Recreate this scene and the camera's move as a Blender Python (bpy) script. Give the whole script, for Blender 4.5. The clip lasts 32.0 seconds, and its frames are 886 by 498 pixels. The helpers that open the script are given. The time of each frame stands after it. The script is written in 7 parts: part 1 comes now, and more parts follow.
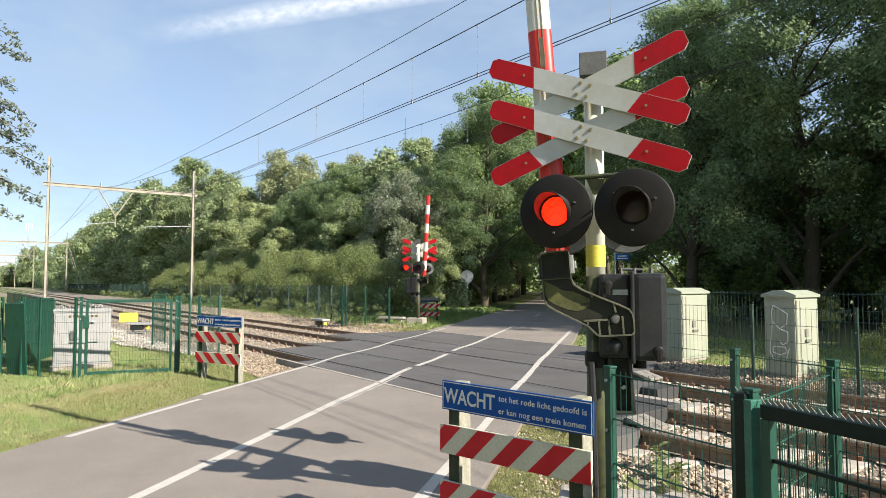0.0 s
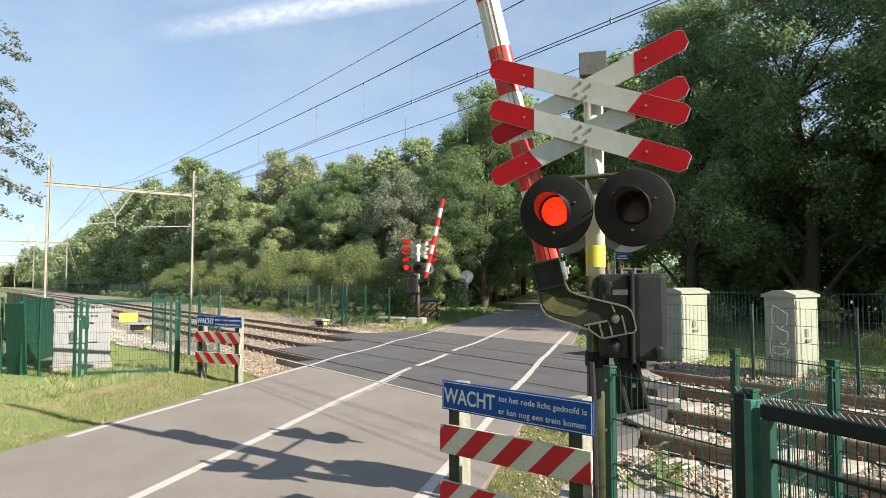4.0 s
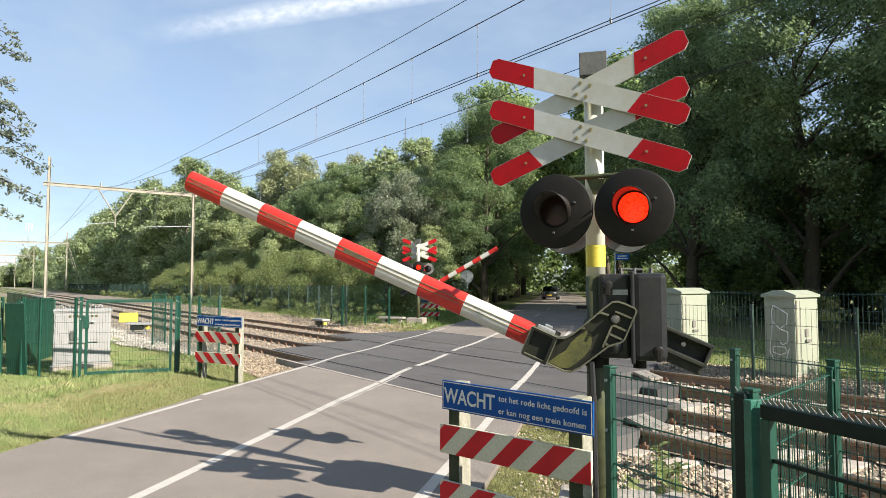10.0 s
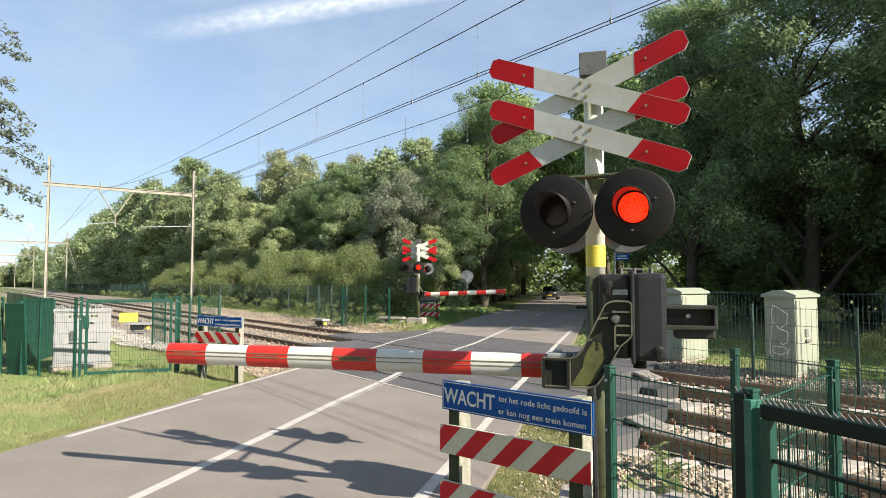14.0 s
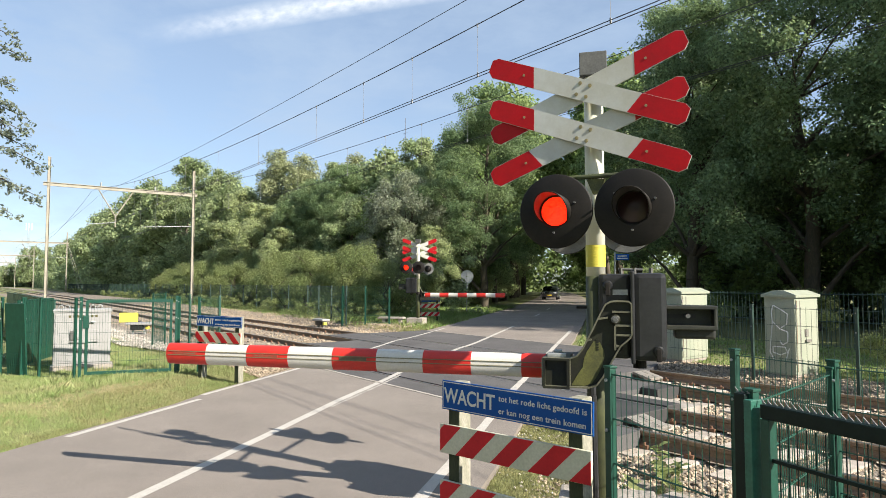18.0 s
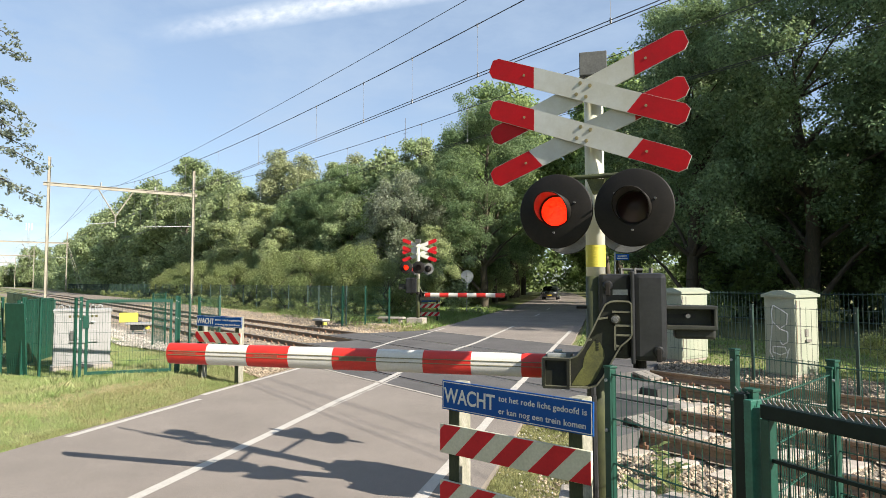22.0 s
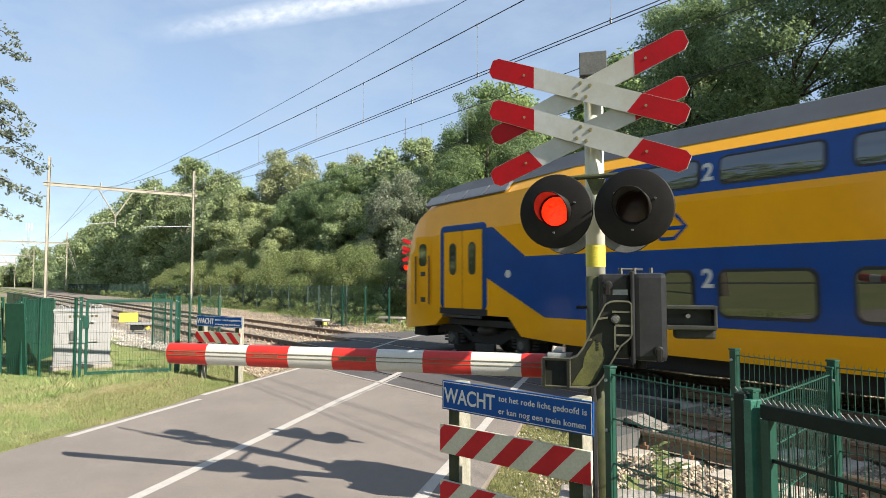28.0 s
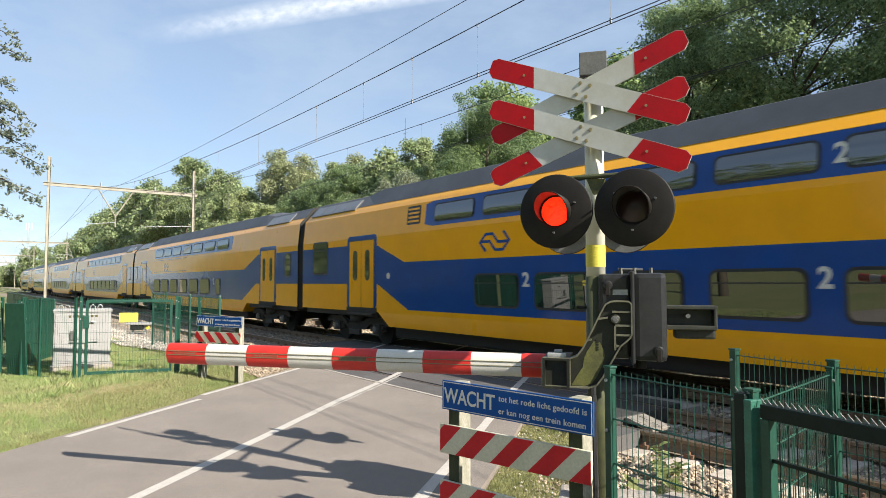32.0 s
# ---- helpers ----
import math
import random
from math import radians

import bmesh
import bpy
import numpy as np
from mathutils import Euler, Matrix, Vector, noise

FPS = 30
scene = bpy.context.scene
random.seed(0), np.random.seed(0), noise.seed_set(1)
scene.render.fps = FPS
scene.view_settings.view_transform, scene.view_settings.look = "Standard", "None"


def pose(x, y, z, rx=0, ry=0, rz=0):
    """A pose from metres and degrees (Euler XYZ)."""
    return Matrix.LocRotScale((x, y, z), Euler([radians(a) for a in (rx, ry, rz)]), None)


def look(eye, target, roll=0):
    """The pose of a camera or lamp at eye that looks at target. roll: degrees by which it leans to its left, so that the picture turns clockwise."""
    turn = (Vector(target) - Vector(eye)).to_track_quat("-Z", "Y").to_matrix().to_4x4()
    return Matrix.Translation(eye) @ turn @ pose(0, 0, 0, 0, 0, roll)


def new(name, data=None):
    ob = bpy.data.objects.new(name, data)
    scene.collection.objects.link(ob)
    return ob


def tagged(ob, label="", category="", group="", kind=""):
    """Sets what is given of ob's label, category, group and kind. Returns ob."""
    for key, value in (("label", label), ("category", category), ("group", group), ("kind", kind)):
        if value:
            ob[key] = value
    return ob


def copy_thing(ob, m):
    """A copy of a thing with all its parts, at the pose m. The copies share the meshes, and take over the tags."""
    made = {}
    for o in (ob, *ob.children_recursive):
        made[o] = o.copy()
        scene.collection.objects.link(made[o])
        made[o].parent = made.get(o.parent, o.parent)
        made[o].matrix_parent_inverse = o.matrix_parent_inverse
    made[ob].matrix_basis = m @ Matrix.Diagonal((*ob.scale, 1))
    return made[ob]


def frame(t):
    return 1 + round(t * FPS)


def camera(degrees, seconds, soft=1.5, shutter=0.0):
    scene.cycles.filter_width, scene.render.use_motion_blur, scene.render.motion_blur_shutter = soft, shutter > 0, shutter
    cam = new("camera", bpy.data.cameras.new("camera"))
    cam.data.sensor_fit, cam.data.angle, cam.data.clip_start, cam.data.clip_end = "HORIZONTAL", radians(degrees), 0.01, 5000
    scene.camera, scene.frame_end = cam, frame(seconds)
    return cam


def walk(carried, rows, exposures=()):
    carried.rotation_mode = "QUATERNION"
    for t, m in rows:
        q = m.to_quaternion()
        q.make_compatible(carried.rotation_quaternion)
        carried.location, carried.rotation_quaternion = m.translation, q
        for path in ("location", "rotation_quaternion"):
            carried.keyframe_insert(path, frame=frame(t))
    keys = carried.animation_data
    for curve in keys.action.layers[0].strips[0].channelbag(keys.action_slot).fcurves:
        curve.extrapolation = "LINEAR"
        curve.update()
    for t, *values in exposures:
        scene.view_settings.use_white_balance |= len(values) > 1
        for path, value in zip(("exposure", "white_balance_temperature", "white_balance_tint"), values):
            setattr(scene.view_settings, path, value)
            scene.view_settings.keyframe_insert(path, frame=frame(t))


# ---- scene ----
# ---- camera ----
cam = camera(69.5, 32.0, soft=0.5, shutter=0.06)
EYE = (0.0, 0.0, 1.85)
HEAD = radians(36.9)
AIM = (-math.cos(HEAD), math.sin(HEAD), 1.85 + 60 / 1130)
walk(cam, [(0.0, look(EYE, AIM)), (32.0, look(EYE, AIM))])

# ---- world, sun, exposure ----
SUN_AZ, SUN_EL = radians(19.0), radians(33.5)
world = bpy.data.worlds.new("sky")
scene.world = world
world.use_nodes = True
wn, wl = world.node_tree.nodes, world.node_tree.links
wn.clear()
w_out = wn.new("ShaderNodeOutputWorld")
w_bg = wn.new("ShaderNodeBackground")
w_sky = wn.new("ShaderNodeTexSky")
w_sky.sky_type = "NISHITA"
w_sky.sun_disc = False
w_sky.sun_elevation = SUN_EL
w_sky.sun_rotation = radians(90) - SUN_AZ
w_sky.air_density, w_sky.dust_density, w_sky.ozone_density = 0.9, 0.2, 1.6
w_tc = wn.new("ShaderNodeTexCoord")
w_map = wn.new("ShaderNodeMapping")
w_map.inputs["Rotation"].default_value = (0.0, 0.25, 0.5)
w_map.inputs["Scale"].default_value = (1.2, 3.0, 7.0)
w_noise = wn.new("ShaderNodeTexNoise")
w_noise.inputs["Scale"].default_value, w_noise.inputs["Detail"].default_value = 1.9, 6.0
w_noise.inputs["Roughness"].default_value = 0.62
w_ramp = wn.new("ShaderNodeValToRGB")
w_ramp.color_ramp.elements[0].position, w_ramp.color_ramp.elements[0].color = 0.40, (0.46, 0.46, 0.46, 1)
w_ramp.color_ramp.elements[1].position, w_ramp.color_ramp.elements[1].color = 0.72, (0.80, 0.80, 0.80, 1)
w_mix = wn.new("ShaderNodeMixRGB")
w_mix.inputs["Color2"].default_value = (3.05, 3.85, 4.95, 1)
wl.new(w_tc.outputs["Generated"], w_map.inputs["Vector"])
wl.new(w_map.outputs["Vector"], w_noise.inputs["Vector"])
wl.new(w_noise.outputs["Fac"], w_ramp.inputs["Fac"])
wl.new(w_ramp.outputs["Color"], w_mix.inputs["Fac"])
wl.new(w_sky.outputs["Color"], w_mix.inputs["Color1"])
wl.new(w_mix.outputs["Color"], w_bg.inputs["Color"])
w_bg.inputs["Strength"].default_value = 0.081
wl.new(w_bg.outputs["Background"], w_out.inputs["Surface"])

sun_data = bpy.data.lights.new("sun", "SUN")
sun_data.energy, sun_data.angle, sun_data.color = 5.0, radians(0.53), (1.0, 0.93, 0.82)
sun = new("sun", sun_data)
SUN_DIR = Vector((math.cos(SUN_AZ) * math.cos(SUN_EL), math.sin(SUN_AZ) * math.cos(SUN_EL), math.sin(SUN_EL)))
sun.matrix_world = look(SUN_DIR * 200, (0, 0, 0))
scene.view_settings.exposure = 1.14


# ---- materials ----
def mat(name, base, rough=0.6, metal=0.0, var=0.12, scale=8.0, second=None, amount=0.5, grain=0.0, grain_scale=60.0,
        bump=0.0, spec=0.5, stretch=(1, 1, 1), rand=0.0, trans=0.0, coat=0.0):
    """A surface with two scales of variation: large stains (second colour) and fine grain, with relief."""
    m = bpy.data.materials.new(name)
    m.use_nodes = True
    nt = m.node_tree
    N, L = nt.nodes, nt.links
    b = N["Principled BSDF"]
    b.inputs["Roughness"].default_value, b.inputs["Metallic"].default_value = rough, metal
    b.inputs["Specular IOR Level"].default_value = spec
    b.inputs["Coat Weight"].default_value, b.inputs["Coat Roughness"].default_value = coat, 0.08
    tc = N.new("ShaderNodeTexCoord")
    mp = N.new("ShaderNodeMapping")
    mp.inputs["Scale"].default_value = stretch
    L.new(tc.outputs["Object"], mp.inputs["Vector"])
    n1 = N.new("ShaderNodeTexNoise")
    n1.inputs["Scale"].default_value, n1.inputs["Detail"].default_value = scale, 6.0
    n1.inputs["Roughness"].default_value = 0.65
    L.new(mp.outputs["Vector"], n1.inputs["Vector"])
    r1 = N.new("ShaderNodeValToRGB")
    r1.color_ramp.elements[0].position, r1.color_ramp.elements[1].position = 0.35, 0.68
    L.new(n1.outputs["Fac"], r1.inputs["Fac"])
    two = second or tuple(c * (1 - var) for c in base)
    mix = N.new("ShaderNodeMixRGB")
    mix.inputs["Color1"].default_value, mix.inputs["Color2"].default_value = (*base, 1), (*two, 1)
    mul = N.new("ShaderNodeMath")
    mul.operation = "MULTIPLY"
    mul.inputs[1].default_value = amount if second else 1.0
    L.new(r1.outputs["Color"], mul.inputs[0])
    L.new(mul.outputs[0], mix.inputs["Fac"])
    col = mix.outputs["Color"]
    n2 = N.new("ShaderNodeTexNoise")
    n2.inputs["Scale"].default_value, n2.inputs["Detail"].default_value = grain_scale, 4.0
    L.new(mp.outputs["Vector"], n2.inputs["Vector"])
    if grain:
        hs = N.new("ShaderNodeMixRGB")
        hs.blend_type = "OVERLAY"
        hs.inputs["Fac"].default_value = grain
        r2 = N.new("ShaderNodeValToRGB")
        r2.color_ramp.elements[0].position, r2.color_ramp.elements[1].position = 0.18, 0.82
        L.new(n2.outputs["Fac"], r2.inputs["Fac"])
        L.new(col, hs.inputs["Color1"])
        L.new(r2.outputs["Color"], hs.inputs["Color2"])
        col = hs.outputs["Color"]
    if rand:
        oi = N.new("ShaderNodeObjectInfo")
        geo = N.new("ShaderNodeNewGeometry")
        ad = N.new("ShaderNodeMath")
        ad.operation = "ADD"
        L.new(oi.outputs["Random"], ad.inputs[0])
        L.new(geo.outputs["Random Per Island"], ad.inputs[1])
        fr = N.new("ShaderNodeMath")
        fr.operation = "FRACT"
        L.new(ad.outputs[0], fr.inputs[0])
        mr = N.new("ShaderNodeMapRange")
        mr.inputs["To Min"].default_value, mr.inputs["To Max"].default_value = 1 - rand, 1 + rand
        L.new(fr.outputs[0], mr.inputs["Value"])
        hv = N.new("ShaderNodeHueSaturation")
        L.new(mr.outputs[0], hv.inputs["Value"])
        L.new(col, hv.inputs["Color"])
        col = hv.outputs["Color"]
    L.new(col, b.inputs["Base Color"])
    rr = N.new("ShaderNodeMapRange")
    rr.inputs["To Min"].default_value, rr.inputs["To Max"].default_value = max(0.01, rough - 0.08), min(1, rough + 0.08) if rough else 0.015
    L.new(n1.outputs["Fac"], rr.inputs["Value"])
    L.new(rr.outputs[0], b.inputs["Roughness"])
    if bump:
        bp = N.new("ShaderNodeBump")
        bp.inputs["Strength"].default_value, bp.inputs["Distance"].default_value = bump, 0.01
        L.new(n2.outputs["Fac"], bp.inputs["Height"])
        L.new(bp.outputs["Normal"], b.inputs["Normal"])
    if trans:
        tl = N.new("ShaderNodeBsdfTranslucent")
        L.new(col, tl.inputs["Color"])
        ms = N.new("ShaderNodeMixShader")
        ms.inputs["Fac"].default_value = trans
        L.new(b.outputs["BSDF"], ms.inputs[1])
        L.new(tl.outputs["BSDF"], ms.inputs[2])
        L.new(ms.outputs["Shader"], N["Material Output"].inputs["Surface"])
    return m


def glow(name, colour, strength):
    m = bpy.data.materials.new(name)
    m.use_nodes = True
    N, L = m.node_tree.nodes, m.node_tree.links
    b = N["Principled BSDF"]
    b.inputs["Base Color"].default_value = (*colour, 1)
    b.inputs["Roughness"].default_value = 0.4
    tc = N.new("ShaderNodeTexCoord")
    v = N.new("ShaderNodeTexVoronoi")
    v.inputs["Scale"].default_value = 100.0
    L.new(tc.outputs["Object"], v.inputs["Vector"])
    mr = N.new("ShaderNodeMapRange")
    mr.inputs["From Max"].default_value = 0.8
    mr.inputs["To Min"].default_value, mr.inputs["To Max"].default_value = strength * 1.6, strength * 0.3
    L.new(v.outputs["Distance"], mr.inputs["Value"])
    b.inputs["Emission Color"].default_value = (*colour, 1)
    L.new(mr.outputs[0], b.inputs["Emission Strength"])
    return m


def glass(name, colour, rough=0.03, alpha=1.0):
    m = bpy.data.materials.new(name)
    m.use_nodes = True
    b = m.node_tree.nodes["Principled BSDF"]
    b.inputs["Base Color"].default_value = (*colour, 1)
    b.inputs["Roughness"].default_value = rough
    b.inputs["Transmission Weight"].default_value = alpha
    b.inputs["IOR"].default_value = 1.45
    return m


M_ASPHALT = mat("asphalt", (0.232, 0.201, 0.175), 0.88, var=0.2, scale=0.6, grain=0.42, grain_scale=110, bump=0.4, spec=0.25)
M_PANEL = mat("crossing_asphalt", (0.108, 0.102, 0.100), 0.85, var=0.25, scale=0.7, grain=0.4, grain_scale=110, bump=0.4, spec=0.25)
M_PAINT = mat("road_paint", (0.46, 0.43, 0.385), 0.75, second=(0.34, 0.31, 0.28), amount=0.5, scale=5, grain=0.3, grain_scale=70, bump=0.3)
M_PAINTOLD = mat("worn_road_paint", (0.40, 0.37, 0.33), 0.8, second=(0.20, 0.18, 0.16), amount=1.0, scale=7, grain=0.6, grain_scale=60)
M_RUBBER = mat("dark_rubber_panel", (0.034, 0.033, 0.034), 0.7, second=(0.06, 0.055, 0.05), amount=0.6, scale=3, grain=0.4, grain_scale=60, bump=0.3)
M_GROUND = mat("verge_soil", (0.125, 0.155, 0.055), 0.95, second=(0.20, 0.175, 0.09), amount=0.85, scale=0.55, grain=0.5, grain_scale=25, bump=0.8, spec=0.2)
M_BALLAST = mat("ballast_bed", (0.26, 0.222, 0.18), 0.95, second=(0.13, 0.105, 0.08), amount=0.7, scale=9, grain=0.6, grain_scale=32, bump=1.0, spec=0.2)
M_STONE = mat("ballast_stone", (0.41, 0.325, 0.235), 0.9, var=0.5, scale=5, grain=0.4, grain_scale=50, rand=0.55, spec=0.2)
M_STONEPALE = mat("pale_ballast_stone", (0.50, 0.455, 0.39), 0.9, var=0.35, scale=5, grain=0.3, grain_scale=50, rand=0.4, spec=0.3)
M_SLEEPERBROWN = mat("stained_sleeper_concrete", (0.25, 0.20, 0.155), 0.9, second=(0.13, 0.10, 0.075), amount=0.7, scale=5, grain=0.4, grain_scale=70, bump=0.4, rand=0.15)
M_SLEEPER = mat("sleeper_concrete", (0.46, 0.405, 0.345), 0.9, second=(0.27, 0.215, 0.165), amount=0.7, scale=5, grain=0.4, grain_scale=70, bump=0.4, rand=0.15)
M_RAIL = mat("rail_rust", (0.225, 0.15, 0.09), 0.6, second=(0.14, 0.09, 0.06), amount=0.7, scale=7, grain=0.3, spec=0.4)
M_RAILTOP = mat("rail_head_steel", (0.42, 0.40, 0.38), 0.35, metal=0.9, var=0.2, scale=4, stretch=(0.2, 3, 3))
M_CONC = mat("concrete", (0.36, 0.325, 0.285), 0.9, second=(0.20, 0.165, 0.13), amount=0.7, scale=5, grain=0.4, grain_scale=70, bump=0.4, rand=0.12)
M_PLATEGREY = mat("grubby_plate_grey", (0.25, 0.228, 0.20), 0.7, second=(0.15, 0.125, 0.10), amount=0.7, scale=8, grain=0.4)
M_RAMP = mat("worn_ramp_metal", (0.23, 0.215, 0.19), 0.7, second=(0.11, 0.095, 0.08), amount=0.7, scale=9, grain=0.3)
M_CLIP = mat("rusty_fastening", (0.20, 0.10, 0.055), 0.8, var=0.4, scale=20)
M_GREEN = mat("green_fence_paint", (0.010, 0.066, 0.043), 0.45, var=0.3, scale=9, grain=0.15, spec=0.5)
# the fence green made lighter, sunlight put into its colour
M_CHANNEL = mat("fresh_green_paint", (0.030, 0.140, 0.098), 0.45, var=0.3, scale=9, grain=0.2)
M_DGREEN = mat("dark_green_gate_paint", (0.006, 0.016, 0.014), 0.45, var=0.4, scale=9, grain=0.15, spec=0.22)
M_FENCEFAR = mat("faded_green_fence", (0.022, 0.050, 0.038), 0.5, var=0.3, scale=6)
M_WHITE = mat("weathered_white_enamel", (0.52, 0.525, 0.49), 0.4, second=(0.37, 0.345, 0.26), amount=0.6, scale=3.5, grain=0.04, grain_scale=60)
M_RED = mat("signal_red_enamel", (0.43, 0.005, 0.010), 0.42, second=(0.27, 0.008, 0.010), amount=0.7, scale=5, grain=0.1, spec=0.25)
M_BRASS = mat("dull_brass_bolt", (0.40, 0.33, 0.17), 0.45, metal=0.6, var=0.3, scale=30)
M_BOOMRED = mat("boom_red_film", (0.60, 0.030, 0.020), 0.4, var=0.25, scale=5, grain=0.1)
M_BOOMWHITE = mat("boom_white_film", (0.60, 0.575, 0.52), 0.4, second=(0.50, 0.48, 0.40), amount=0.35, scale=5, grain=0.1)
M_BLACK = mat("black_enamel", (0.0105, 0.0095, 0.0085), 0.55, second=(0.024, 0.020, 0.016), amount=0.6, scale=5, grain=0.2, spec=0.2)
M_BOX = mat("grey_black_housing", (0.017, 0.0175, 0.019), 0.36, second=(0.032, 0.032, 0.033), amount=0.6, scale=5, grain=0.2, grain_scale=40)
M_ARM = mat("black_cast_iron", (0.0115, 0.0115, 0.010), 0.5, second=(0.030, 0.032, 0.014), amount=0.7, scale=6, grain=0.3, spec=0.35)
M_MOSS = mat("moss_film", (0.105, 0.105, 0.026), 0.6, second=(0.045, 0.048, 0.016), amount=0.9, scale=5, grain=0.35, grain_scale=90, bump=0.08)
M_NUT = mat("dull_steel_nut", (0.16, 0.16, 0.15), 0.5, metal=0.4, var=0.3)
M_COUNTER = mat("dark_channel_iron", (0.022, 0.023, 0.019), 0.5, second=(0.055, 0.056, 0.036), amount=0.6, scale=6, grain=0.3)
M_ARMEDGE = mat("worn_cast_edge", (0.13, 0.125, 0.085), 0.55, second=(0.03, 0.033, 0.016), amount=0.7, scale=10, grain=0.3)
M_POST = mat("cream_post_paint", (0.70, 0.68, 0.58), 0.45, second=(0.45, 0.46, 0.28), amount=0.5, scale=4, stretch=(2, 2, 0.5))
M_POSTLOW = mat("mossy_post_paint", (0.075, 0.085, 0.03), 0.6, second=(0.02, 0.022, 0.016), amount=0.8, scale=5)
M_YELLOW = mat("yellow_sticker", (0.60, 0.53, 0.075), 0.5, var=0.08)
M_BLUE = mat("sign_blue", (0.003, 0.070, 0.28), 0.5, second=(0.003, 0.050, 0.20), amount=0.6, scale=3, grain=0.08, spec=0.2)
M_TEXT = mat("sign_letter_white", (0.60, 0.60, 0.55), 0.5, var=0.1)
M_INK = mat("printed_ink", (0.08, 0.07, 0.02), 0.6)
M_FAINT = mat("faint_print", (0.60, 0.50, 0.03), 0.6)
M_CREAM = mat("board_cream", (0.54, 0.52, 0.41), 0.5, second=(0.42, 0.42, 0.28), amount=0.5, scale=4, grain=0.15)
M_BOARDRED = mat("board_red", (0.55, 0.020, 0.026), 0.5, var=0.25, scale=4, grain=0.1, spec=0.2)
M_STEEL = mat("galvanised_steel", (0.42, 0.43, 0.42), 0.5, metal=0.5, var=0.25, scale=12, grain=0.2)
M_MAST = mat("mast_weathered_paint", (0.31, 0.285, 0.225), 0.65, second=(0.22, 0.19, 0.15), amount=0.6, scale=1.5, grain=0.2)
M_WIRE = mat("copper_wire", (0.055, 0.055, 0.06), 0.5, metal=0.3)
M_CABGREY = mat("cabinet_grey_paint", (0.315, 0.31, 0.305), 0.5, second=(0.25, 0.245, 0.23), amount=0.5, scale=3, grain=0.12)
M_CAPGREY = mat("aged_zinc_cap", (0.105, 0.105, 0.098), 0.6, second=(0.05, 0.05, 0.045), amount=0.7, scale=9, grain=0.3)
M_REARGREY = mat("grey_lamp_back", (0.22, 0.22, 0.21), 0.55, second=(0.12, 0.12, 0.11), amount=0.6, scale=6, grain=0.2)
M_DROP = mat("dropper_wire", (0.25, 0.25, 0.26), 0.5)
M_CABCREAM = mat("cabinet_cream_paint", (0.335, 0.345, 0.27), 0.5, second=(0.23, 0.275, 0.20), amount=0.6, scale=2.2, grain=0.15, stretch=(1, 1, 0.5))
M_CHALK = mat("chalk_scrawl", (0.75, 0.75, 0.72), 0.9)
M_WOOD = mat("weathered_timber", (0.25, 0.21, 0.15), 0.85, second=(0.11, 0.12, 0.06), amount=0.7, scale=5, stretch=(4, 4, 0.6), grain=0.4)
M_BARK = mat("bark", (0.10, 0.075, 0.05), 0.9, second=(0.05, 0.045, 0.03), amount=0.8, scale=5, stretch=(3, 3, 0.5), bump=0.8, grain=0.4, grain_scale=18)
M_TYELLOW = mat("train_yellow", (0.90, 0.40, 0.002), 0.3, scale=1.5, second=(0.72, 0.31, 0.003), amount=0.35, spec=0.12, coat=0.42)
M_TBLUE = mat("train_blue", (0.004, 0.056, 0.27), 0.2, second=(0.006, 0.042, 0.19), amount=0.5, scale=1.5, spec=0.2, coat=0.38)
M_TROOF = mat("train_roof_grey", (0.080, 0.082, 0.088), 0.5, second=(0.055, 0.055, 0.058), amount=0.7, scale=1.2, grain=0.2)
M_TDARK = mat("train_underframe", (0.013, 0.012, 0.011), 0.75, second=(0.028, 0.022, 0.017), amount=0.6, scale=4)
M_TGLASS = mat("train_window_glass", (0.016, 0.022, 0.019), 0.0, var=0.2, scale=1, spec=0.5)
M_TGLASS.node_tree.nodes["Principled BSDF"].inputs["IOR"].default_value = 2.2
M_TGLASSUP = mat("upper_window_glass", (0.012, 0.018, 0.019), 0.02, var=0.2, scale=1, spec=0.5)
M_TGLASSUP.node_tree.nodes["Principled BSDF"].inputs["IOR"].default_value = 2.3
M_TDUST = mat("dusty_bogie_steel", (0.050, 0.044, 0.037), 0.7, second=(0.025, 0.022, 0.019), amount=0.7, scale=6, grain=0.3)
M_TPANEL = mat("roof_panel_grey", (0.15, 0.152, 0.158), 0.32, second=(0.115, 0.115, 0.118), amount=0.6, scale=1.4, grain=0.15)
M_TSEAL = mat("window_seal", (0.018, 0.018, 0.02), 0.5)
M_CARBODY = mat("car_dark_paint", (0.035, 0.037, 0.042), 0.25, coat=0.6)
M_TYRE = mat("tyre_rubber", (0.02, 0.02, 0.02), 0.8)
M_LAMP = mat("lamp_clear_lens", (0.75, 0.75, 0.72), 0.15)
M_PLATE = mat("plate_yellow", (0.75, 0.55, 0.05), 0.5)
M_SLOT = mat("boom_lamp_slot", (0.13, 0.095, 0.055), 0.5, var=0.3, scale=12)
M_SEAM = mat("boom_seam_bronze", (0.20, 0.18, 0.10), 0.55, var=0.3, scale=12)
M_LABELRED = mat("printed_label_red", (0.42, 0.05, 0.03), 0.5, var=0.2, scale=12)
M_BOARDPOST = mat("mossy_concrete_post", (0.32, 0.30, 0.25), 0.85, second=(0.16, 0.16, 0.10), amount=0.9, scale=4, stretch=(3, 3, 0.8), grain=0.4, grain_scale=50)
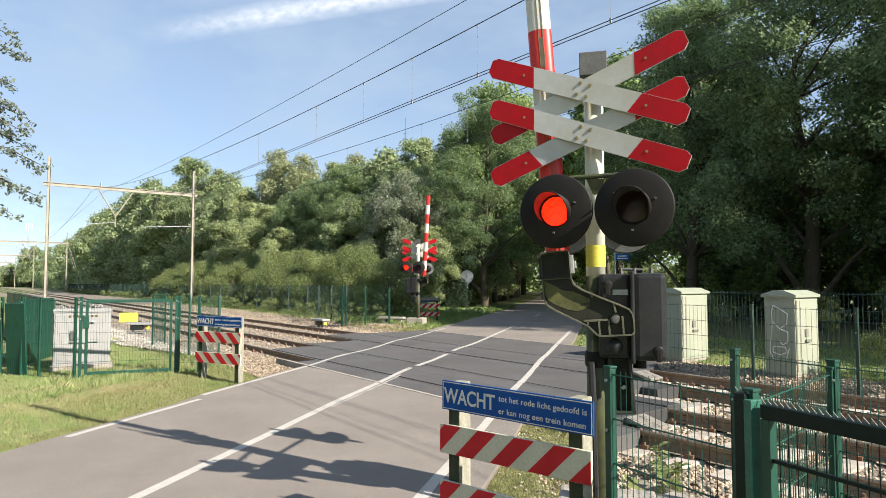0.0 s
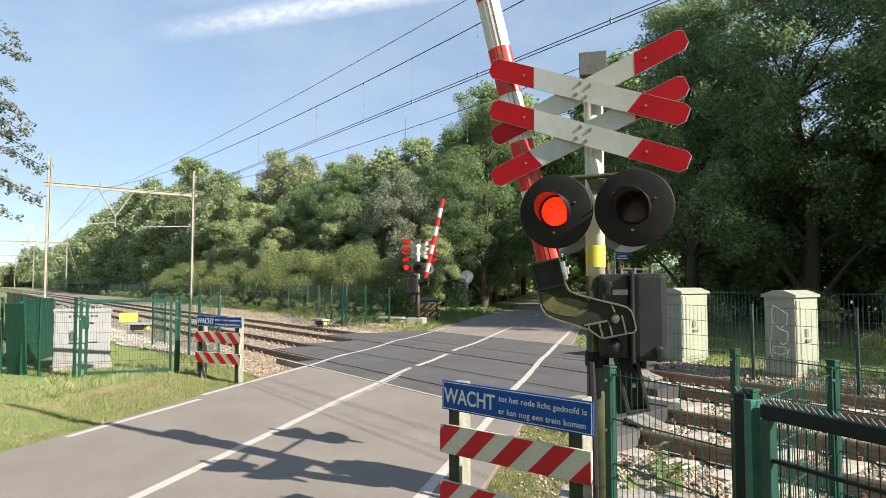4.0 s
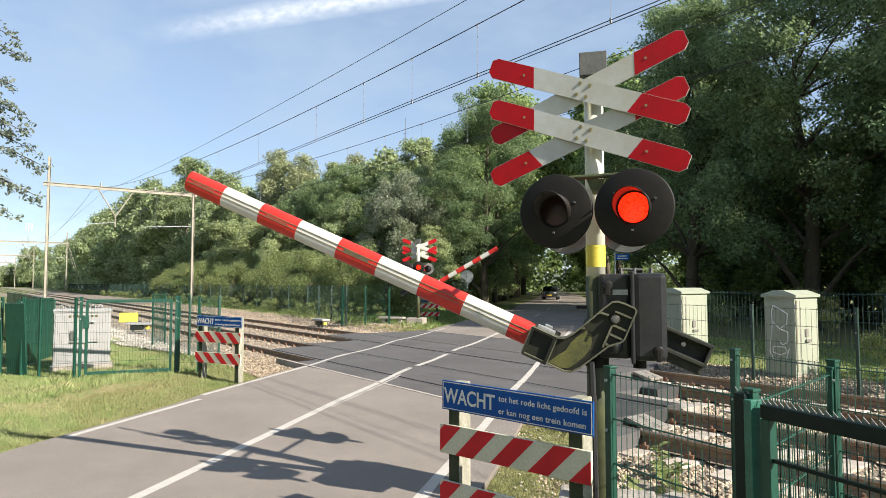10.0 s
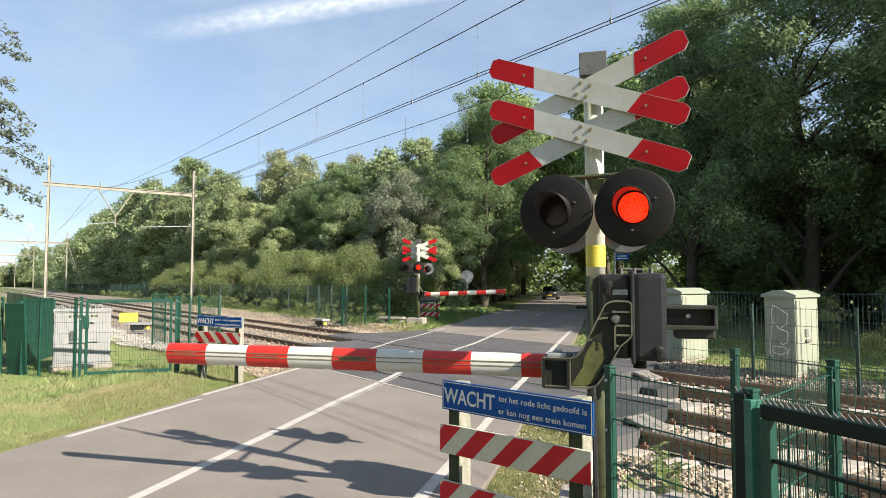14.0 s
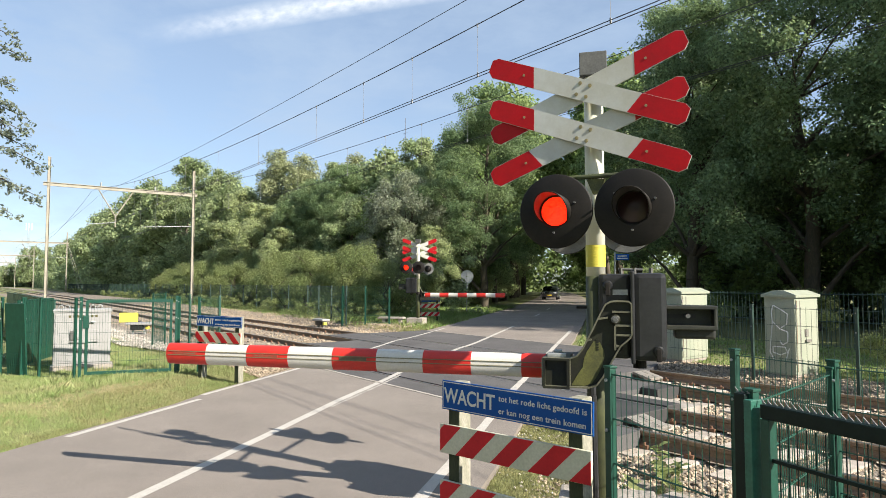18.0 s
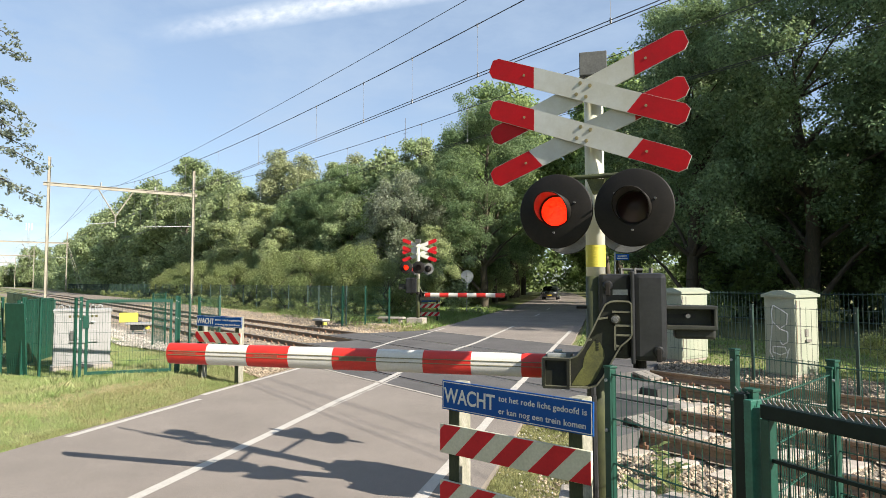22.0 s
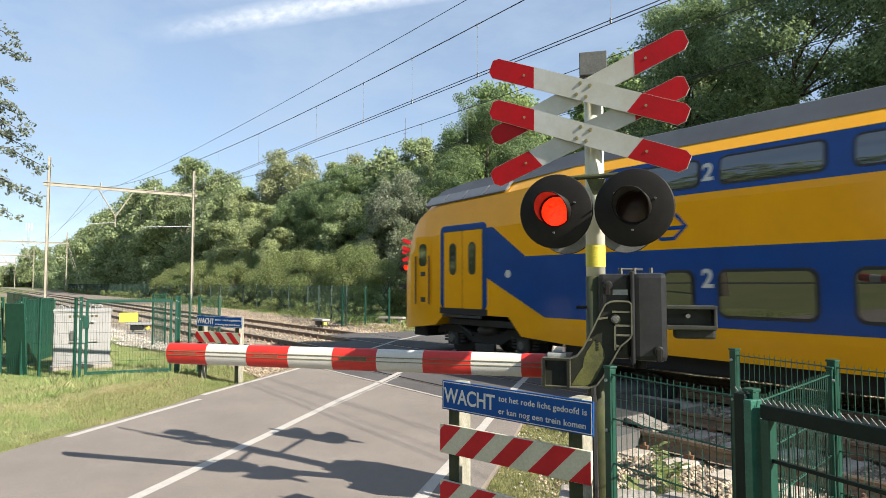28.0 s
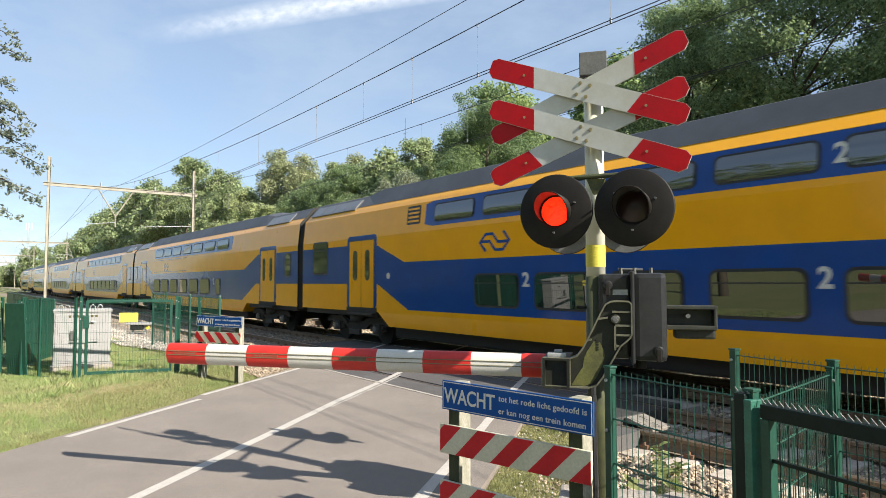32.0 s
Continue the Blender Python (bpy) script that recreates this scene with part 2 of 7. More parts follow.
# moss and the shade of the post's front, both put into one dark colour
M_MOSSSHADE = mat("dark_mossy_face", (0.040, 0.044, 0.020), 0.85, second=(0.020, 0.030, 0.010), amount=0.9, scale=5, stretch=(3, 3, 0.8), grain=0.4, grain_scale=50)
M_LENS_ON = glow("lit_red_lens", (1.0, 0.016, 0.003), 1.6)
M_LENS_OFF = mat("dark_red_lens", (0.020, 0.004, 0.004), 0.35, var=0.3, scale=30)
M_HOODIN = mat("hood_inner_grey", (0.075, 0.065, 0.065), 0.45)


# ---- mesh helpers ----
def mesh_of(name, bm, material, smooth=False):
    me = bpy.data.meshes.new(name)
    bm.to_mesh(me)
    bm.free()
    me.materials.append(material)
    if smooth:
        me.shade_smooth()
    return me


def part(name, bm, material, parent=None, label="", smooth=False, at=None):
    """Links a bmesh as one mesh object, under a thing or a part where a parent is given."""
    ob = new(name, mesh_of(name, bm, material, smooth))
    if parent is not None:
        ob.parent = parent
    if at is not None:
        ob.matrix_basis = at
    if label:
        ob["label"] = label
    return ob


def again(ob, parent, m, label=""):
    """Another piece on the same mesh."""
    o = new(ob.name.split(".")[0], ob.data)
    o.parent = parent
    o.matrix_basis = m
    if label:
        o["label"] = label
    return o


def root(name, m, label, category, group="", kind=""):
    ob = new(name)
    ob.empty_display_size = 0.1
    ob.matrix_basis = m
    return tagged(ob, label, category, group, kind)


def add_box(bm, x0, x1, y0, y1, z0, z1, bevel=0.0, m=None):
    vs = [bm.verts.new((x, y, z)) for x in (x0, x1) for y in (y0, y1) for z in (z0, z1)]
    fs = [bm.faces.new([vs[i] for i in q]) for q in ((0, 1, 3, 2), (4, 6, 7, 5), (0, 4, 5, 1), (2, 3, 7, 6), (0, 2, 6, 4), (1, 5, 7, 3))]
    out = vs
    if bevel:
        es = list({e for f in fs for e in f.edges})
        r = bmesh.ops.bevel(bm, geom=es, offset=bevel, segments=2, affect="EDGES", profile=0.6)
        out = list({v for f in r["faces"] for v in f.verts} | {v for v in vs if v.is_valid})
    if m is not None:
        bmesh.ops.transform(bm, matrix=m, verts=[v for v in out if v.is_valid])
    return bm


def box(x0, x1, y0, y1, z0, z1, bevel=0.0, m=None):
    bm = bmesh.new()
    add_box(bm, x0, x1, y0, y1, z0, z1, bevel)
    if m is not None:
        bmesh.ops.transform(bm, matrix=m, verts=bm.verts)
    bmesh.ops.recalc_face_normals(bm, faces=bm.faces)
    return bm


def add_rod(bm, a, b, r0, r1=None, sides=10, caps=True):
    """A tapered round bar from a to b."""
    a, b = Vector(a), Vector(b)
    r1 = r0 if r1 is None else r1
    q = (b - a).to_track_quat("Z", "Y")
    rings = []
    for p, r in ((a, r0), (b, r1)):
        rings.append([bm.verts.new(p + q @ Vector((r * math.cos(2 * math.pi * i / sides), r * math.sin(2 * math.pi * i / sides), 0))) for i in range(sides)])
    for i in range(sides):
        j = (i + 1) % sides
        bm.faces.new((rings[0][i], rings[0][j], rings[1][j], rings[1][i]))
    if caps:
        bm.faces.new(rings[0][::-1])
        bm.faces.new(rings[1])
    return bm


def rod(a, b, r0, r1=None, sides=10):
    return add_rod(bmesh.new(), a, b, r0, r1, sides)


def tube_path(pts, r, sides=8):
    bm = bmesh.new()
    for a, b in zip(pts, pts[1:]):
        add_rod(bm, a, b, r, r, sides)
    return bm


def spin(profile, sides=32, axis="Z"):
    """A turned body from (radius, height) pairs about the axis Z, or along Y (towards -y)."""
    bm = bmesh.new()
    rings = []
    for r, h in profile:
        if r < 1e-6:
            rings.append([bm.verts.new((0, 0, h))])
        else:
            rings.append([bm.verts.new((r * math.cos(2 * math.pi * i / sides), r * math.sin(2 * math.pi * i / sides), h)) for i in range(sides)])
    for a, b in zip(rings, rings[1:]):
        for i in range(sides):
            j = (i + 1) % sides
            va = [a[i % len(a)], a[j % len(a)]] if len(a) > 1 else [a[0]]
            vb = [b[j % len(b)], b[i % len(b)]] if len(b) > 1 else [b[0]]
            bm.faces.new(va + vb)
    if axis == "Y":
        bmesh.ops.rotate(bm, verts=bm.verts, matrix=Matrix.Rotation(radians(90), 3, "X"))
    bmesh.ops.recalc_face_normals(bm, faces=bm.faces)
    return bm


def add_prism(bm, outline, y0, y1):
    """A plate with an outline in x and z, from y0 to y1."""
    a = [bm.verts.new((x, y0, z)) for x, z in outline]
    b = [bm.verts.new((x, y1, z)) for x, z in outline]
    k = len(outline)
    bm.faces.new(a)
    bm.faces.new(b[::-1])
    for i in range(k):
        j = (i + 1) % k
        bm.faces.new((a[j], a[i], b[i], b[j]))
    return bm


def prism(outline, y0, y1):
    bm = add_prism(bmesh.new(), outline, y0, y1)
    bmesh.ops.recalc_face_normals(bm, faces=bm.faces)
    return bm


def array_mesh(name, verts, faces, material, smooth=False):
    me = bpy.data.meshes.new(name)
    verts = np.asarray(verts, np.float32)
    faces = np.asarray(faces, np.int32)
    k = faces.shape[1]
    me.vertices.add(len(verts))
    me.vertices.foreach_set("co", verts.ravel())
    me.loops.add(faces.size)
    me.loops.foreach_set("vertex_index", faces.ravel())
    me.polygons.add(len(faces))
    me.polygons.foreach_set("loop_start", np.arange(0, faces.size, k, dtype=np.int32))
    me.update(calc_edges=True)
    me.materials.append(material)
    if smooth:
        me.shade_smooth()
    return me


def lettering(text, size, material, parent, m, label="", name="lettering", spacing=1.0, bold=0.0):
    cu = bpy.data.curves.new(name, "FONT")
    cu.body, cu.size, cu.extrude = text, size, 0.0012
    cu.space_character, cu.offset = spacing, bold
    tmp = bpy.data.objects.new(name, cu)
    scene.collection.objects.link(tmp)
    me = bpy.data.meshes.new_from_object(tmp.evaluated_get(bpy.context.evaluated_depsgraph_get()))
    bpy.data.objects.remove(tmp)
    me.materials.clear()
    me.materials.append(material)
    ob = new(name, me)
    ob.parent = parent
    ob.matrix_basis = m
    if label:
        ob["label"] = label
    return ob


def split_letters(ob):
    """Each letter of a line of writing as a piece of its own."""
    bm = bmesh.new()
    bm.from_mesh(ob.data)
    left, groups = set(bm.verts), []
    while left:
        stack, island = [left.pop()], []
        while stack:
            v = stack.pop()
            island.append(v)
            for e in v.link_edges:
                o = e.other_vert(v)
                if o in left:
                    left.remove(o)
                    stack.append(o)
        groups.append(island)
    spans = sorted(((min(v.co.x for v in g), max(v.co.x for v in g), g) for g in groups), key=lambda q: q[0])
    letters = []
    for lo, hi, g in spans:
        if letters and lo < letters[-1][0] - 1e-4 and hi - lo < 2 * (letters[-1][0] - letters[-1][2]) + 0.05 and (lo + hi) / 2 < letters[-1][0] + 1e-4:
            letters[-1][1].extend(g)
            letters[-1][0] = max(hi, letters[-1][0])
        else:
            letters.append([hi, list(g), lo])
    for _, g, _ in letters:
        keep = set(g)
        piece = bm.copy()
        bm.verts.index_update()
        piece.verts.ensure_lookup_table()
        ids = {v.index for v in keep}
        bmesh.ops.delete(piece, geom=[v for v in piece.verts if v.index not in ids], context="VERTS")
        o = part("letter", piece, ob.data.materials[0], ob.parent)
        o.matrix_basis = ob.matrix_basis
    bm.free()
    bpy.data.objects.remove(ob)


# ---- plan ----
ROAD_TURN = 38.54
RN = Vector((math.cos(radians(ROAD_TURN)), math.sin(radians(ROAD_TURN)), 0))
RD = Vector((-RN.y, RN.x, 0))
TRACK_NEAR, TRACK_FAR, GAUGE = 7.65, 11.05, 1.5


def road_shift(s):
    return -0.0006 * max(0.0, s - 25) ** 2


def road_xy(nv, s):
    p = RN * (nv + road_shift(s)) + RD * s
    return p.x, p.y


def smooth01(a, b, v):
    t = min(1, max(0, (v - a) / (b - a)))
    return t * t * (3 - 2 * t)


def ground_z(x, y):
    """Height of the ground: level verges, with a shallow bed for the tracks."""
    nv = RN.x * x + RN.y * y + 3.95
    start = 4.6 if x < -10 else 6.2 - 1.6 * smooth01(3.7, 4.3, nv)
    bed = smooth01(start, start + (1.0 if x < -10 else 0.5), y) * (1 - smooth01(13.0, 14.2, y))
    off_road = smooth01(3.1, 4.4, abs(nv))
    bump = 0.05 * noise.noise(Vector((x * 0.35, y * 0.35, 0))) + 0.02 * noise.noise(Vector((x * 1.7, y * 1.7, 3)))
    return -0.09 - 0.26 * bed + off_road * (1 - bed) * (0.06 + bump)


# ---- ground, road, tracks ----
def build_ground():
    xs = np.unique(np.concatenate([[-3000, -1200, -600, -300, -200, -150, -120], np.arange(-100, -30, 4), np.arange(-30, 8, 0.4), np.arange(8, 60, 5), [80, 150, 300, 800, 3000]]))
    ys = np.unique(np.concatenate([[-3000, -800, -300, -100, -50, -25, -12], np.arange(-8, 20, 0.4), np.arange(20, 70, 3), [80, 100, 150, 300, 800, 3000]]))
    verts = [(x, y, ground_z(x, y) if -140 < x < 80 and -30 < y < 120 else -0.09) for x in xs for y in ys]
    k = len(ys)
    faces = [(i * k + j, (i + 1) * k + j, (i + 1) * k + j + 1, i * k + j + 1) for i in range(len(xs) - 1) for j in range(k - 1)]
    g = new("ground", array_mesh("ground", verts, faces, M_GROUND, True))
    tagged(g, "grassy ground with patches of dry soil reaching the horizon", "ground", kind="structure")


def strip(n0, n1, s0, s1, z, thick=0.0, step=1.5, wob=0.0, drift=((0, 0),)):
    """A strip along the road, between two offsets from its line, which may drift sideways on the way."""
    bm = bmesh.new()
    k = max(1, int((s1 - s0) / step))
    rows = []
    for i in range(k + 1):
        s = s0 + (s1 - s0) * i / k
        w0 = wob * noise.noise(Vector((s * 2.3, n0, 0))) if wob else 0
        w1 = wob * noise.noise(Vector((s * 2.3, n1, 5))) if wob else 0
        dn = float(np.interp(s, [p for p, _ in drift], [q for _, q in drift]))
        a, b = road_xy(n0 + w0 + dn, s), road_xy(n1 + w1 + dn, s)
        row = [bm.verts.new((*a, z + road_bump(*a))), bm.verts.new((*b, z + road_bump(*b)))]
        if thick:
            row += [bm.verts.new((*b, z - thick)), bm.verts.new((*a, z - thick))]
        rows.append(row)
    for p, q in zip(rows, rows[1:]):
        m = len(p)
        for i in range(m if thick else 1):
            j = (i + 1) % m
            bm.faces.new((p[i], p[j], q[j], q[i]))
    bmesh.ops.recalc_face_normals(bm, faces=bm.faces)
    if not thick:
        for f in bm.faces:
            if f.normal.z < 0:
                f.normal_flip()
    return bm


def road_bump(x, y):
    """The crossing's panels rise and dip slightly over the two tracks."""
    return 0.035 * (math.exp(-((y - TRACK_NEAR) / 0.9) ** 2) + math.exp(-((y - TRACK_FAR) / 0.9) ** 2)) - 0.012


def build_road():
    # roadway either side of the crossing: cut along the line of the tracks
    def carriage(name, y0, y1, n0, n1, label):
        bm = bmesh.new()
        k = max(2, int((y1 - y0) / 0.9))
        rows = []
        for i in range(k + 1):
            y = y0 + (y1 - y0) * i / k
            row = []
            for j in range(7):
                nv = n0 + (n1 - n0) * j / 6
                edge = 0.06 * noise.noise(Vector((y * 1.3, nv, 2))) if j in (0, 6) else 0
                s = (y - RN.y * (nv + edge)) / RD.y
                if j == 0 and y0 < 0:
                    edge -= 0.19 * smooth01(8.4, 9.8, s)
                x, yy = road_xy(nv + edge, s)
                row.append(bm.verts.new((x, yy, -0.012)))
            rows.append(row)
        for a, b in zip(rows, rows[1:]):
            for j in range(6):
                bm.faces.new((a[j], a[j + 1], b[j + 1], b[j]))
        for f in bm.faces:
            if f.normal.z < 0:
                f.normal_flip()
        r = bmesh.ops.extrude_face_region(bm, geom=bm.faces[:])
        bmesh.ops.translate(bm, vec=(0, 0, -0.25), verts=[v for v in r["geom"] if isinstance(v, bmesh.types.BMVert)])
        bmesh.ops.recalc_face_normals(bm, faces=bm.faces)
        tagged(part(name, bm, M_ASPHALT), label, "road", kind="structure")
    carriage("road_south", -30, 6.3, -6.50, -1.15, "worn grey asphalt road before the crossing")
    carriage("road_north", 14.55, 95, -6.95, -1.15, "worn grey asphalt road shaded by trees beyond the crossing")

    # dark crossing deck, five panels between and beside the rails
    deck = root("crossing_deck", Matrix(), "dark asphalt level crossing deck laid around the rails", "road", kind="structure")
    cuts = [6.30, TRACK_NEAR - 0.81, TRACK_NEAR - 0.68, TRACK_NEAR + 0.68, TRACK_NEAR + 0.81, TRACK_FAR - 0.81,
            TRACK_FAR - 0.68, TRACK_FAR + 0.68, TRACK_FAR + 0.81, 14.55]
    for y0, y1 in zip(cuts[::2], cuts[1::2]):
        bm = bmesh.new()
        rows = []
        for i in range(9):
            y = y0 + (y1 - y0) * i / 8
            x0, x1 = {6.30: -14.2, 8.46: -18.3}.get(round(y0, 2), -17.2 if y0 < 9.2 else -20.65), {6.30: -5.0, 6.97: -6.6, 8.46: -7.0, 10.37: -8.3, 11.86: -8.45 - 0.5 * (y - 12.0)}.get(round(y0, 2), -7.0)
            rows.append([bm.verts.new((x0 + (x1 - x0) * j / 10, y, road_bump(0, y))) for j in range(11)])
        for a, b in zip(rows, rows[1:]):
            for j in range(10):
                bm.faces.new((a[j], a[j + 1], b[j + 1], b[j]))
        r = bmesh.ops.extrude_face_region(bm, geom=bm.faces[:])
        bmesh.ops.translate(bm, vec=(0, 0, -0.28), verts=[v for v in r["geom"] if isinstance(v, bmesh.types.BMVert)])
        bmesh.ops.recalc_face_normals(bm, faces=bm.faces)
        part("panel", bm, M_PANEL, deck)
    # end strips beside the rails, with a pale slab in the gap between the tracks
    for a, b, x0, x1 in ((6.98, 8.32, -6.596, -5.60), (8.46, 8.80, -6.996, -5.70), (9.60, 10.24, -6.996, -6.65)):
        end = box(x0, x1, a, b, -0.26, 0.02, 0.012)
        part("panel", end, M_RUBBER, deck, "black rubber panel at the end of the deck")
    part("slab", box(-6.99, -5.75, 8.95, 9.52, -0.3, -0.09, 0.015), M_CONC, deck, "pale concrete slab between the tracks")
    # pale joint between roadway and deck
    for y in (6.29, 14.56):
        bm = box(-15.2 - 0.8 * (y - 6.3), -6.3 - 0.5 * (y - 6.3), y - 0.035, y + 0.035, -0.2, -0.004)
        part("joint", bm, M_CONC, deck, "pale concrete joint strip")

    # painted lines
    lines = root("road_markings", Matrix(), "white painted edge lines and broken centre line on the road", "road marking", kind="structure")

    def line(n0, n1, s0, s1, drift=((0, 0),)):
        part("marking", strip(n0, n1, s0, s1, 0.001, step=0.35, wob=0.012, drift=drift), M_PAINT, lines)
    line(-6.43, -6.33, 6.45, 9.05)
    line(-6.625, -6.525, 9.4, 25.5)
    line(-1.67, -1.55, -25, 25.5, ((14, 0), (20, 0.05), (25, 0.13)))
    line(-4.06, -3.94, -25, 13.3, ((4.5, 0), (7.5, -0.10), (9.6, -0.19), (12, -0.19), (13.3, -0.17)))
    line(-4.06, -3.94, 13.7, 16.3, ((13.7, -0.16), (16.3, -0.12)))
    line(-4.06, -3.94, 16.9, 27.6, ((16.9, -0.11), (20, -0.04), (27, -0.01)))
    part("old_marking", strip(-4.10, -4.045, 9.0, 12.3, 0.001, step=0.2, wob=0.03), M_PAINTOLD, lines, "worn ghost of an older line")
    for k in range(8):
        line(-4.02, -3.92, 36 + 9 * k, 39 + 9 * k)


def rail_profile():
    return [(-0.075, -0.165), (0.075, -0.165), (0.075, -0.15), (0.018, -0.128), (0.009, -0.062), (0.036, -0.048), (0.036, -0.009),
            (0.028, 0.0), (-0.028, 0.0), (-0.036, -0.009), (-0.036, -0.048), (-0.009, -0.062), (-0.018, -0.128), (-0.075, -0.15)]


def build_tracks():
    bm = bmesh.new()
    add_box(bm, -0.14, 0.14, -1.26, 1.26, -0.40, -0.185, 0.02)
    sleeper_me = mesh_of("sleeper", bm, M_SLEEPER)
    brown_me = sleeper_me.copy()
    brown_me.materials[0] = M_SLEEPERBROWN
    bm = bmesh.new()
    for sx in (-1, 1):
        add_box(bm, -0.06, 0.06, sx * 0.105 - 0.03, sx * 0.105 + 0.03, -0.185, -0.135, 0.008)
        add_rod(bm, (0, sx * 0.105, -0.14), (0, sx * 0.105, -0.105), 0.018, sides=6)
    clip_me = mesh_of("fastening", bm, M_CLIP)
    for name, yc in (("near", TRACK_NEAR), ("far", TRACK_FAR)):
        tr = root("railway_track", pose(0, yc, 0), f"straight railway track on concrete sleepers, {'the one beside the road barrier' if name == 'near' else 'the one beside the wood'}",
                  "railway track", "tracks", "structure")
        for sy in (-1, 1):
            bm = bmesh.new()
            rings = []
            for x in (-420, 220):
                rings.append([bm.verts.new((x, sy * GAUGE / 2 + a, z)) for a, z in rail_profile()])
            k = len(rings[0])
            for i in range(k):
                bm.faces.new((rings[0][i], rings[0][(i + 1) % k], rings[1][(i + 1) % k], rings[1][i]))
            bmesh.ops.recalc_face_normals(bm, faces=bm.faces)
            rail = part("rail", bm, M_RAIL, tr, "rust-brown steel rail")
            bm = box(-420, 220, sy * GAUGE / 2 - 0.027, sy * GAUGE / 2 + 0.027, -0.006, 0.0025)
            part("running_surface", bm, M_RAILTOP, rail, "polished rail head")
        # sleepers that can be told apart, and the rest far off joined in one mesh
        left = -17.6 if name == "near" else -21.05
        right = -6.1 if name == "near" else -7.9
        spots = [left - 0.6 * i for i in range(70)] + [right + 0.6 * i for i in range(14)]
        for x in spots:
            o = new("sleeper", brown_me if x < -12 else sleeper_me)
            o.parent = tr
            o.matrix_basis = pose(x, 0, random.uniform(-0.012, 0.006) + (0.05 if x < -12 else 0), 0, 0, random.uniform(-0.6, 0.6))
            if -34 < x < 3:
                for sy in (-1, 1):
                    c = new("fastening", clip_me)
                    c.parent = o
                    c.matrix_basis = pose(0, sy * GAUGE / 2, 0)
        bm = bmesh.new()
        for i in range(300):
            x = left - 0.6 * 70 - 0.6 * i
            add_box(bm, x - 0.14, x + 0.14, -1.26, 1.26, -0.4, -0.14)
        tagged(part("far_sleepers", bm, M_SLEEPERBROWN, tr), kind="stuff")
    # ballast bed either side of the crossing
    for x0, x1, nm in ((-420, -16.9, "west"), (-6.2, 220, "east")):
        bm = bmesh.new()
        prof = [(4.1 if nm == "west" else 4.9, -0.42 if nm == "east" else -0.16), (5.7 if nm == "east" else 4.7, -0.24 if nm == "east" else -0.12), (6.2, -0.215 if nm == "east" else -0.145), (12.45, -0.215 if nm == "east" else -0.145), (12.85 if nm == "east" else 13.4, -0.06 if nm == "east" else -0.14), (13.75 if nm == "east" else 14.4, -0.03 if nm == "east" else 0.045)] + ([(15.8, 0.055)] if nm == "west" else [])
        sk = 0.6
        rows = []
        for x in (x0, x1):
            rows.append([bm.verts.new((x - (sk * (y - 6.3) if x in (-16.9, -6.2) else 0), y, z)) for y, z in prof])
        for i in range(len(prof) - 1):
            bm.faces.new((rows[0][i], rows[1][i], rows[1][i + 1], rows[0][i + 1]))
        bmesh.ops.recalc_face_normals(bm, faces=bm.faces)
        for f in bm.faces:
            if f.normal.z < 0:
                f.normal_flip()
        tagged(part("ballast_bed", bm, M_BALLAST), "bed of brown-grey ballast under the tracks", "ballast", kind="structure")


def scatter_stones(name, count, place, size, material, label, seed):
    """Loose stones as one mesh of small uneven lumps."""
    rng = np.random.default_rng(seed)
    base = np.array([(1, 0, 0), (-1, 0, 0), (0, 1, 0), (0, -1, 0), (0, 0, 1), (0, 0, -1)], np.float32)
    tri = np.array([(0, 2, 4), (2, 1, 4), (1, 3, 4), (3, 0, 4), (2, 0, 5), (1, 2, 5), (3, 1, 5), (0, 3, 5)], np.int32)
    pos = place(rng, count)
    count = len(pos)
    v = base[None] * rng.uniform(0.55, 1.15, (count, 6, 3)) * rng.uniform(size[0], size[1], (count, 1, 1))
    a = rng.uniform(0, 2 * math.pi, count)
    b = rng.uniform(-0.6, 0.6, count)
    ca, sa, cb, sb = np.cos(a)[:, None], np.sin(a)[:, None], np.cos(b)[:, None], np.sin(b)[:, None]
    x, y, z = v[..., 0], v[..., 1], v[..., 2] * 0.75
    y, z = y * cb - z * sb, y * sb + z * cb
    x, y = x * ca - y * sa, x * sa + y * ca
    verts = np.stack([x, y, z], -1) + pos[:, None, :]
    faces = (tri[None] + 6 * np.arange(count)[:, None, None]).reshape(-1, 3)
    ob = new(name, array_mesh(name, verts.reshape(-1, 3), faces, material))
    return tagged(ob, label, "gravel", kind="stuff")


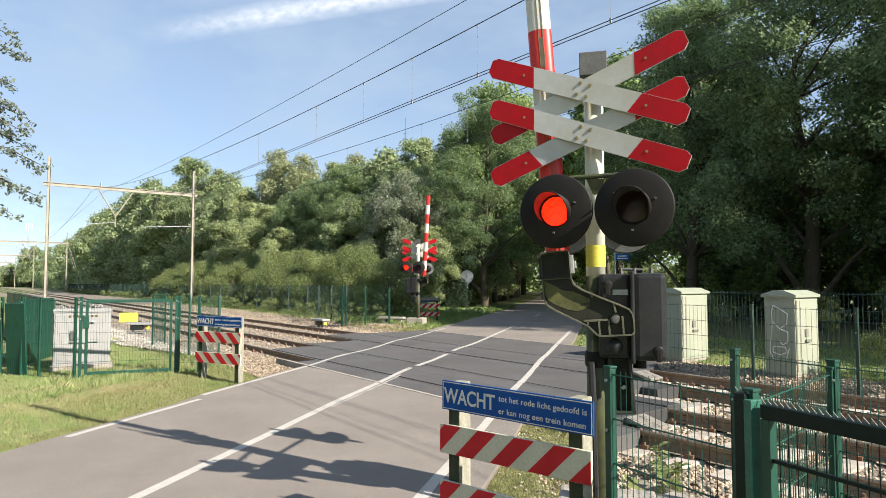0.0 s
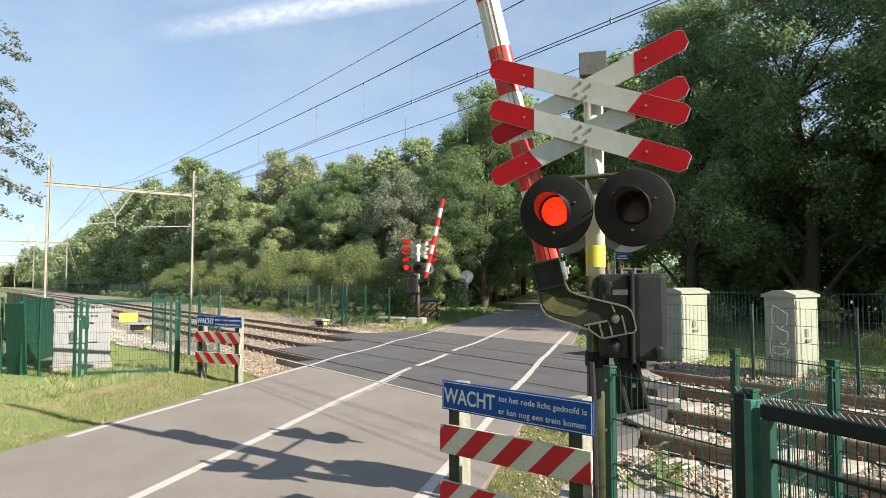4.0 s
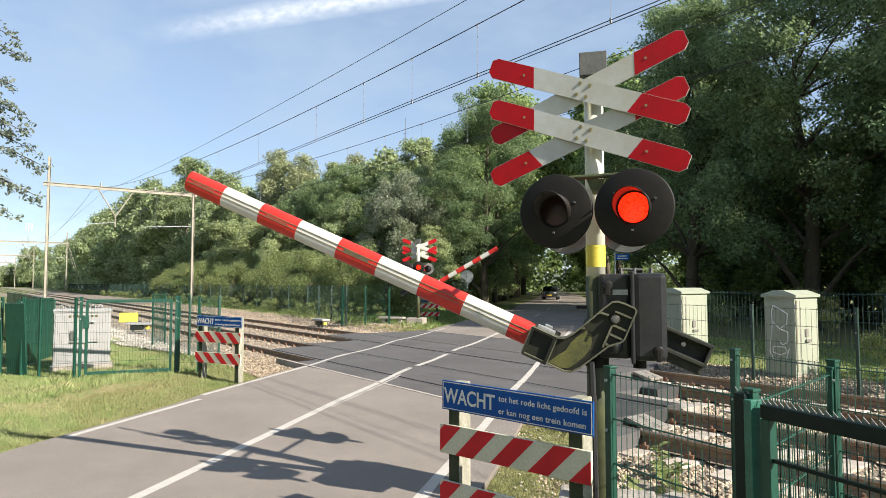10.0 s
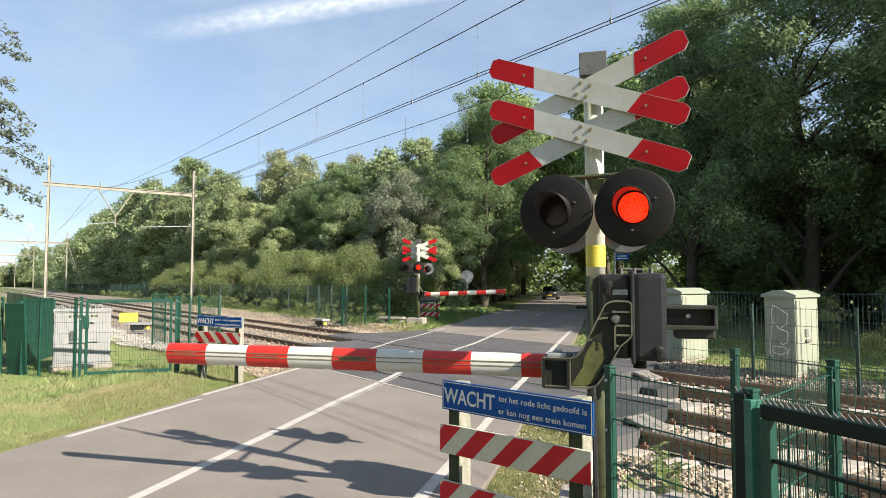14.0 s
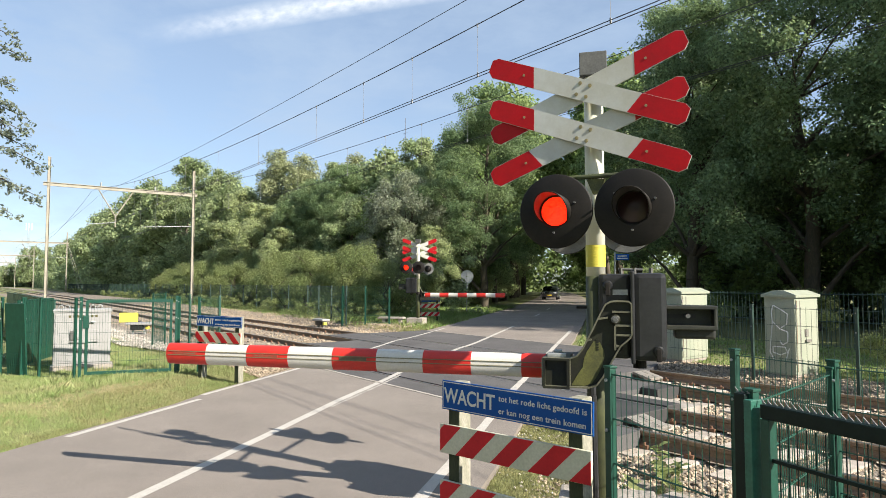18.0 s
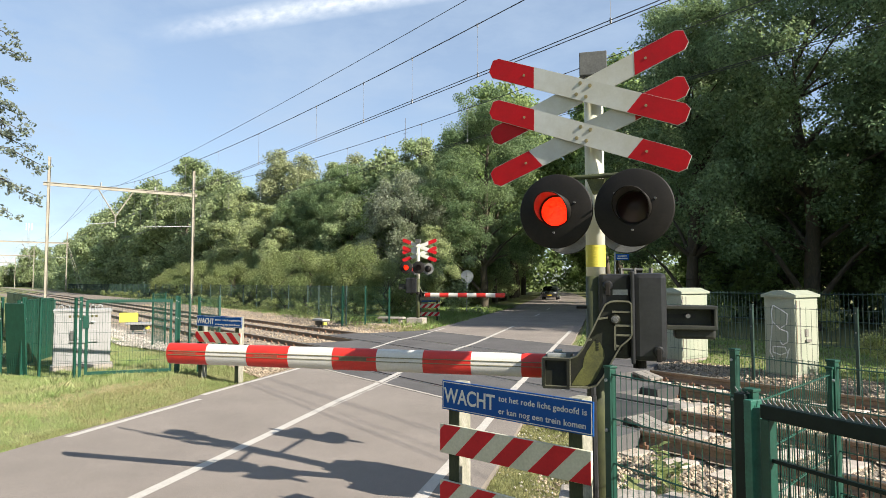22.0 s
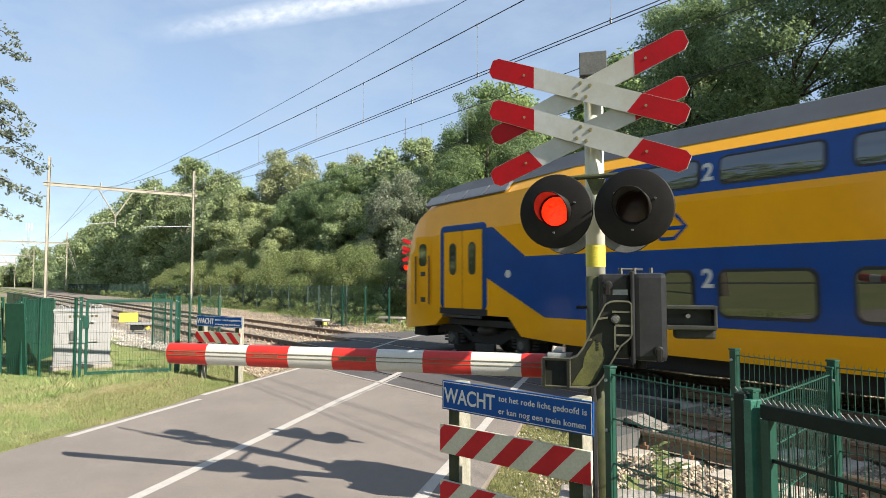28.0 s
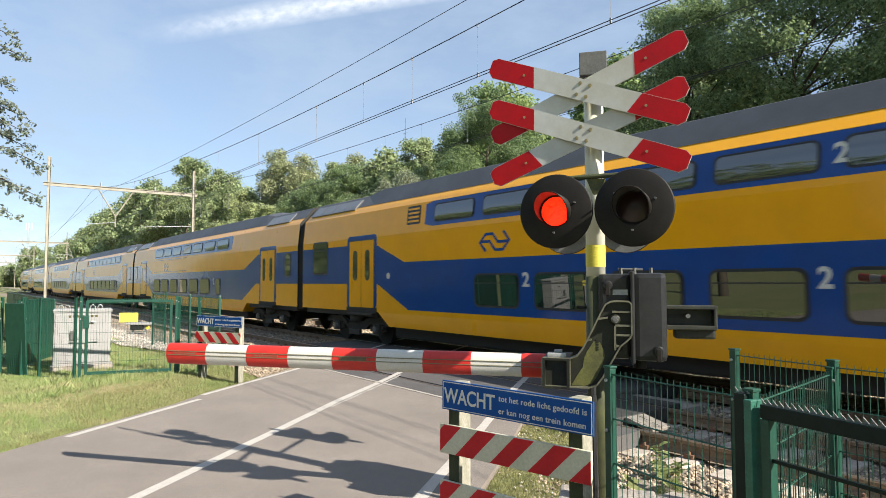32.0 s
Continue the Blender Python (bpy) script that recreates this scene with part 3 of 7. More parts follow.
def build_ballast_stones():
    def place(rng, k):
        x = np.concatenate([-17.2 - 34 * rng.random(k // 3) ** 1.6, -5.9 + 9 * rng.random(k - k // 3)])
        y = np.where(x < -12, rng.uniform(4.2, 13.6, k), rng.uniform(5.0, 13.6, k))
        x = x - 0.6 * (y - 6.3)
        z = np.where(y < 5.9, np.where(x < -12, -0.21 + np.clip(6.2 - y, 0, 1.5) * 0.06, -0.22 - (5.9 - y) * 0.2), np.where(y > 12.9, -0.22 - (y - 12.9) * 0.2, -0.21))
        for yc in (TRACK_NEAR, TRACK_FAR):
            keep = np.abs(np.abs(y - yc) - GAUGE / 2) > 0.1
            x, y, z = x[keep], y[keep], z[keep]
        on = rng.random(len(x))
        lift = np.where((x < -12) & (y > 5.9) & (y < 12.9), 0.075, 0.0)
        return np.stack([x, y, z - 0.01 * on + lift], 1)
    scatter_stones("ballast_stones", 46000, place, (0.020, 0.048), M_STONE, "loose brown-grey ballast stones between the sleepers", 4)

    def near(rng, k):
        x = rng.uniform(-5.2, 1.5, k)
        y = rng.uniform(3.0, 5.4, k)
        z = np.array([ground_z(a, b) for a, b in zip(x, y)]) + 0.005
        keep = RN.x * x + RN.y * y > -0.7
        return np.stack([x, y, z], 1)[keep]
    scatter_stones("gravel", 8000, near, (0.010, 0.032), M_STONE, "pale gravel and stones beside the barrier fence", 9)

    def plot(rng, k):
        x = rng.uniform(-38, -17, k)
        y = 3.75 + 2.75 * rng.random(k) + np.clip(x + 21, 0, 4) * 0.25
        return np.stack([x, y, np.where(y < 4.7, 0.01, -0.115 - 0.062 * (y - 4.7)) + rng.uniform(0, 0.02, k)], 1)
    scatter_stones("gravel", 17000, plot, (0.02, 0.05), M_STONEPALE, "pale fresh ballast stones behind the plot fence", 10)

    def deck_side(rng, k):
        nv, y = -6.15 - 3.2 * rng.random(k) ** 1.2, rng.uniform(4.9, 9.6, k)
        s = (y - RN.y * nv) / RD.y
        x = RN.x * nv + RD.x * s
        keep = (np.abs(np.abs(y - TRACK_NEAR) - GAUGE / 2) > 0.11) & ((nv < -6.75) | (y > 6.2)) & (x < np.where(y < 6.97, -14.25, np.where(y < 8.4, -17.25, -18.35)) + np.where(y < 6.3, 4.0, 0.0))
        z = np.where(y < 6.3, -0.14 + 0.05 * (6.3 - y), -0.15)
        return np.stack([x, y, z + rng.uniform(-0.03, 0.015, k)], 1)[keep]
    scatter_stones("gravel", 18000, deck_side, (0.014, 0.034), M_STONE, "brown-grey ballast stones heaped beside the crossing deck", 15)

    def far_edge(rng, k):
        x, y = -20.8 - 42 * rng.random(k) ** 1.5, rng.uniform(12.6, 15.0, k)
        return np.stack([x - 0.5 * (y - 12.6), y, np.clip(-0.14 + 0.185 * (y - 13.4), -0.14, 0.045) + rng.uniform(0, 0.015, k)], 1)
    scatter_stones("gravel", 11000, far_edge, (0.02, 0.05), M_STONE, "brown ballast stones on the far shoulder of the tracks", 13)

    def shoulder(rng, k):
        x, y = rng.uniform(-9.0, 12.0, k), rng.uniform(12.3, 13.8, k)
        z = np.where(y < 12.85, -0.21 + 0.375 * (y - 12.45), -0.06 + 0.033 * (y - 12.85))
        keep = x > -8.45 - 0.5 * (y - 12.0)
        return np.stack([x, y, np.maximum(z, -0.21) + rng.uniform(-0.01, 0.015, k)], 1)[keep]
    scatter_stones("gravel", 14000, shoulder, (0.02, 0.05), M_STONE, "brown-grey ballast stones on the shoulder towards the wood", 14)

    def corner(rng, k):
        x, y = rng.uniform(-6.4, -3.6, k), rng.uniform(4.2, 6.2, k)
        keep = RN.x * x + RN.y * y > -1.2
        return np.stack([x, y, np.array([ground_z(a, b) for a, b in zip(x, y)]) + 0.012], 1)[keep]
    scatter_stones("gravel", 600, corner, (0.008, 0.022), M_STONEPALE, "pale stones strewn in the dry grass by the deck", 12)


# ---- barrier signal ----
LAMP_T, LAMP_PHASE = 0.6515, 0.36
PIVOT = (0.148, -0.25, 1.583)
MOVING = []


def cross_board(parent, zc, slope, y0, y1, name, xc=-0.04):
    """One board of a crossing cross: white, with red ends and clipped corners."""
    h, half, red = 0.083, 0.82, 0.40
    m = pose(xc, 0, zc, 0, -slope, 0)
    c = 0.045
    body = part(name, prism([(-half + c, -h), (half - c, -h), (half, -h + c * 0.9), (half, h - c * 0.6), (half - c, h), (-half + c, h), (-half, h - c * 0.6), (-half, -h + c * 0.9)], y0, y1), M_WHITE, parent, "weathered white enamel middle of a crossing board", at=m)
    for s in (-1, 1):
        g, hh = half - 0.0025, h - 0.0022
        o = [(s * (half - red - 0.03), -hh), (s * (g - c), -hh), (s * g, -hh + c * 0.9), (s * g, hh - c * 0.6), (s * (g - c), hh), (s * (half - red + 0.03), hh)]
        part("red_end", prism(o, y0 - 0.0015, y1 + 0.0015), M_RED, body, "deep red enamel end")
        e = bmesh.new()
        add_rod(e, (s * (half - red * 0.78), y0 - 0.006, 0.0), (s * (half - red * 0.78), y1 + 0.004, 0.0), 0.0105, sides=8)
        part("bolt", e, M_BRASS, body, "dull brass bolt")
    for dx in (-0.035, 0.045):
        for dz in (-0.045, 0.045):
            e = bmesh.new()
            add_rod(e, (dx, y0 - 0.008, dz), (dx, y1, dz), 0.0105, sides=8)
            add_rod(e, (dx, y0 - 0.003, dz), (dx, y0 - 0.001, dz), 0.015, sides=10)
            part("bolt", e, M_BRASS, body)
    return body


def signal_lamp(parent, x, z, y, face, phase):
    """A round backboard with a hooded red lamp, facing -y (face 1) or +y (face -1)."""
    m = pose(x, y, z, 0, 0, 0 if face > 0 else 180)
    prof = [(0.105, -0.012), (0.118, 0.024), (0.122, 0.026), (0.127, 0.0255), (0.19, 0.018), (0.258, 0.008), (0.263, 0.006), (0.267, 0.001), (0.267, -0.008), (0.262, -0.011), (0.25, -0.012), (0.12, -0.01)]
    disc = part("lamp_backboard", spin([(r, h) for r, h in prof], 48, "Y"), M_BLACK, parent, "round matt black backboard", True, at=m)
    part("backboard_rear", spin([(0.262, -0.016), (0.15, -0.014)], 40, "Y"), M_REARGREY, disc, "grey back of the backboard")
    can = spin([(0.125, -0.01), (0.14, -0.05), (0.145, -0.16), (0.12, -0.21), (0.0, -0.22)], 28, "Y")
    part("lamp_housing", can, M_BLACK, disc, "", True)
    inner = spin([(0.112, 0.0), (0.112, -0.115), (0.0, -0.118)], 28, "Y")
    part("reflector", inner, M_HOODIN, disc, "", True)
    # hood: a half tube with a slanted front, over the lens
    bm = bmesh.new()
    k = 22
    rows = []
    for i in range(k + 1):
        a = radians(-38 + 256 * i / k)
        reach = 0.05 + 0.17 * max(0.0, math.sin(radians(180) * i / k)) ** 0.8
        r0, r1 = 0.122, 0.116
        rows.append([bm.verts.new((r * math.cos(a), -yy, r * math.sin(a))) for r, yy in ((r0, 0.0), (r0, reach), (r1, reach), (r1, 0.0))])
    for p, q in zip(rows, rows[1:]):
        for i in range(3):
            bm.faces.new((p[i], p[i + 1], q[i + 1], q[i]))
    bmesh.ops.recalc_face_normals(bm, faces=bm.faces)
    part("hood", bm, M_BLACK, disc, "black half-round sun hood", True)
    bm = bmesh.new()
    rows = []
    for i in range(k + 1):
        a = radians(-38 + 256 * i / k)
        reach = 0.045 + 0.17 * max(0.0, math.sin(radians(180) * i / k)) ** 0.8
        rows.append([bm.verts.new((0.1145 * math.cos(a), -yy, 0.1145 * math.sin(a))) for yy in (0.0, reach)])
    for p, q in zip(rows, rows[1:]):
        bm.faces.new((p[0], q[0], q[1], p[1]))
    part("hood_lining", bm, M_HOODIN, disc, "", True)
    part("lens_rim", spin([(0.106, 0.0), (0.106, 0.010), (0.114, 0.010), (0.114, 0.0)], 28, "Y"), M_BLACK, disc, "", True)
    for a in (20, 140, 268):
        e = rod((0.155 * math.cos(radians(a)), 0.0, 0.155 * math.sin(radians(a))), (0.155 * math.cos(radians(a)), -0.05, 0.155 * math.sin(radians(a))), 0.007, sides=8)
        part("bolt", e, M_NUT, disc)
    # the flashing optic: a drum with a bright face and a dark face, that turns about its upright axis
    lit = spin([(0.0, 0.022), (0.05, 0.017), (0.088, 0.006), (0.104, 0.0)], 28, "Y")
    optic = part("flashing_optic", lit, M_LENS_ON, disc, "red lens with a bright pebbled face", True, at=pose(0, 0.125, 0))
    optic.data.transform(Matrix.Translation((0, -0.125, 0)))
    dark = spin([(0.0, 0.022), (0.05, 0.017), (0.088, 0.006), (0.108, 0.0)], 28, "Y")
    bmesh.ops.translate(dark, vec=(0, -0.125, 0), verts=dark.verts)
    part("dark_face", dark, M_LENS_OFF, optic, "unlit dark red lens face", True, at=pose(0, 0, 0, 0, 0, -86))
    MOVING.append(("lamp", optic, phase))
    return disc


def barrier_arm(sig):
    """The cast arm with its boom and counterweight, pivoting on the drive box."""
    ol = [(-0.53, -0.30), (-0.33, -0.30), (-0.275, -0.275), (-0.235, -0.225), (-0.17, -0.10), (-0.10, 0.045), (-0.065, 0.108), (-0.03, 0.128), (0.02, 0.133), (0.10, 0.13),
          (0.118, 0.112), (0.118, -0.11), (0.105, -0.135), (0.035, -0.20), (-0.02, -0.30), (-0.09, -0.425), (-0.135, -0.485), (-0.19, -0.505), (-0.53, -0.505)]
    arm = part("barrier_arm", prism(ol, -0.015, 0.015), M_ARM, sig, "moss-stained black cast iron barrier arm", at=pose(*PIVOT))
    # raised rim and ribs, paler than the plate
    bm = bmesh.new()
    for a, b in zip(ol, ol[1:] + ol[:1]):
        d2 = Vector((b[0] - a[0], 0, b[1] - a[1]))
        nn = Vector((-d2.z, 0, d2.x)).normalized() * 0.0055
        add_prism(bm, [(a[0] + nn.x, a[1] + nn.z), (b[0] + nn.x, b[1] + nn.z), (b[0] - nn.x, b[1] - nn.z), (a[0] - nn.x, a[1] - nn.z)], -0.052, 0.06)
    bmesh.ops.recalc_face_normals(bm, faces=bm.faces)
    part("rim", bm, M_ARMEDGE, arm, "pale edge of the casting")
    for a, b in (((-0.33, -0.30), (-0.33, -0.50)), ((-0.125, 0.0), (-0.05, 0.012)), ((0.0, -0.05), (0.0, -0.225)), ((0.0, -0.045), (0.113, -0.045)), ((0.005, -0.115), (0.113, -0.115)), ((0.0, -0.195), (0.03, -0.195)), ((-0.02, 0.055), (0.113, 0.055)), ((-0.20, -0.16), (-0.17, -0.15))):
        d2 = Vector((b[0] - a[0], 0, b[1] - a[1]))
        nn = Vector((-d2.z, 0, d2.x)).normalized() * 0.007
        web = add_prism(bmesh.new(), [(a[0] + nn.x, a[1] + nn.z), (b[0] + nn.x, b[1] + nn.z), (b[0] - nn.x, b[1] - nn.z), (a[0] - nn.x, a[1] - nn.z)], -0.046, -0.014)
        bmesh.ops.recalc_face_normals(web, faces=web.faces)
        part("rib", web, M_ARMEDGE, arm)
    part("pivot_boss", spin([(0.0, 0.046), (0.018, 0.046), (0.020, 0.036), (0.036, 0.032), (0.042, 0.0)], 18, "Y"), M_ARM, arm, "", True, at=pose(0, -0.012, 0))
    part("pivot_nut", spin([(0.0, 0.022), (0.017, 0.022), (0.019, 0.0)], 6, "Y"), M_NUT, arm, at=pose(0, -0.056, 0))
    part("pivot_washer", spin([(0.027, 0.0), (0.028, 0.006), (0.0, 0.006)], 16, "Y"), M_NUT, arm, at=pose(0, -0.050, 0))
    part("moss_patch", prism([(-0.32, -0.495), (-0.27, -0.41), (-0.235, -0.36), (-0.225, -0.29), (-0.20, -0.235), (-0.155, -0.165), (-0.11, -0.17), (-0.085, -0.225), (-0.075, -0.27), (-0.095, -0.345), (-0.13, -0.42), (-0.17, -0.475), (-0.22, -0.495)], -0.0175, -0.014), M_MOSS, arm, "olive moss film on the casting")
    for k in range(5):
        part("cast_letter", box(-0.135, -0.118, -0.021, -0.0165, -0.232 + 0.018 * k, -0.221 + 0.018 * k), M_ARM, arm)
    # socket that takes the boom
    bm = bmesh.new()
    add_box(bm, -0.525, -0.33, -0.055, 0.40, -0.312, -0.295)
    add_box(bm, -0.525, -0.33, -0.055, 0.40, -0.520, -0.503)
    add_box(bm, -0.35, -0.33, -0.055, 0.40, -0.503, -0.312)
    add_box(bm, -0.525, -0.510, -0.055, 0.02, -0.503, -0.312)
    bmesh.ops.recalc_face_normals(bm, faces=bm.faces)
    part("socket", bm, M_ARM, arm, "open iron socket holding the boom")
    bm = bmesh.new()
    add_box(bm, -0.50, -0.36, 0.02, 0.06, -0.296, -0.265, 0.006)
    add_box(bm, -0.46, -0.40, 0.16, 0.22, -0.296, -0.255, 0.006)
    part("clamp", bm, M_STEEL, arm)
    # boom
    zb, yb, r = -0.398, 0.30, 0.095
    def tube(x0, x1, rr):
        bm = bmesh.new()
        k = 20
        rings = [[bm.verts.new((x, yb + rr * 0.62 * math.cos(2 * math.pi * i / k), zb + rr * math.sin(2 * math.pi * i / k))) for i in range(k)] for x in (x0, x1)]
        for i in range(k):
            j = (i + 1) % k
            bm.faces.new((rings[0][i], rings[0][j], rings[1][j], rings[1][i]))
        for ring in rings:
            cap = [bm.verts.new(v.co) for v in ring]
            bm.faces.new(cap)
        bmesh.ops.recalc_face_normals(bm, faces=bm.faces)
        return bm
    boom = part("boom", tube(-4.035, -0.45, r), M_BOOMWHITE, arm, "white boom tube with red bands", True)
    for x0, x1 in ((-4.038, -3.625), (-3.205, -2.795), (-2.372, -1.965), (-1.553, -1.142), (-0.728, -0.47)):
        part("red_band", tube(x0, x1, r + 0.002), M_BOOMRED, boom, "red reflective band", True)
    for zz in (-0.006, 0.029):
        part("seam", box(-4.02, -0.5, yb - r * 0.62 - 0.003, yb - r * 0.5, zb + zz - 0.003, zb + zz + 0.003), M_SEAM, boom, "thin dull seam along the tube")
    part("boom_lamp", box(-2.30, -2.05, yb - r * 0.62 - 0.0035, yb - r * 0.55, zb - 0.003, zb + 0.024), M_SLOT, boom, "dark slot of a boom lamp")
    for x in (-3.96, -3.13):
        lab = part("boom_label", box(x, x + 0.24, yb - r * 0.62 - 0.003, yb - r * 0.55, zb - 0.002, zb + 0.022), M_LABELRED, boom, "small printed label")
        for k in range(5):
            part("print_bar", box(x + 0.015 + 0.045 * k, x + 0.047 + 0.045 * k, yb - r * 0.62 - 0.004, yb - r * 0.6, zb + 0.008, zb + 0.0125), M_SEAM, lab)
    # counterweight behind the box
    bm = bmesh.new()
    add_box(bm, -0.05, 0.715, 0.30, 0.33, -0.06, 0.085)
    add_box(bm, -0.05, 0.735, 0.18, 0.33, 0.070, 0.098, 0.006)
    add_box(bm, -0.05, 0.735, 0.18, 0.33, -0.082, -0.05, 0.006)
    add_box(bm, 0.708, 0.735, 0.18, 0.33, -0.082, 0.098, 0.010)
    add_box(bm, 0.44, 0.732, 0.24, 0.42, -0.155, -0.06, 0.02)
    bmesh.ops.recalc_face_normals(bm, faces=bm.faces)
    cw = part("counterweight", bm, M_COUNTER, arm, "channel-shaped iron counterweight arm")
    part("counterweight_bolt", rod((0.53, 0.19, 0.02), (0.53, 0.33, 0.02), 0.018, sides=6), M_NUT, cw)
    part("slot", box(0.36, 0.60, 0.295, 0.305, 0.0, 0.03), M_TSEAL, cw)
    return arm


def build_signal(m, tail, yaw=-11.5, rear=0.0, sticker=True):
    sig = root("barrier_signal", m, "crossing signal with double cross and half barrier " + tail, "crossing signal", "barrier signals")
    part("post", rod((0.01, 0, 1.90), (0.01, 0, 3.52), 0.074, sides=20), M_POST, sig, "cream painted steel post", True).data.shade_smooth()
    part("post_foot", rod((0.01, 0, -0.05), (0.01, 0, 1.90), 0.078, sides=20), M_POSTLOW, sig, "mossy dark lower post", True)
    part("post_cap", box(-0.095, 0.115, -0.10, 0.10, 3.48, 3.665, 0.006), M_CAPGREY, sig, "grey box cap")
    part("base_block", box(-0.3, 0.45, -0.35, 0.35, -0.3, 0.18, 0.03), M_CONC, sig, "concrete footing")
    if sticker:
        part("sticker", spin([(0.0765, 1.975), (0.0765, 2.145)], 20), M_YELLOW, sig, "yellow notice sticker", True, at=pose(0.01, 0, 0))
        for k, z in enumerate((2.125, 2.112, 2.099, 2.075, 2.062, 2.049, 2.02, 2.007, 1.994)):
            part("print_line", tube_path([(0.01 + 0.0767 * math.cos(radians(a)), 0.0767 * math.sin(radians(a)), z) for a in range(-124, -58 - 6 * (k % 3), 6)], 0.0009, 4), M_FAINT, sig)
    head = new("signal_head")
    head.parent = sig
    head.matrix_basis = pose(0, 0, 0, 0, 0, yaw)
    for zc in (3.35, 3.005):
        cross_board(head, zc, -21.0, -0.160, -0.148, "cross_board")
        cross_board(head, zc, 21.5, -0.132, -0.120, "cross_board")
        part("board_bracket", box(-0.09, 0.11, -0.118, 0.093, zc - 0.03, zc + 0.03, 0.006), M_POST, head)
    # two pairs of lamps on arms that reach out before and behind the post
    sw = math.sin(radians(-yaw))
    front, back = (0.012 + 0.60 * sw, -0.585), (rear - 0.90 * sw, 0.89)
    part("cross_bar", rod((front[0] - 0.25, -0.52, 2.605), (front[0] + 0.25, -0.52, 2.605), 0.017, sides=10), M_POSTLOW, head)
    fx = front[0]
    part("bar_bracket", prism([(fx - 0.065, 2.588), (fx - 0.02, 2.48), (fx + 0.02, 2.48), (fx + 0.065, 2.588)], -0.515, -0.475), M_MOSS, head, "mossy cast bracket under the lamp bar")
    part("lamp_arm", rod((0.01, -0.07, 2.62), (front[0], -0.50, 2.57), 0.022, sides=10), M_POSTLOW, head)
    part("lamp_arm", rod((0.01, 0.07, 2.40), (back[0], 0.80, 2.40), 0.022, sides=10), M_POSTLOW, head)
    part("cross_bar", rod((back[0] - 0.28, 0.80, 2.39), (back[0] + 0.28, 0.80, 2.39), 0.02, sides=8), M_POSTLOW, head)
    for x, ph in ((-0.272, 0), (0.272, 1)):
        signal_lamp(head, front[0] + x, 2.362, front[1], 1, ph)
        signal_lamp(head, back[0] + x, 2.385, back[1], -1, 1 - ph)
    # drive box
    part("drive_box", box(0.03, 0.27, -0.16, 0.22, 1.28, 1.92, 0.035), M_BOX, sig, "grey-black barrier drive housing")
    cover = part("drive_cover", box(0.285, 0.52, -0.20, 0.24, 1.27, 1.925, 0.04), M_BOX, sig, "grey-black domed housing cover")
    part("flange", box(0.262, 0.292, -0.225, 0.255, 1.25, 1.94, 0.012), M_BOX, sig)
    part("type_plate", box(0.135, 0.245, -0.166, -0.158, 1.76, 1.80), M_STEEL, sig, "small blank metal plate")
    for x, z, yy in ((0.10, 1.83, -0.16), (0.455, 1.35, -0.20)):
        kn = part("latch", spin([(0.0, 0.045), (0.03, 0.045), (0.04, 0.0)], 14, "Y"), M_BOX, sig, at=pose(x, yy, z))
        part("latch_key", box(-0.018, 0.018, -0.055, -0.02, -0.075, 0.02, 0.006), M_BLACK, kn)
    part("hand_crank_cap", spin([(0.0, 0.03), (0.055, 0.028), (0.06, 0.0)], 20, "Y"), M_BOX, sig, "round crank cap", True, at=pose(0.145, -0.16, 1.375))
    for x in (0.20, 0.30, 0.42):
        part("eye_bolt", rod((x, -0.05, 1.915), (x, -0.05, 1.965), 0.014, sides=8), M_NUT, sig)
    part("top_rod", rod((0.18, -0.05, 1.955), (0.36, -0.05, 1.95), 0.010, sides=8), M_NUT, sig)
    part("cable_gland", spin([(0.05, 0.0), (0.05, 0.08), (0.03, 0.10)], 14), M_BLACK, sig, at=pose(0.33, 0, 1.20))
    part("conduit", tube_path([(-0.03, -0.13, 1.25), (-0.02, -0.15, 1.0), (-0.01, -0.15, 0.1)], 0.028), M_BOX, sig)
    part("limit_stub", rod((-0.14, -0.02, 1.66), (-0.05, -0.02, 1.66), 0.013), M_BLACK, sig)
    part("clamp_band", spin([(0.085, 1.2), (0.092, 1.22), (0.092, 1.30), (0.085, 1.32)], 20), M_BLACK, sig, at=pose(0.01, 0, 0))
    arm = barrier_arm(sig)
    return sig, arm


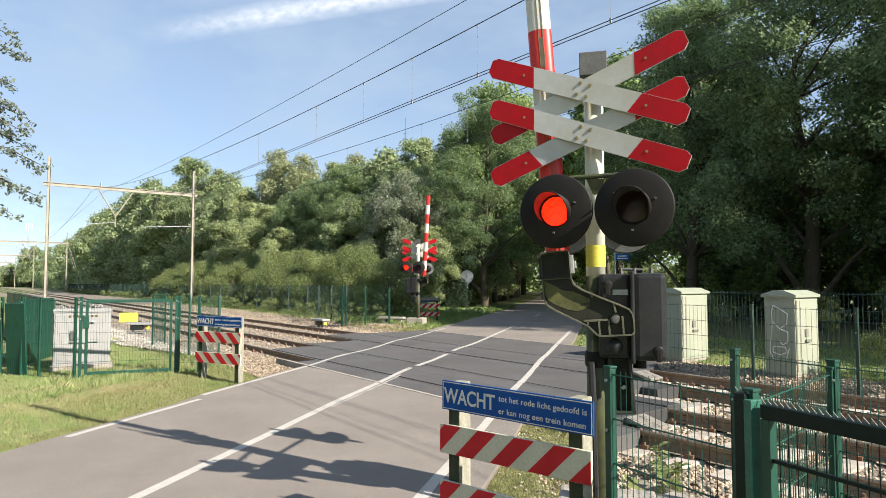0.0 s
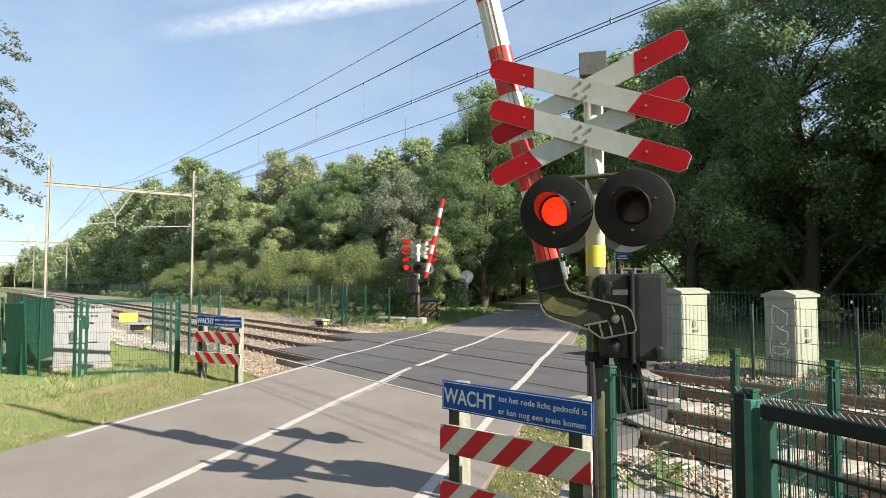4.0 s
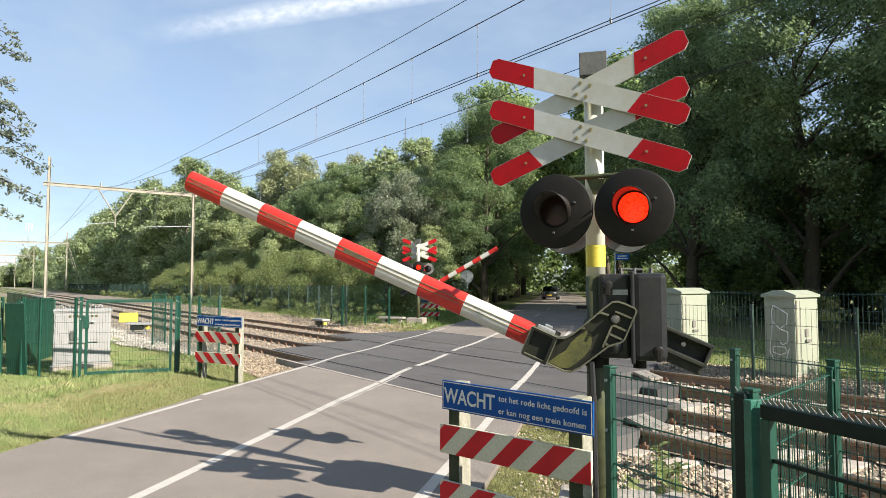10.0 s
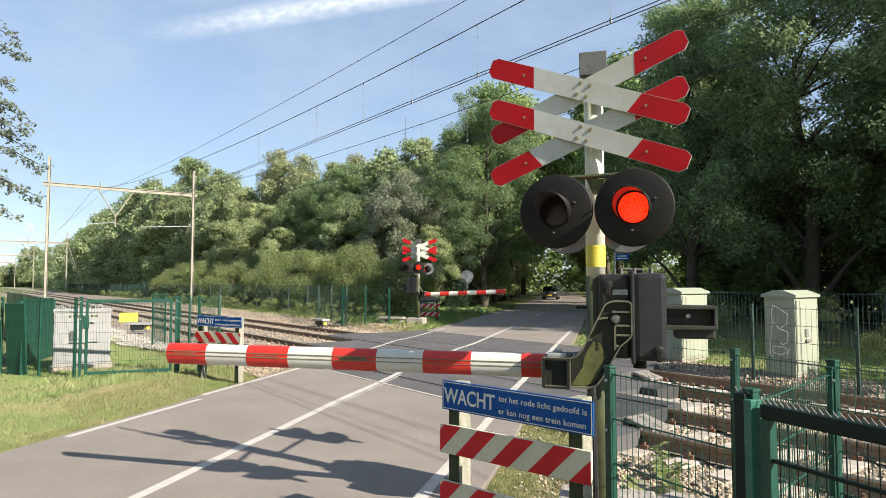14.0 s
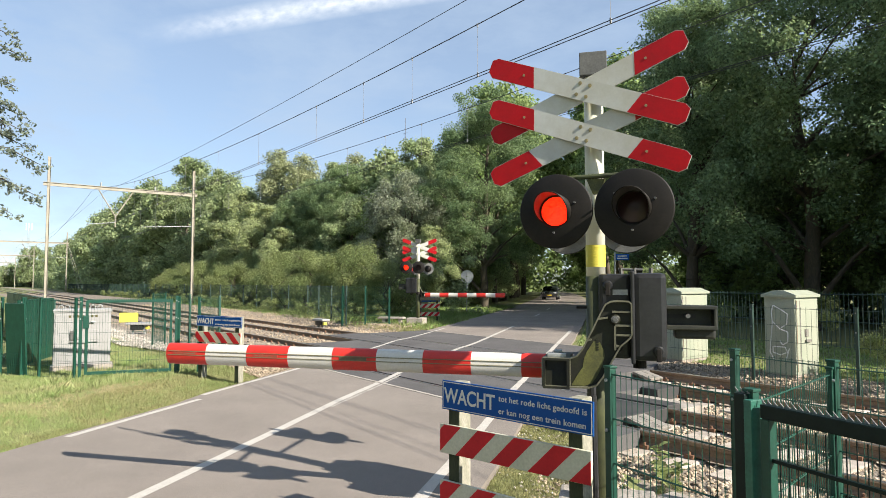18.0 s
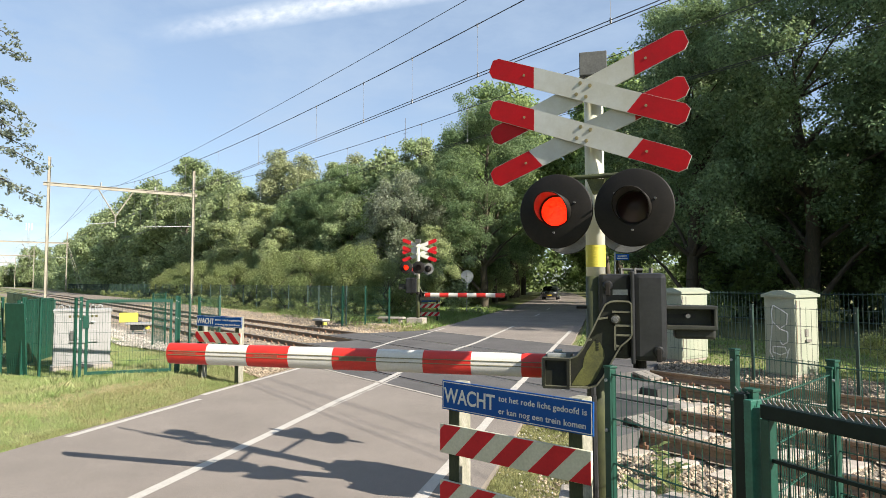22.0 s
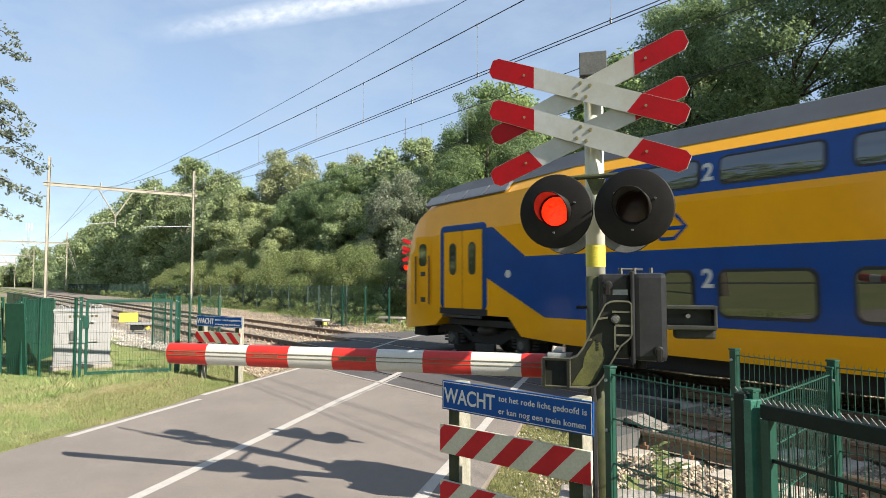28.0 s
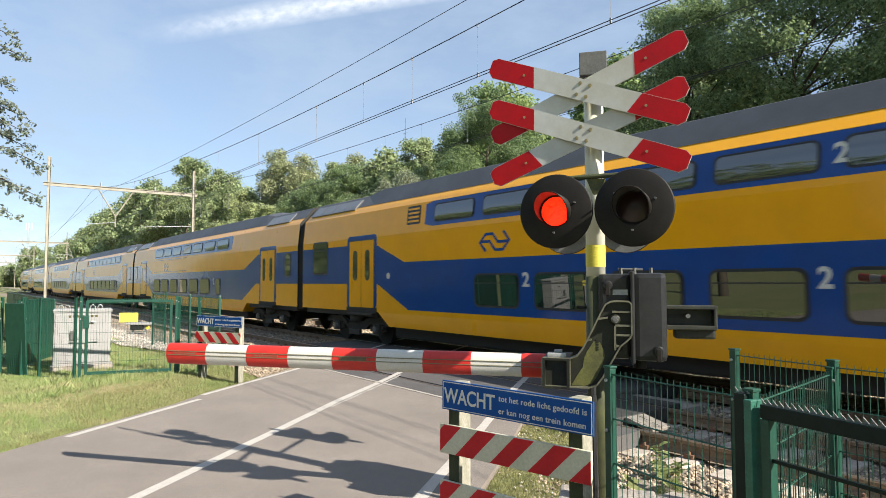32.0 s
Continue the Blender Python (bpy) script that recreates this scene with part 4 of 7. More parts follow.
# ---- boards with the warning, fences, cabinets ----
def warning_board(m, tail, width=1.2, mirrored=False, plate=True):
    """Two timber posts with a blue warning plate and two red and cream striped planks."""
    t = root("warning_board", m, "blue warning plate over striped planks, " + tail, "warning board", "warning boards")
    for x in (0.11, width - 0.12):
        part("post", box(x - 0.05, x + 0.05, 0.0, 0.13, -0.25, 1.15, 0.008), M_BOARDPOST, t, "weathered square concrete post with moss")
        # dark front slab: moss, with shade painted in against the pale sunlit side
        part("moss_face", box(x - 0.046, x + 0.046, -0.004, 0.001, -0.2, 1.14), M_MOSSSHADE, t, "mossy front of the post, darkened to stand for shade")
    if not plate:
        part("top_bar", box(-0.02, width + 0.02, -0.03, 0.0, 1.0, 1.13, 0.005), M_WOOD, t, "grey weathered bar")
    pl = part("plate", box(0, width, 0.095 if not plate else -0.022, 0.11 if not plate else -0.006, 0.93, 1.14, 0.004), M_BLUE, t, "blue enamel plate with white letters")
    if plate:
        bm = bmesh.new()
        for x0, x1, z0, z1 in ((0.008, width - 0.008, 1.126, 1.131), (0.008, width - 0.008, 0.939, 0.944), (0.008, 0.013, 0.944, 1.126), (width - 0.013, width - 0.008, 0.944, 1.126)):
            add_box(bm, x0, x1, -0.0245, -0.021, z0, z1)
        part("plate_border", bm, M_TEXT, pl)
        up = lambda x, z: Matrix.Translation((x, -0.0235, z)) @ Matrix.Rotation(radians(90), 4, "X")
        w = lettering("WACHT", 0.148, M_TEXT, pl, up(0.022, 0.985), "white capital letters", spacing=0.98, bold=0.002)
        a = lettering("tot het rode licht gedoofd is", 0.0545, M_TEXT, pl, up(0.505, 1.052), spacing=1.06, bold=0.0005)
        b = lettering("er kan nog een trein komen", 0.0545, M_TEXT, pl, up(0.505, 0.968), spacing=1.06, bold=0.0005)
        for ob, want in ((w, 0.455), (a, 0.665), (b, 0.655)):
            xs = [v.co.x for v in ob.data.vertices]
            f = want / max(1e-3, max(xs) - min(xs))
            for v in ob.data.vertices:
                v.co.x *= f
            split_letters(ob)
        # the plate hangs slightly askew
        pl.matrix_basis = pose(0, 0, 0.022, 0, 0.8, 0)
    for z0, z1, lean in ((0.64, 0.845, 1), (0.24, 0.445, 1)):
        pk = part("plank", box(0, width, -0.03, -0.004, z0, z1, 0.003), M_CREAM, t, "cream plank with slanting red stripes")
        h = z1 - z0 - 0.004
        for k in range(5):
            x0 = -0.16 + 0.305 * k
            h = (z1 - z0 - 0.004) * (-1 if mirrored else 1)
            x0 += 0.26 if mirrored else 0
            pts = [(x0, z0 + 0.002), (x0 + 0.155, z0 + 0.002), (x0 + 0.155 + h, z1 - 0.002), (x0 + h, z1 - 0.002)]
            out = []
            lo, hi = 0.002, width - 0.002
            def clip(poly, keep, cut):
                res = []
                for i in range(len(poly)):
                    p, q = poly[i], poly[(i + 1) % len(poly)]
                    if keep(p):
                        res.append(p)
                    if keep(p) != keep(q):
                        f = (cut - p[0]) / (q[0] - p[0])
                        res.append((cut, p[1] + f * (q[1] - p[1])))
                return res
            out = clip(pts, lambda p: p[0] >= lo, lo)
            out = clip(out, lambda p: p[0] <= hi, hi) if out else out
            if len(out) >= 3:
                part("red_stripe", prism(out, -0.032, -0.029), M_BOARDRED, pk)
    return t


def mesh_panel(name, a, b, z0, z1, parent, material, pitch=0.05, rails=5, wire=0.0032, spikes=0.03, folds=True):
    """A welded mesh panel from a to b: upright wires, with doubled cross wires."""
    a, b = Vector((*a, 0)), Vector((*b, 0))
    ln = (b - a).length
    u = (b - a).normalized()
    bm = bmesh.new()
    k = int(ln / pitch)
    for i in range(k + 1):
        p = a + u * min(ln, i * pitch)
        add_rod(bm, (p.x, p.y, z0), (p.x, p.y, z1 + spikes), wire, sides=4, caps=False)
    pan = part(name, bm, material, parent)
    bm = bmesh.new()
    nrm = Vector((-u.y, u.x, 0)) * (wire * 1.7)
    for j in range(rails):
        z = z0 + (z1 - z0) * j / (rails - 1)
        for s in (-1, 1):
            add_rod(bm, a + nrm * s + Vector((0, 0, z)), b + nrm * s + Vector((0, 0, z)), wire * 1.25, sides=4)
    tagged(part("cross_wire", bm, material, pan), kind="stuff")
    return tagged(pan, kind="stuff")


def fence_post(p, z0, z1, parent, material, w=0.03, d=0.03, turn=0.0):
    bm = box(-w, w, -d, d, z0, z1, 0.004)
    ob = part("post", bm, material, parent, at=pose(p[0], p[1], 0, 0, 0, turn))
    part("post_cap", box(-w - 0.006, w + 0.006, -d - 0.006, d + 0.006, z1 + 0.001, z1 + 0.018, 0.004), material, ob)
    part("bolt", rod((-w * 0.2, -d - 0.012, z1 - 0.08), (-w * 0.2, -d, z1 - 0.08), 0.012, sides=8), M_STEEL, ob)
    part("bolt", rod((-w * 0.2, -d - 0.012, z1 - 0.42), (-w * 0.2, -d, z1 - 0.42), 0.012, sides=8), M_STEEL, ob)
    return ob


def fence(name, pts, z0, z1, label, material=None, pitch=0.05, rails=5, wire=0.0032, every=2.5, w=0.03, group="", spikes=0.03):
    material = material or M_GREEN
    t = root(name, Matrix(), label, "fence", group)
    for a, b in zip(pts, pts[1:]):
        va, vb = Vector((*a, 0)), Vector((*b, 0))
        ln = (vb - va).length
        k = max(1, round(ln / every))
        turn = math.degrees(math.atan2(vb.y - va.y, vb.x - va.x))
        for i in range(k):
            p, q = va.lerp(vb, i / k), va.lerp(vb, (i + 1) / k)
            fence_post(p, z0 - 0.3, z1 + 0.04, t, material, w, w, turn)
            mesh_panel("mesh_panel", (p.x, p.y), (q.x, q.y), z0, z1, t, material, pitch, rails, wire, spikes)
    fence_post(Vector((*pts[-1], 0)), z0 - 0.3, z1 + 0.04, t, material, w, w, turn)
    return t


def cabinet(m, label, w, d, h, material, scrawl=False, flat=False):
    """An equipment cabinet with a shallow hipped lid; its door faces +x, its side faces -y."""
    c = root("equipment_cabinet", m, label, "cabinet", "trackside cabinets")
    part("plinth", box(-w / 2 - 0.06, w / 2 + 0.10, -d / 2 - 0.05, d / 2 + 0.05, -0.3, 0.085, 0.01) if flat else box(-w / 2 + 0.02, w / 2 - 0.02, -d / 2 + 0.02, d / 2 - 0.02, -0.3, 0.08, 0.01), M_CONC, c, "grey concrete plinth")
    body = part("body", box(-w / 2, w / 2, -d / 2, d / 2, 0.08, h - 0.13, 0.012), material, c)
    bm = bmesh.new()
    e = 0.02 if flat else 0.045
    lo = [bm.verts.new((sx * (w / 2 + e), sy * (d / 2 + e), h - 0.14)) for sx, sy in ((-1, -1), (1, -1), (1, 1), (-1, 1))]
    md = [bm.verts.new((sx * (w / 2 + e), sy * (d / 2 + e), h - 0.09)) for sx, sy in ((-1, -1), (1, -1), (1, 1), (-1, 1))]
    hi = [bm.verts.new((sx * w * (0.45 if flat else 0.18), sy * (d / 2 + e * (0.2 if flat else 0.5)), h - (0.07 if flat else 0))) for sx, sy in ((-1, -1), (1, -1), (1, 1), (-1, 1))]
    for p, q in ((lo, md), (md, hi)):
        for i in range(4):
            bm.faces.new((p[i], p[(i + 1) % 4], q[(i + 1) % 4], q[i]))
    bm.faces.new(hi)
    bm.faces.new(lo[::-1])
    bmesh.ops.recalc_face_normals(bm, faces=bm.faces)
    part("lid", bm, material, c, "hipped cabinet lid")
    door = part("door", box(w / 2 - 0.001, w / 2 + 0.016, -d / 2 + 0.03, d / 2 - 0.03, 0.14, h - 0.19, 0.006), material, c)
    part("handle", box(w / 2 + 0.016, w / 2 + 0.05, -0.14, 0.10, h * 0.41, h * 0.41 + 0.05, 0.006), M_RAMP if not flat else M_STEEL, door, "dark folding handle")
    part("lock", box(w / 2 + 0.016, w / 2 + 0.035, -0.14, 0.0, h * 0.47, h * 0.47 + 0.15, 0.006), M_RAMP if not flat else M_STEEL, door, "dark lock recess")
    if not flat:
        part("door_gap", box(w / 2 + 0.0155, w / 2 + 0.019, -d / 2 + 0.16, -d / 2 + 0.19, 0.15, h - 0.2), M_RAMP, door, "dark gap of the door")
        part("door_edge", box(w / 2 + 0.0155, w / 2 + 0.0185, -d / 2 + 0.04, -d / 2 + 0.055, 0.15, h - 0.2), M_CLIP, door, "rusty door edge")
    for z in (0.3, h * 0.6, h - 0.35):
        part("hinge", rod((w / 2 + 0.012, -d / 2 + 0.02, z), (w / 2 + 0.012, -d / 2 + 0.02, z + 0.08), 0.012, sides=8), M_STEEL, c)
    if flat:
        for k in range(7):
            part("print_bar", box(w / 2 + 0.0145, w / 2 + 0.018, -0.27 + 0.083 * k, -0.27 + 0.083 * k + 0.05, h - 0.255, h - 0.205), M_INK, door, "dark painted marks")
        part("door_panel", box(w / 2 + 0.014, w / 2 + 0.024, -0.06, 0.30, 0.62, 0.84, 0.004), material, door)
        part("lock_plate", box(w / 2 + 0.014, w / 2 + 0.04, -0.24, -0.10, 0.62, 0.82, 0.006), M_CAPGREY, door, "grey lock plate")
        part("ledge", box(w / 2 + 0.014, w / 2 + 0.06, -0.24, 0.30, 0.58, 0.60, 0.004), M_CABGREY, door)
        part("door_handle", tube_path([(w / 2 + 0.03, 0.10, 0.98), (w / 2 + 0.06, 0.16, 1.02), (w / 2 + 0.06, 0.22, 1.0)], 0.015), M_STEEL, door)
        part("door_gap", box(w / 2 + 0.0155, w / 2 + 0.0175, 0.035, 0.042, 0.15, h - 0.2), M_INK, door)
        for y in (-0.42, -0.30, 0.18, 0.32):
            part("lifting_eye", tube_path([(w * 0.3, y + 0.05 * math.cos(a * 0.524), h - 0.075 + 0.09 * math.sin(a * 0.524)) for a in range(7)], 0.010, 6), M_STEEL, c, "pale wire lifting eye")
    vent = scrawl or part("vent", box(-w * 0.3, w * 0.3, -d / 2 - 0.006, -d / 2 + 0.002, 0.16, 0.34, 0.003), material, c)
    for k in range(0 if scrawl else 6):
        part("slat", box(-w * 0.27, w * 0.27, -d / 2 - 0.011, -d / 2 - 0.005, 0.18 + 0.026 * k, 0.19 + 0.026 * k), material, vent)
    if scrawl:
        bm = bmesh.new()
        def stroke(pts):
            for a, b in zip(pts, pts[1:]):
                add_rod(bm, (a[0], -d / 2 - 0.004, a[1]), (b[0], -d / 2 - 0.004, b[1]), 0.011, sides=4)
        stroke([(-0.12, 1.45), (-0.16, 1.30), (-0.14, 1.12), (0.0, 0.98), (0.14, 1.08), (0.16, 1.28), (0.04, 1.36), (-0.12, 1.45)])
        stroke([(0.0, 0.98), (0.16, 0.92), (0.15, 0.72), (0.05, 0.66), (0.0, 0.74)])
        stroke([(-0.14, 1.12), (-0.2, 0.5), (-0.12, 0.35), (0.1, 0.33), (0.18, 0.6)])
        stroke([(-0.14, 0.62), (0.1, 0.62), (0.14, 0.52), (0.0, 0.46), (-0.14, 0.5), (-0.14, 0.62)])
        part("scrawl", bm, M_CHALK, c, "pale chalk-like scrawl on the side")
    return c


# ---- overhead line ----
def build_portal(x, label):
    p = root("catenary_portal", pose(x, 0, 0), label, "catenary portal", "catenary portals")
    for y in (4.85, 15.2):
        bm = bmesh.new()
        add_box(bm, -0.10, 0.10, y - 0.10, y - 0.085, -0.3, 11.2)
        add_box(bm, -0.10, 0.10, y + 0.085, y + 0.10, -0.3, 11.2)
        add_box(bm, -0.007, 0.007, y - 0.085, y + 0.085, -0.3, 11.2)
        bmesh.ops.recalc_face_normals(bm, faces=bm.faces)
        part("mast", bm, M_MAST, p, "weathered steel mast")
        part("mast_foot", box(-0.3, 0.3, y - 0.3, y + 0.3, -0.4, 0.05, 0.03), M_CONC, p)
    bm = bmesh.new()
    for z in (9.05, 9.28):
        add_box(bm, -0.07, 0.07, 4.5, 15.5, z - 0.02, z + 0.02)
    add_box(bm, -0.01, 0.01, 4.5, 15.5, 9.07, 9.26)
    part("beam", bm, M_MAST, p, "weathered steel cross beam")
    vee = bmesh.new()
    yc = 9.35
    for s in (-1, 1):
        add_rod(vee, (0, yc + s * 1.2, 9.0), (0, yc, 7.0), 0.05, sides=6)
    add_rod(vee, (0, yc, 7.0), (0, yc, 6.2), 0.055, sides=6)
    part("vee_support", vee, M_MAST, p)
    for y in (8.3, 12.2):
        part("insulator", rod((0, y, 9.28), (0, y, 9.62), 0.07, 0.05, sides=8), M_STEEL, p)
    for y0, y1 in ((yc, TRACK_NEAR - 0.3), (15.1, TRACK_FAR + 0.2)):
        part("steady_arm", rod((0, y0, 6.55), (0, y1, 6.3), 0.03, sides=6), M_STEEL, p)
    return p


def sagging(low, bend, x):
    """Height of a wire that hangs between supports 80 m apart, lowest near the crossing."""
    return low + bend * (((x + 54) % 80) - 40) ** 2


def build_wires():
    def wire(y, low, r, label, bend=0.0):
        bm = bmesh.new()
        xs = np.unique(np.concatenate([np.linspace(-420, 60, 49), np.arange(-60, 10, 2.5)]))
        for a, b in zip(xs, xs[1:]):
            add_rod(bm, (a, y, sagging(low, bend, a)), (b, y, sagging(low, bend, b)), r, sides=5, caps=False)
        tagged(part("overhead_wire", bm, M_WIRE), label, "wire", "overhead wires")
    wire(8.3, 7.80, 0.008, "dark feeder wire above the tracks", 0.0006)
    wire(TRACK_NEAR, 6.71, 0.010, "dark catenary wire carrying droppers", 0.0014)
    wire(TRACK_NEAR - 0.04, 5.77, 0.008, "dark contact wire over the near track")
    wire(TRACK_NEAR + 0.05, 5.76, 0.008, "dark second contact wire over the near track")
    wire(TRACK_FAR, 6.69, 0.009, "dark catenary wire over the far track", 0.0014)
    wire(TRACK_FAR, 5.8, 0.008, "dark contact wire over the far track")
    wire(14.0, 6.8, 0.008, "dark side wire by the wood")

    def dropper(x, y, top):
        bm = bmesh.new()
        add_rod(bm, (0, 0, 5.77), (0, 0, top), 0.0045, sides=4)
        add_rod(bm, (0, 0, top - 0.05), (0, 0, top + 0.02), 0.016, sides=5)
        add_rod(bm, (0, 0, 5.74), (0, 0, 5.82), 0.018, sides=5)
        tagged(part("dropper", bm, M_DROP, at=pose(x, y, 0)), "thin dropper wire between the overhead wires", "dropper", "droppers")
    for x in (-6.0, -9.1, -11.3, -13.4, -16.0, -20.3, -24.5, -29.0, -34.0, -39.5, -45.0, -50.0):
        dropper(x, TRACK_NEAR, sagging(6.71, 0.0014, x))
        dropper(x - 4.5, TRACK_FAR, sagging(6.69, 0.0014, x - 4.5))


# ---- train ----
SIDE = [(1.42, 0.62), (1.45, 1.0), (1.45, 3.20), (1.37, 3.98), (1.15, 4.22), (0.82, 4.58), (0.4, 4.70), (0.0, 4.73)]
COACH = 28.05


def side_y(z):
    for (a, z0), (b, z1) in zip(SIDE, SIDE[1:]):
        if z0 <= z <= z1:
            return a + (b - a) * (z - z0) / (z1 - z0)
    return 1.42


def skin(u0, u1, z0, z1, sgn, proud, corner=0.0):
    """A panel of the coach side, proud of it; corner rounds it."""
    pts = [(u0, z0), (u1, z0), (u1, z1), (u0, z1)]
    if corner:
        o = []
        for cx, cz, a0 in ((u1 - corner, z0 + corner, -90), (u1 - corner, z1 - corner, 0), (u0 + corner, z1 - corner, 90), (u0 + corner, z0 + corner, 180)):
            for k in range(5):
                a = radians(a0 + 90 * k / 4)
                o.append((cx + corner * math.cos(a), cz + corner * math.sin(a)))
        pts = o
    return skin_poly(pts, sgn, proud)


def skin_poly(pts, sgn, proud):
    bm = bmesh.new()
    zm = sum(z for _, z in pts) / len(pts)
    lean = 0.0 if zm < 3.2 else 0.08 / 0.78
    def at(u, z, p):
        y = side_y(z) if lean == 0 else 1.45 - lean * (z - 3.2)
        return (u, sgn * -(y + p), z)
    a = [bm.verts.new(at(u, z, proud)) for u, z in pts]
    b = [bm.verts.new(at(u, z, -0.03)) for u, z in pts]
    bm.faces.new(a)
    for i in range(len(pts)):
        j = (i + 1) % len(pts)
        bm.faces.new((a[i], a[j], b[j], b[i]))
    bmesh.ops.recalc_face_normals(bm, faces=bm.faces)
    return bm


def coach_section(bm, x, low, top=1.0, wide=1.0):
    """A ring of the coach body at x; low is the lower edge of its side."""
    ring = []
    pts = [(1.45 if z < low else a, max(z, low)) for a, z in SIDE]
    for s in (1, -1):
        for a, z in (pts if s == 1 else pts[::-1][1:]):
            zz = low + (z - low) * top
            ring.append(bm.verts.new((x, s * -a * wide, zz)))
    return ring


def bridge(bm, r0, r1):
    k = len(r0)
    for i in range(k - 1):
        bm.faces.new((r0[i], r0[i + 1], r1[i + 1], r1[i]))
    bm.faces.new((r0[-1], r0[0], r1[0], r1[-1]))


def bogie(parent, u):
    """A two-axle bogie: frame, wheels, axle boxes, springs, dampers and brake gear."""
    b = part("bogie", box(-1.1, 1.1, -1.0, 1.0, 0.42, 0.74, 0.05), M_TDARK, parent, "dark dusty bogie", at=pose(u, 0, 0))
    sole = [(-1.95, 0.66), (-1.72, 0.80), (-0.75, 0.80), (-0.45, 0.66), (0.45, 0.66), (0.75, 0.80), (1.72, 0.80), (1.95, 0.66), (1.9, 0.56), (1.55, 0.62), (0.85, 0.60), (0.5, 0.42), (-0.5, 0.42), (-0.85, 0.60), (-1.55, 0.62), (-1.9, 0.56)]
    for s in (-1, 1):
        y = sorted((s * 1.0, s * 1.13))
        part("side_frame", prism(sole, *y), M_TDARK, b)
        part("air_spring", spin([(0.0, 0.62), (0.26, 0.62), (0.31, 0.70), (0.31, 0.80), (0.26, 0.90), (0.0, 0.90)], 18), M_TDUST, b, "black rubber air spring", True, at=pose(0, s * 1.0, 0))
        part("damper", rod((-0.42, s * 1.2, 0.60), (-1.0, s * 1.2, 0.86), 0.035, sides=8), M_TDUST, b)
        part("brake_unit", box(-0.34, 0.34, s * 1.16 - 0.05, s * 1.16 + 0.05, 0.24, 0.42, 0.02), M_TDUST, b, "dusty brake unit")
        for du in (-1.25, 1.25):
            part("wheel", rod((0, s * 0.69, 0.46), (0, s * 0.82, 0.46), 0.46, sides=24), M_TDARK, b, "dark steel wheel", at=pose(du, 0, 0))
            part("axle_box", box(-0.20, 0.20, s * 1.10 - 0.07, s * 1.10 + 0.07, 0.32, 0.62, 0.03), M_TDUST, b, at=pose(du, 0, 0))
            part("axle_cap", spin([(0.0, 0.05), (0.09, 0.05), (0.12, 0.0)], 14, "Y"), M_NUT, b, "round grey axle cap", at=pose(du, s * 1.175, 0.47, 0, 0, 0 if s < 0 else 180))
            for dd in (-0.33, 0.33):
                coil = bmesh.new()
                for k in range(4):
                    add_rod(coil, (dd, s * 1.07, 0.40 + 0.07 * k), (dd, s * 1.07, 0.44 + 0.07 * k), 0.085, 0.085, 10)
                part("spring", coil, M_TDUST, b, at=pose(du, 0, 0))
    return b


def coach_windows(c, s, u_list, z0, z1, w, label="dark tinted coach window"):
    for u in u_list:
        f = part("window", skin(u - w / 2 - 0.05, u + w / 2 + 0.05, z0 - 0.05, z1 + 0.05, s, 0.012, 0.15), M_TSEAL, c, label)
        # the glass leans out slightly towards its top
        pane = skin(u - w / 2, u + w / 2, z0, z1, s, 0.016, 0.12)
        for v in pane.verts:
            v.co.y -= s * 0.034 * (v.co.z - z0) / (z1 - z0)
        part("pane", pane, M_TGLASS, f)
        part("window_bar", skin(u - w / 2 + 0.02, u + w / 2 - 0.02, z1 - 0.24 * (z1 - z0) - 0.02, z1 - 0.24 * (z1 - z0), s, 0.047), M_TSEAL, f)


def bowed_pane(u0, u1, z0, z1, s, corner=0.09):
    """An upper deck pane with round corners, bowed outwards so that it follows the curve of the roof."""
    bm = bmesh.new()
    rows = []
    for i in range(11):
        t = 1 - math.cos(math.pi * i / 10)
        z = z0 + (z1 - z0) * t / 2
        d = min(z - z0, z1 - z, corner)
        cut = corner - math.sqrt(max(0.0, corner ** 2 - (corner - d) ** 2))
        y = 1.45 - 0.08 / 0.78 * (z - 3.2) + 0.014 + 0.013 * (1 - (t - 1) ** 2)
        rows.append([bm.verts.new((u0 + cut + (u1 - u0 - 2 * cut) * k / 4, s * -y, z)) for k in range(5)])
    for a, b in zip(rows, rows[1:]):
        for k in range(4):
            bm.faces.new((a[k], a[k + 1], b[k + 1], b[k]) if s > 0 else (a[k + 1], a[k], b[k], b[k + 1]))
    return bm


def coach_door(c, s, u0, u1, z0, z1):
    fr = part("door_surround", skin(u0 - 0.16, u1 + 0.16, z0 - 0.02, z1 + 0.16, s, 0.008, 0.14), M_TBLUE, c, "blue door surround")
    part("door_sill", skin(u0 - 0.17, u1 + 0.17, z0 - 0.15, z0, s, 0.020), M_TDARK, c, "dark sill below the doors")
    mid = (u0 + u1) / 2
    part("door_gap", skin(u0 - 0.02, u1 + 0.02, z0 - 0.02, z1 + 0.02, s, 0.010), M_TSEAL, fr)
    for a, b in ((u0, mid - 0.012), (mid + 0.012, u1)):
        d = part("door_leaf", skin(a, b, z0, z1, s, 0.018, 0.03), M_TYELLOW, c, "yellow door leaf with tall dark pane")
        m0 = (a + b) / 2
        part("pane_seal", skin(m0 - 0.14, m0 + 0.14, z0 + 0.80, z1 - 0.28, s, 0.020, 0.135), M_TSEAL, d)
        part("pane", skin(m0 - 0.105, m0 + 0.105, z0 + 0.84, z1 - 0.32, s, 0.024, 0.10), M_TGLASSUP, d)
    part("step", box(u0, u1, s * -1.50 - 0.03, s * -1.50 + 0.03, z0 - 0.22, z0 - 0.16, 0.01), M_TDUST, c)


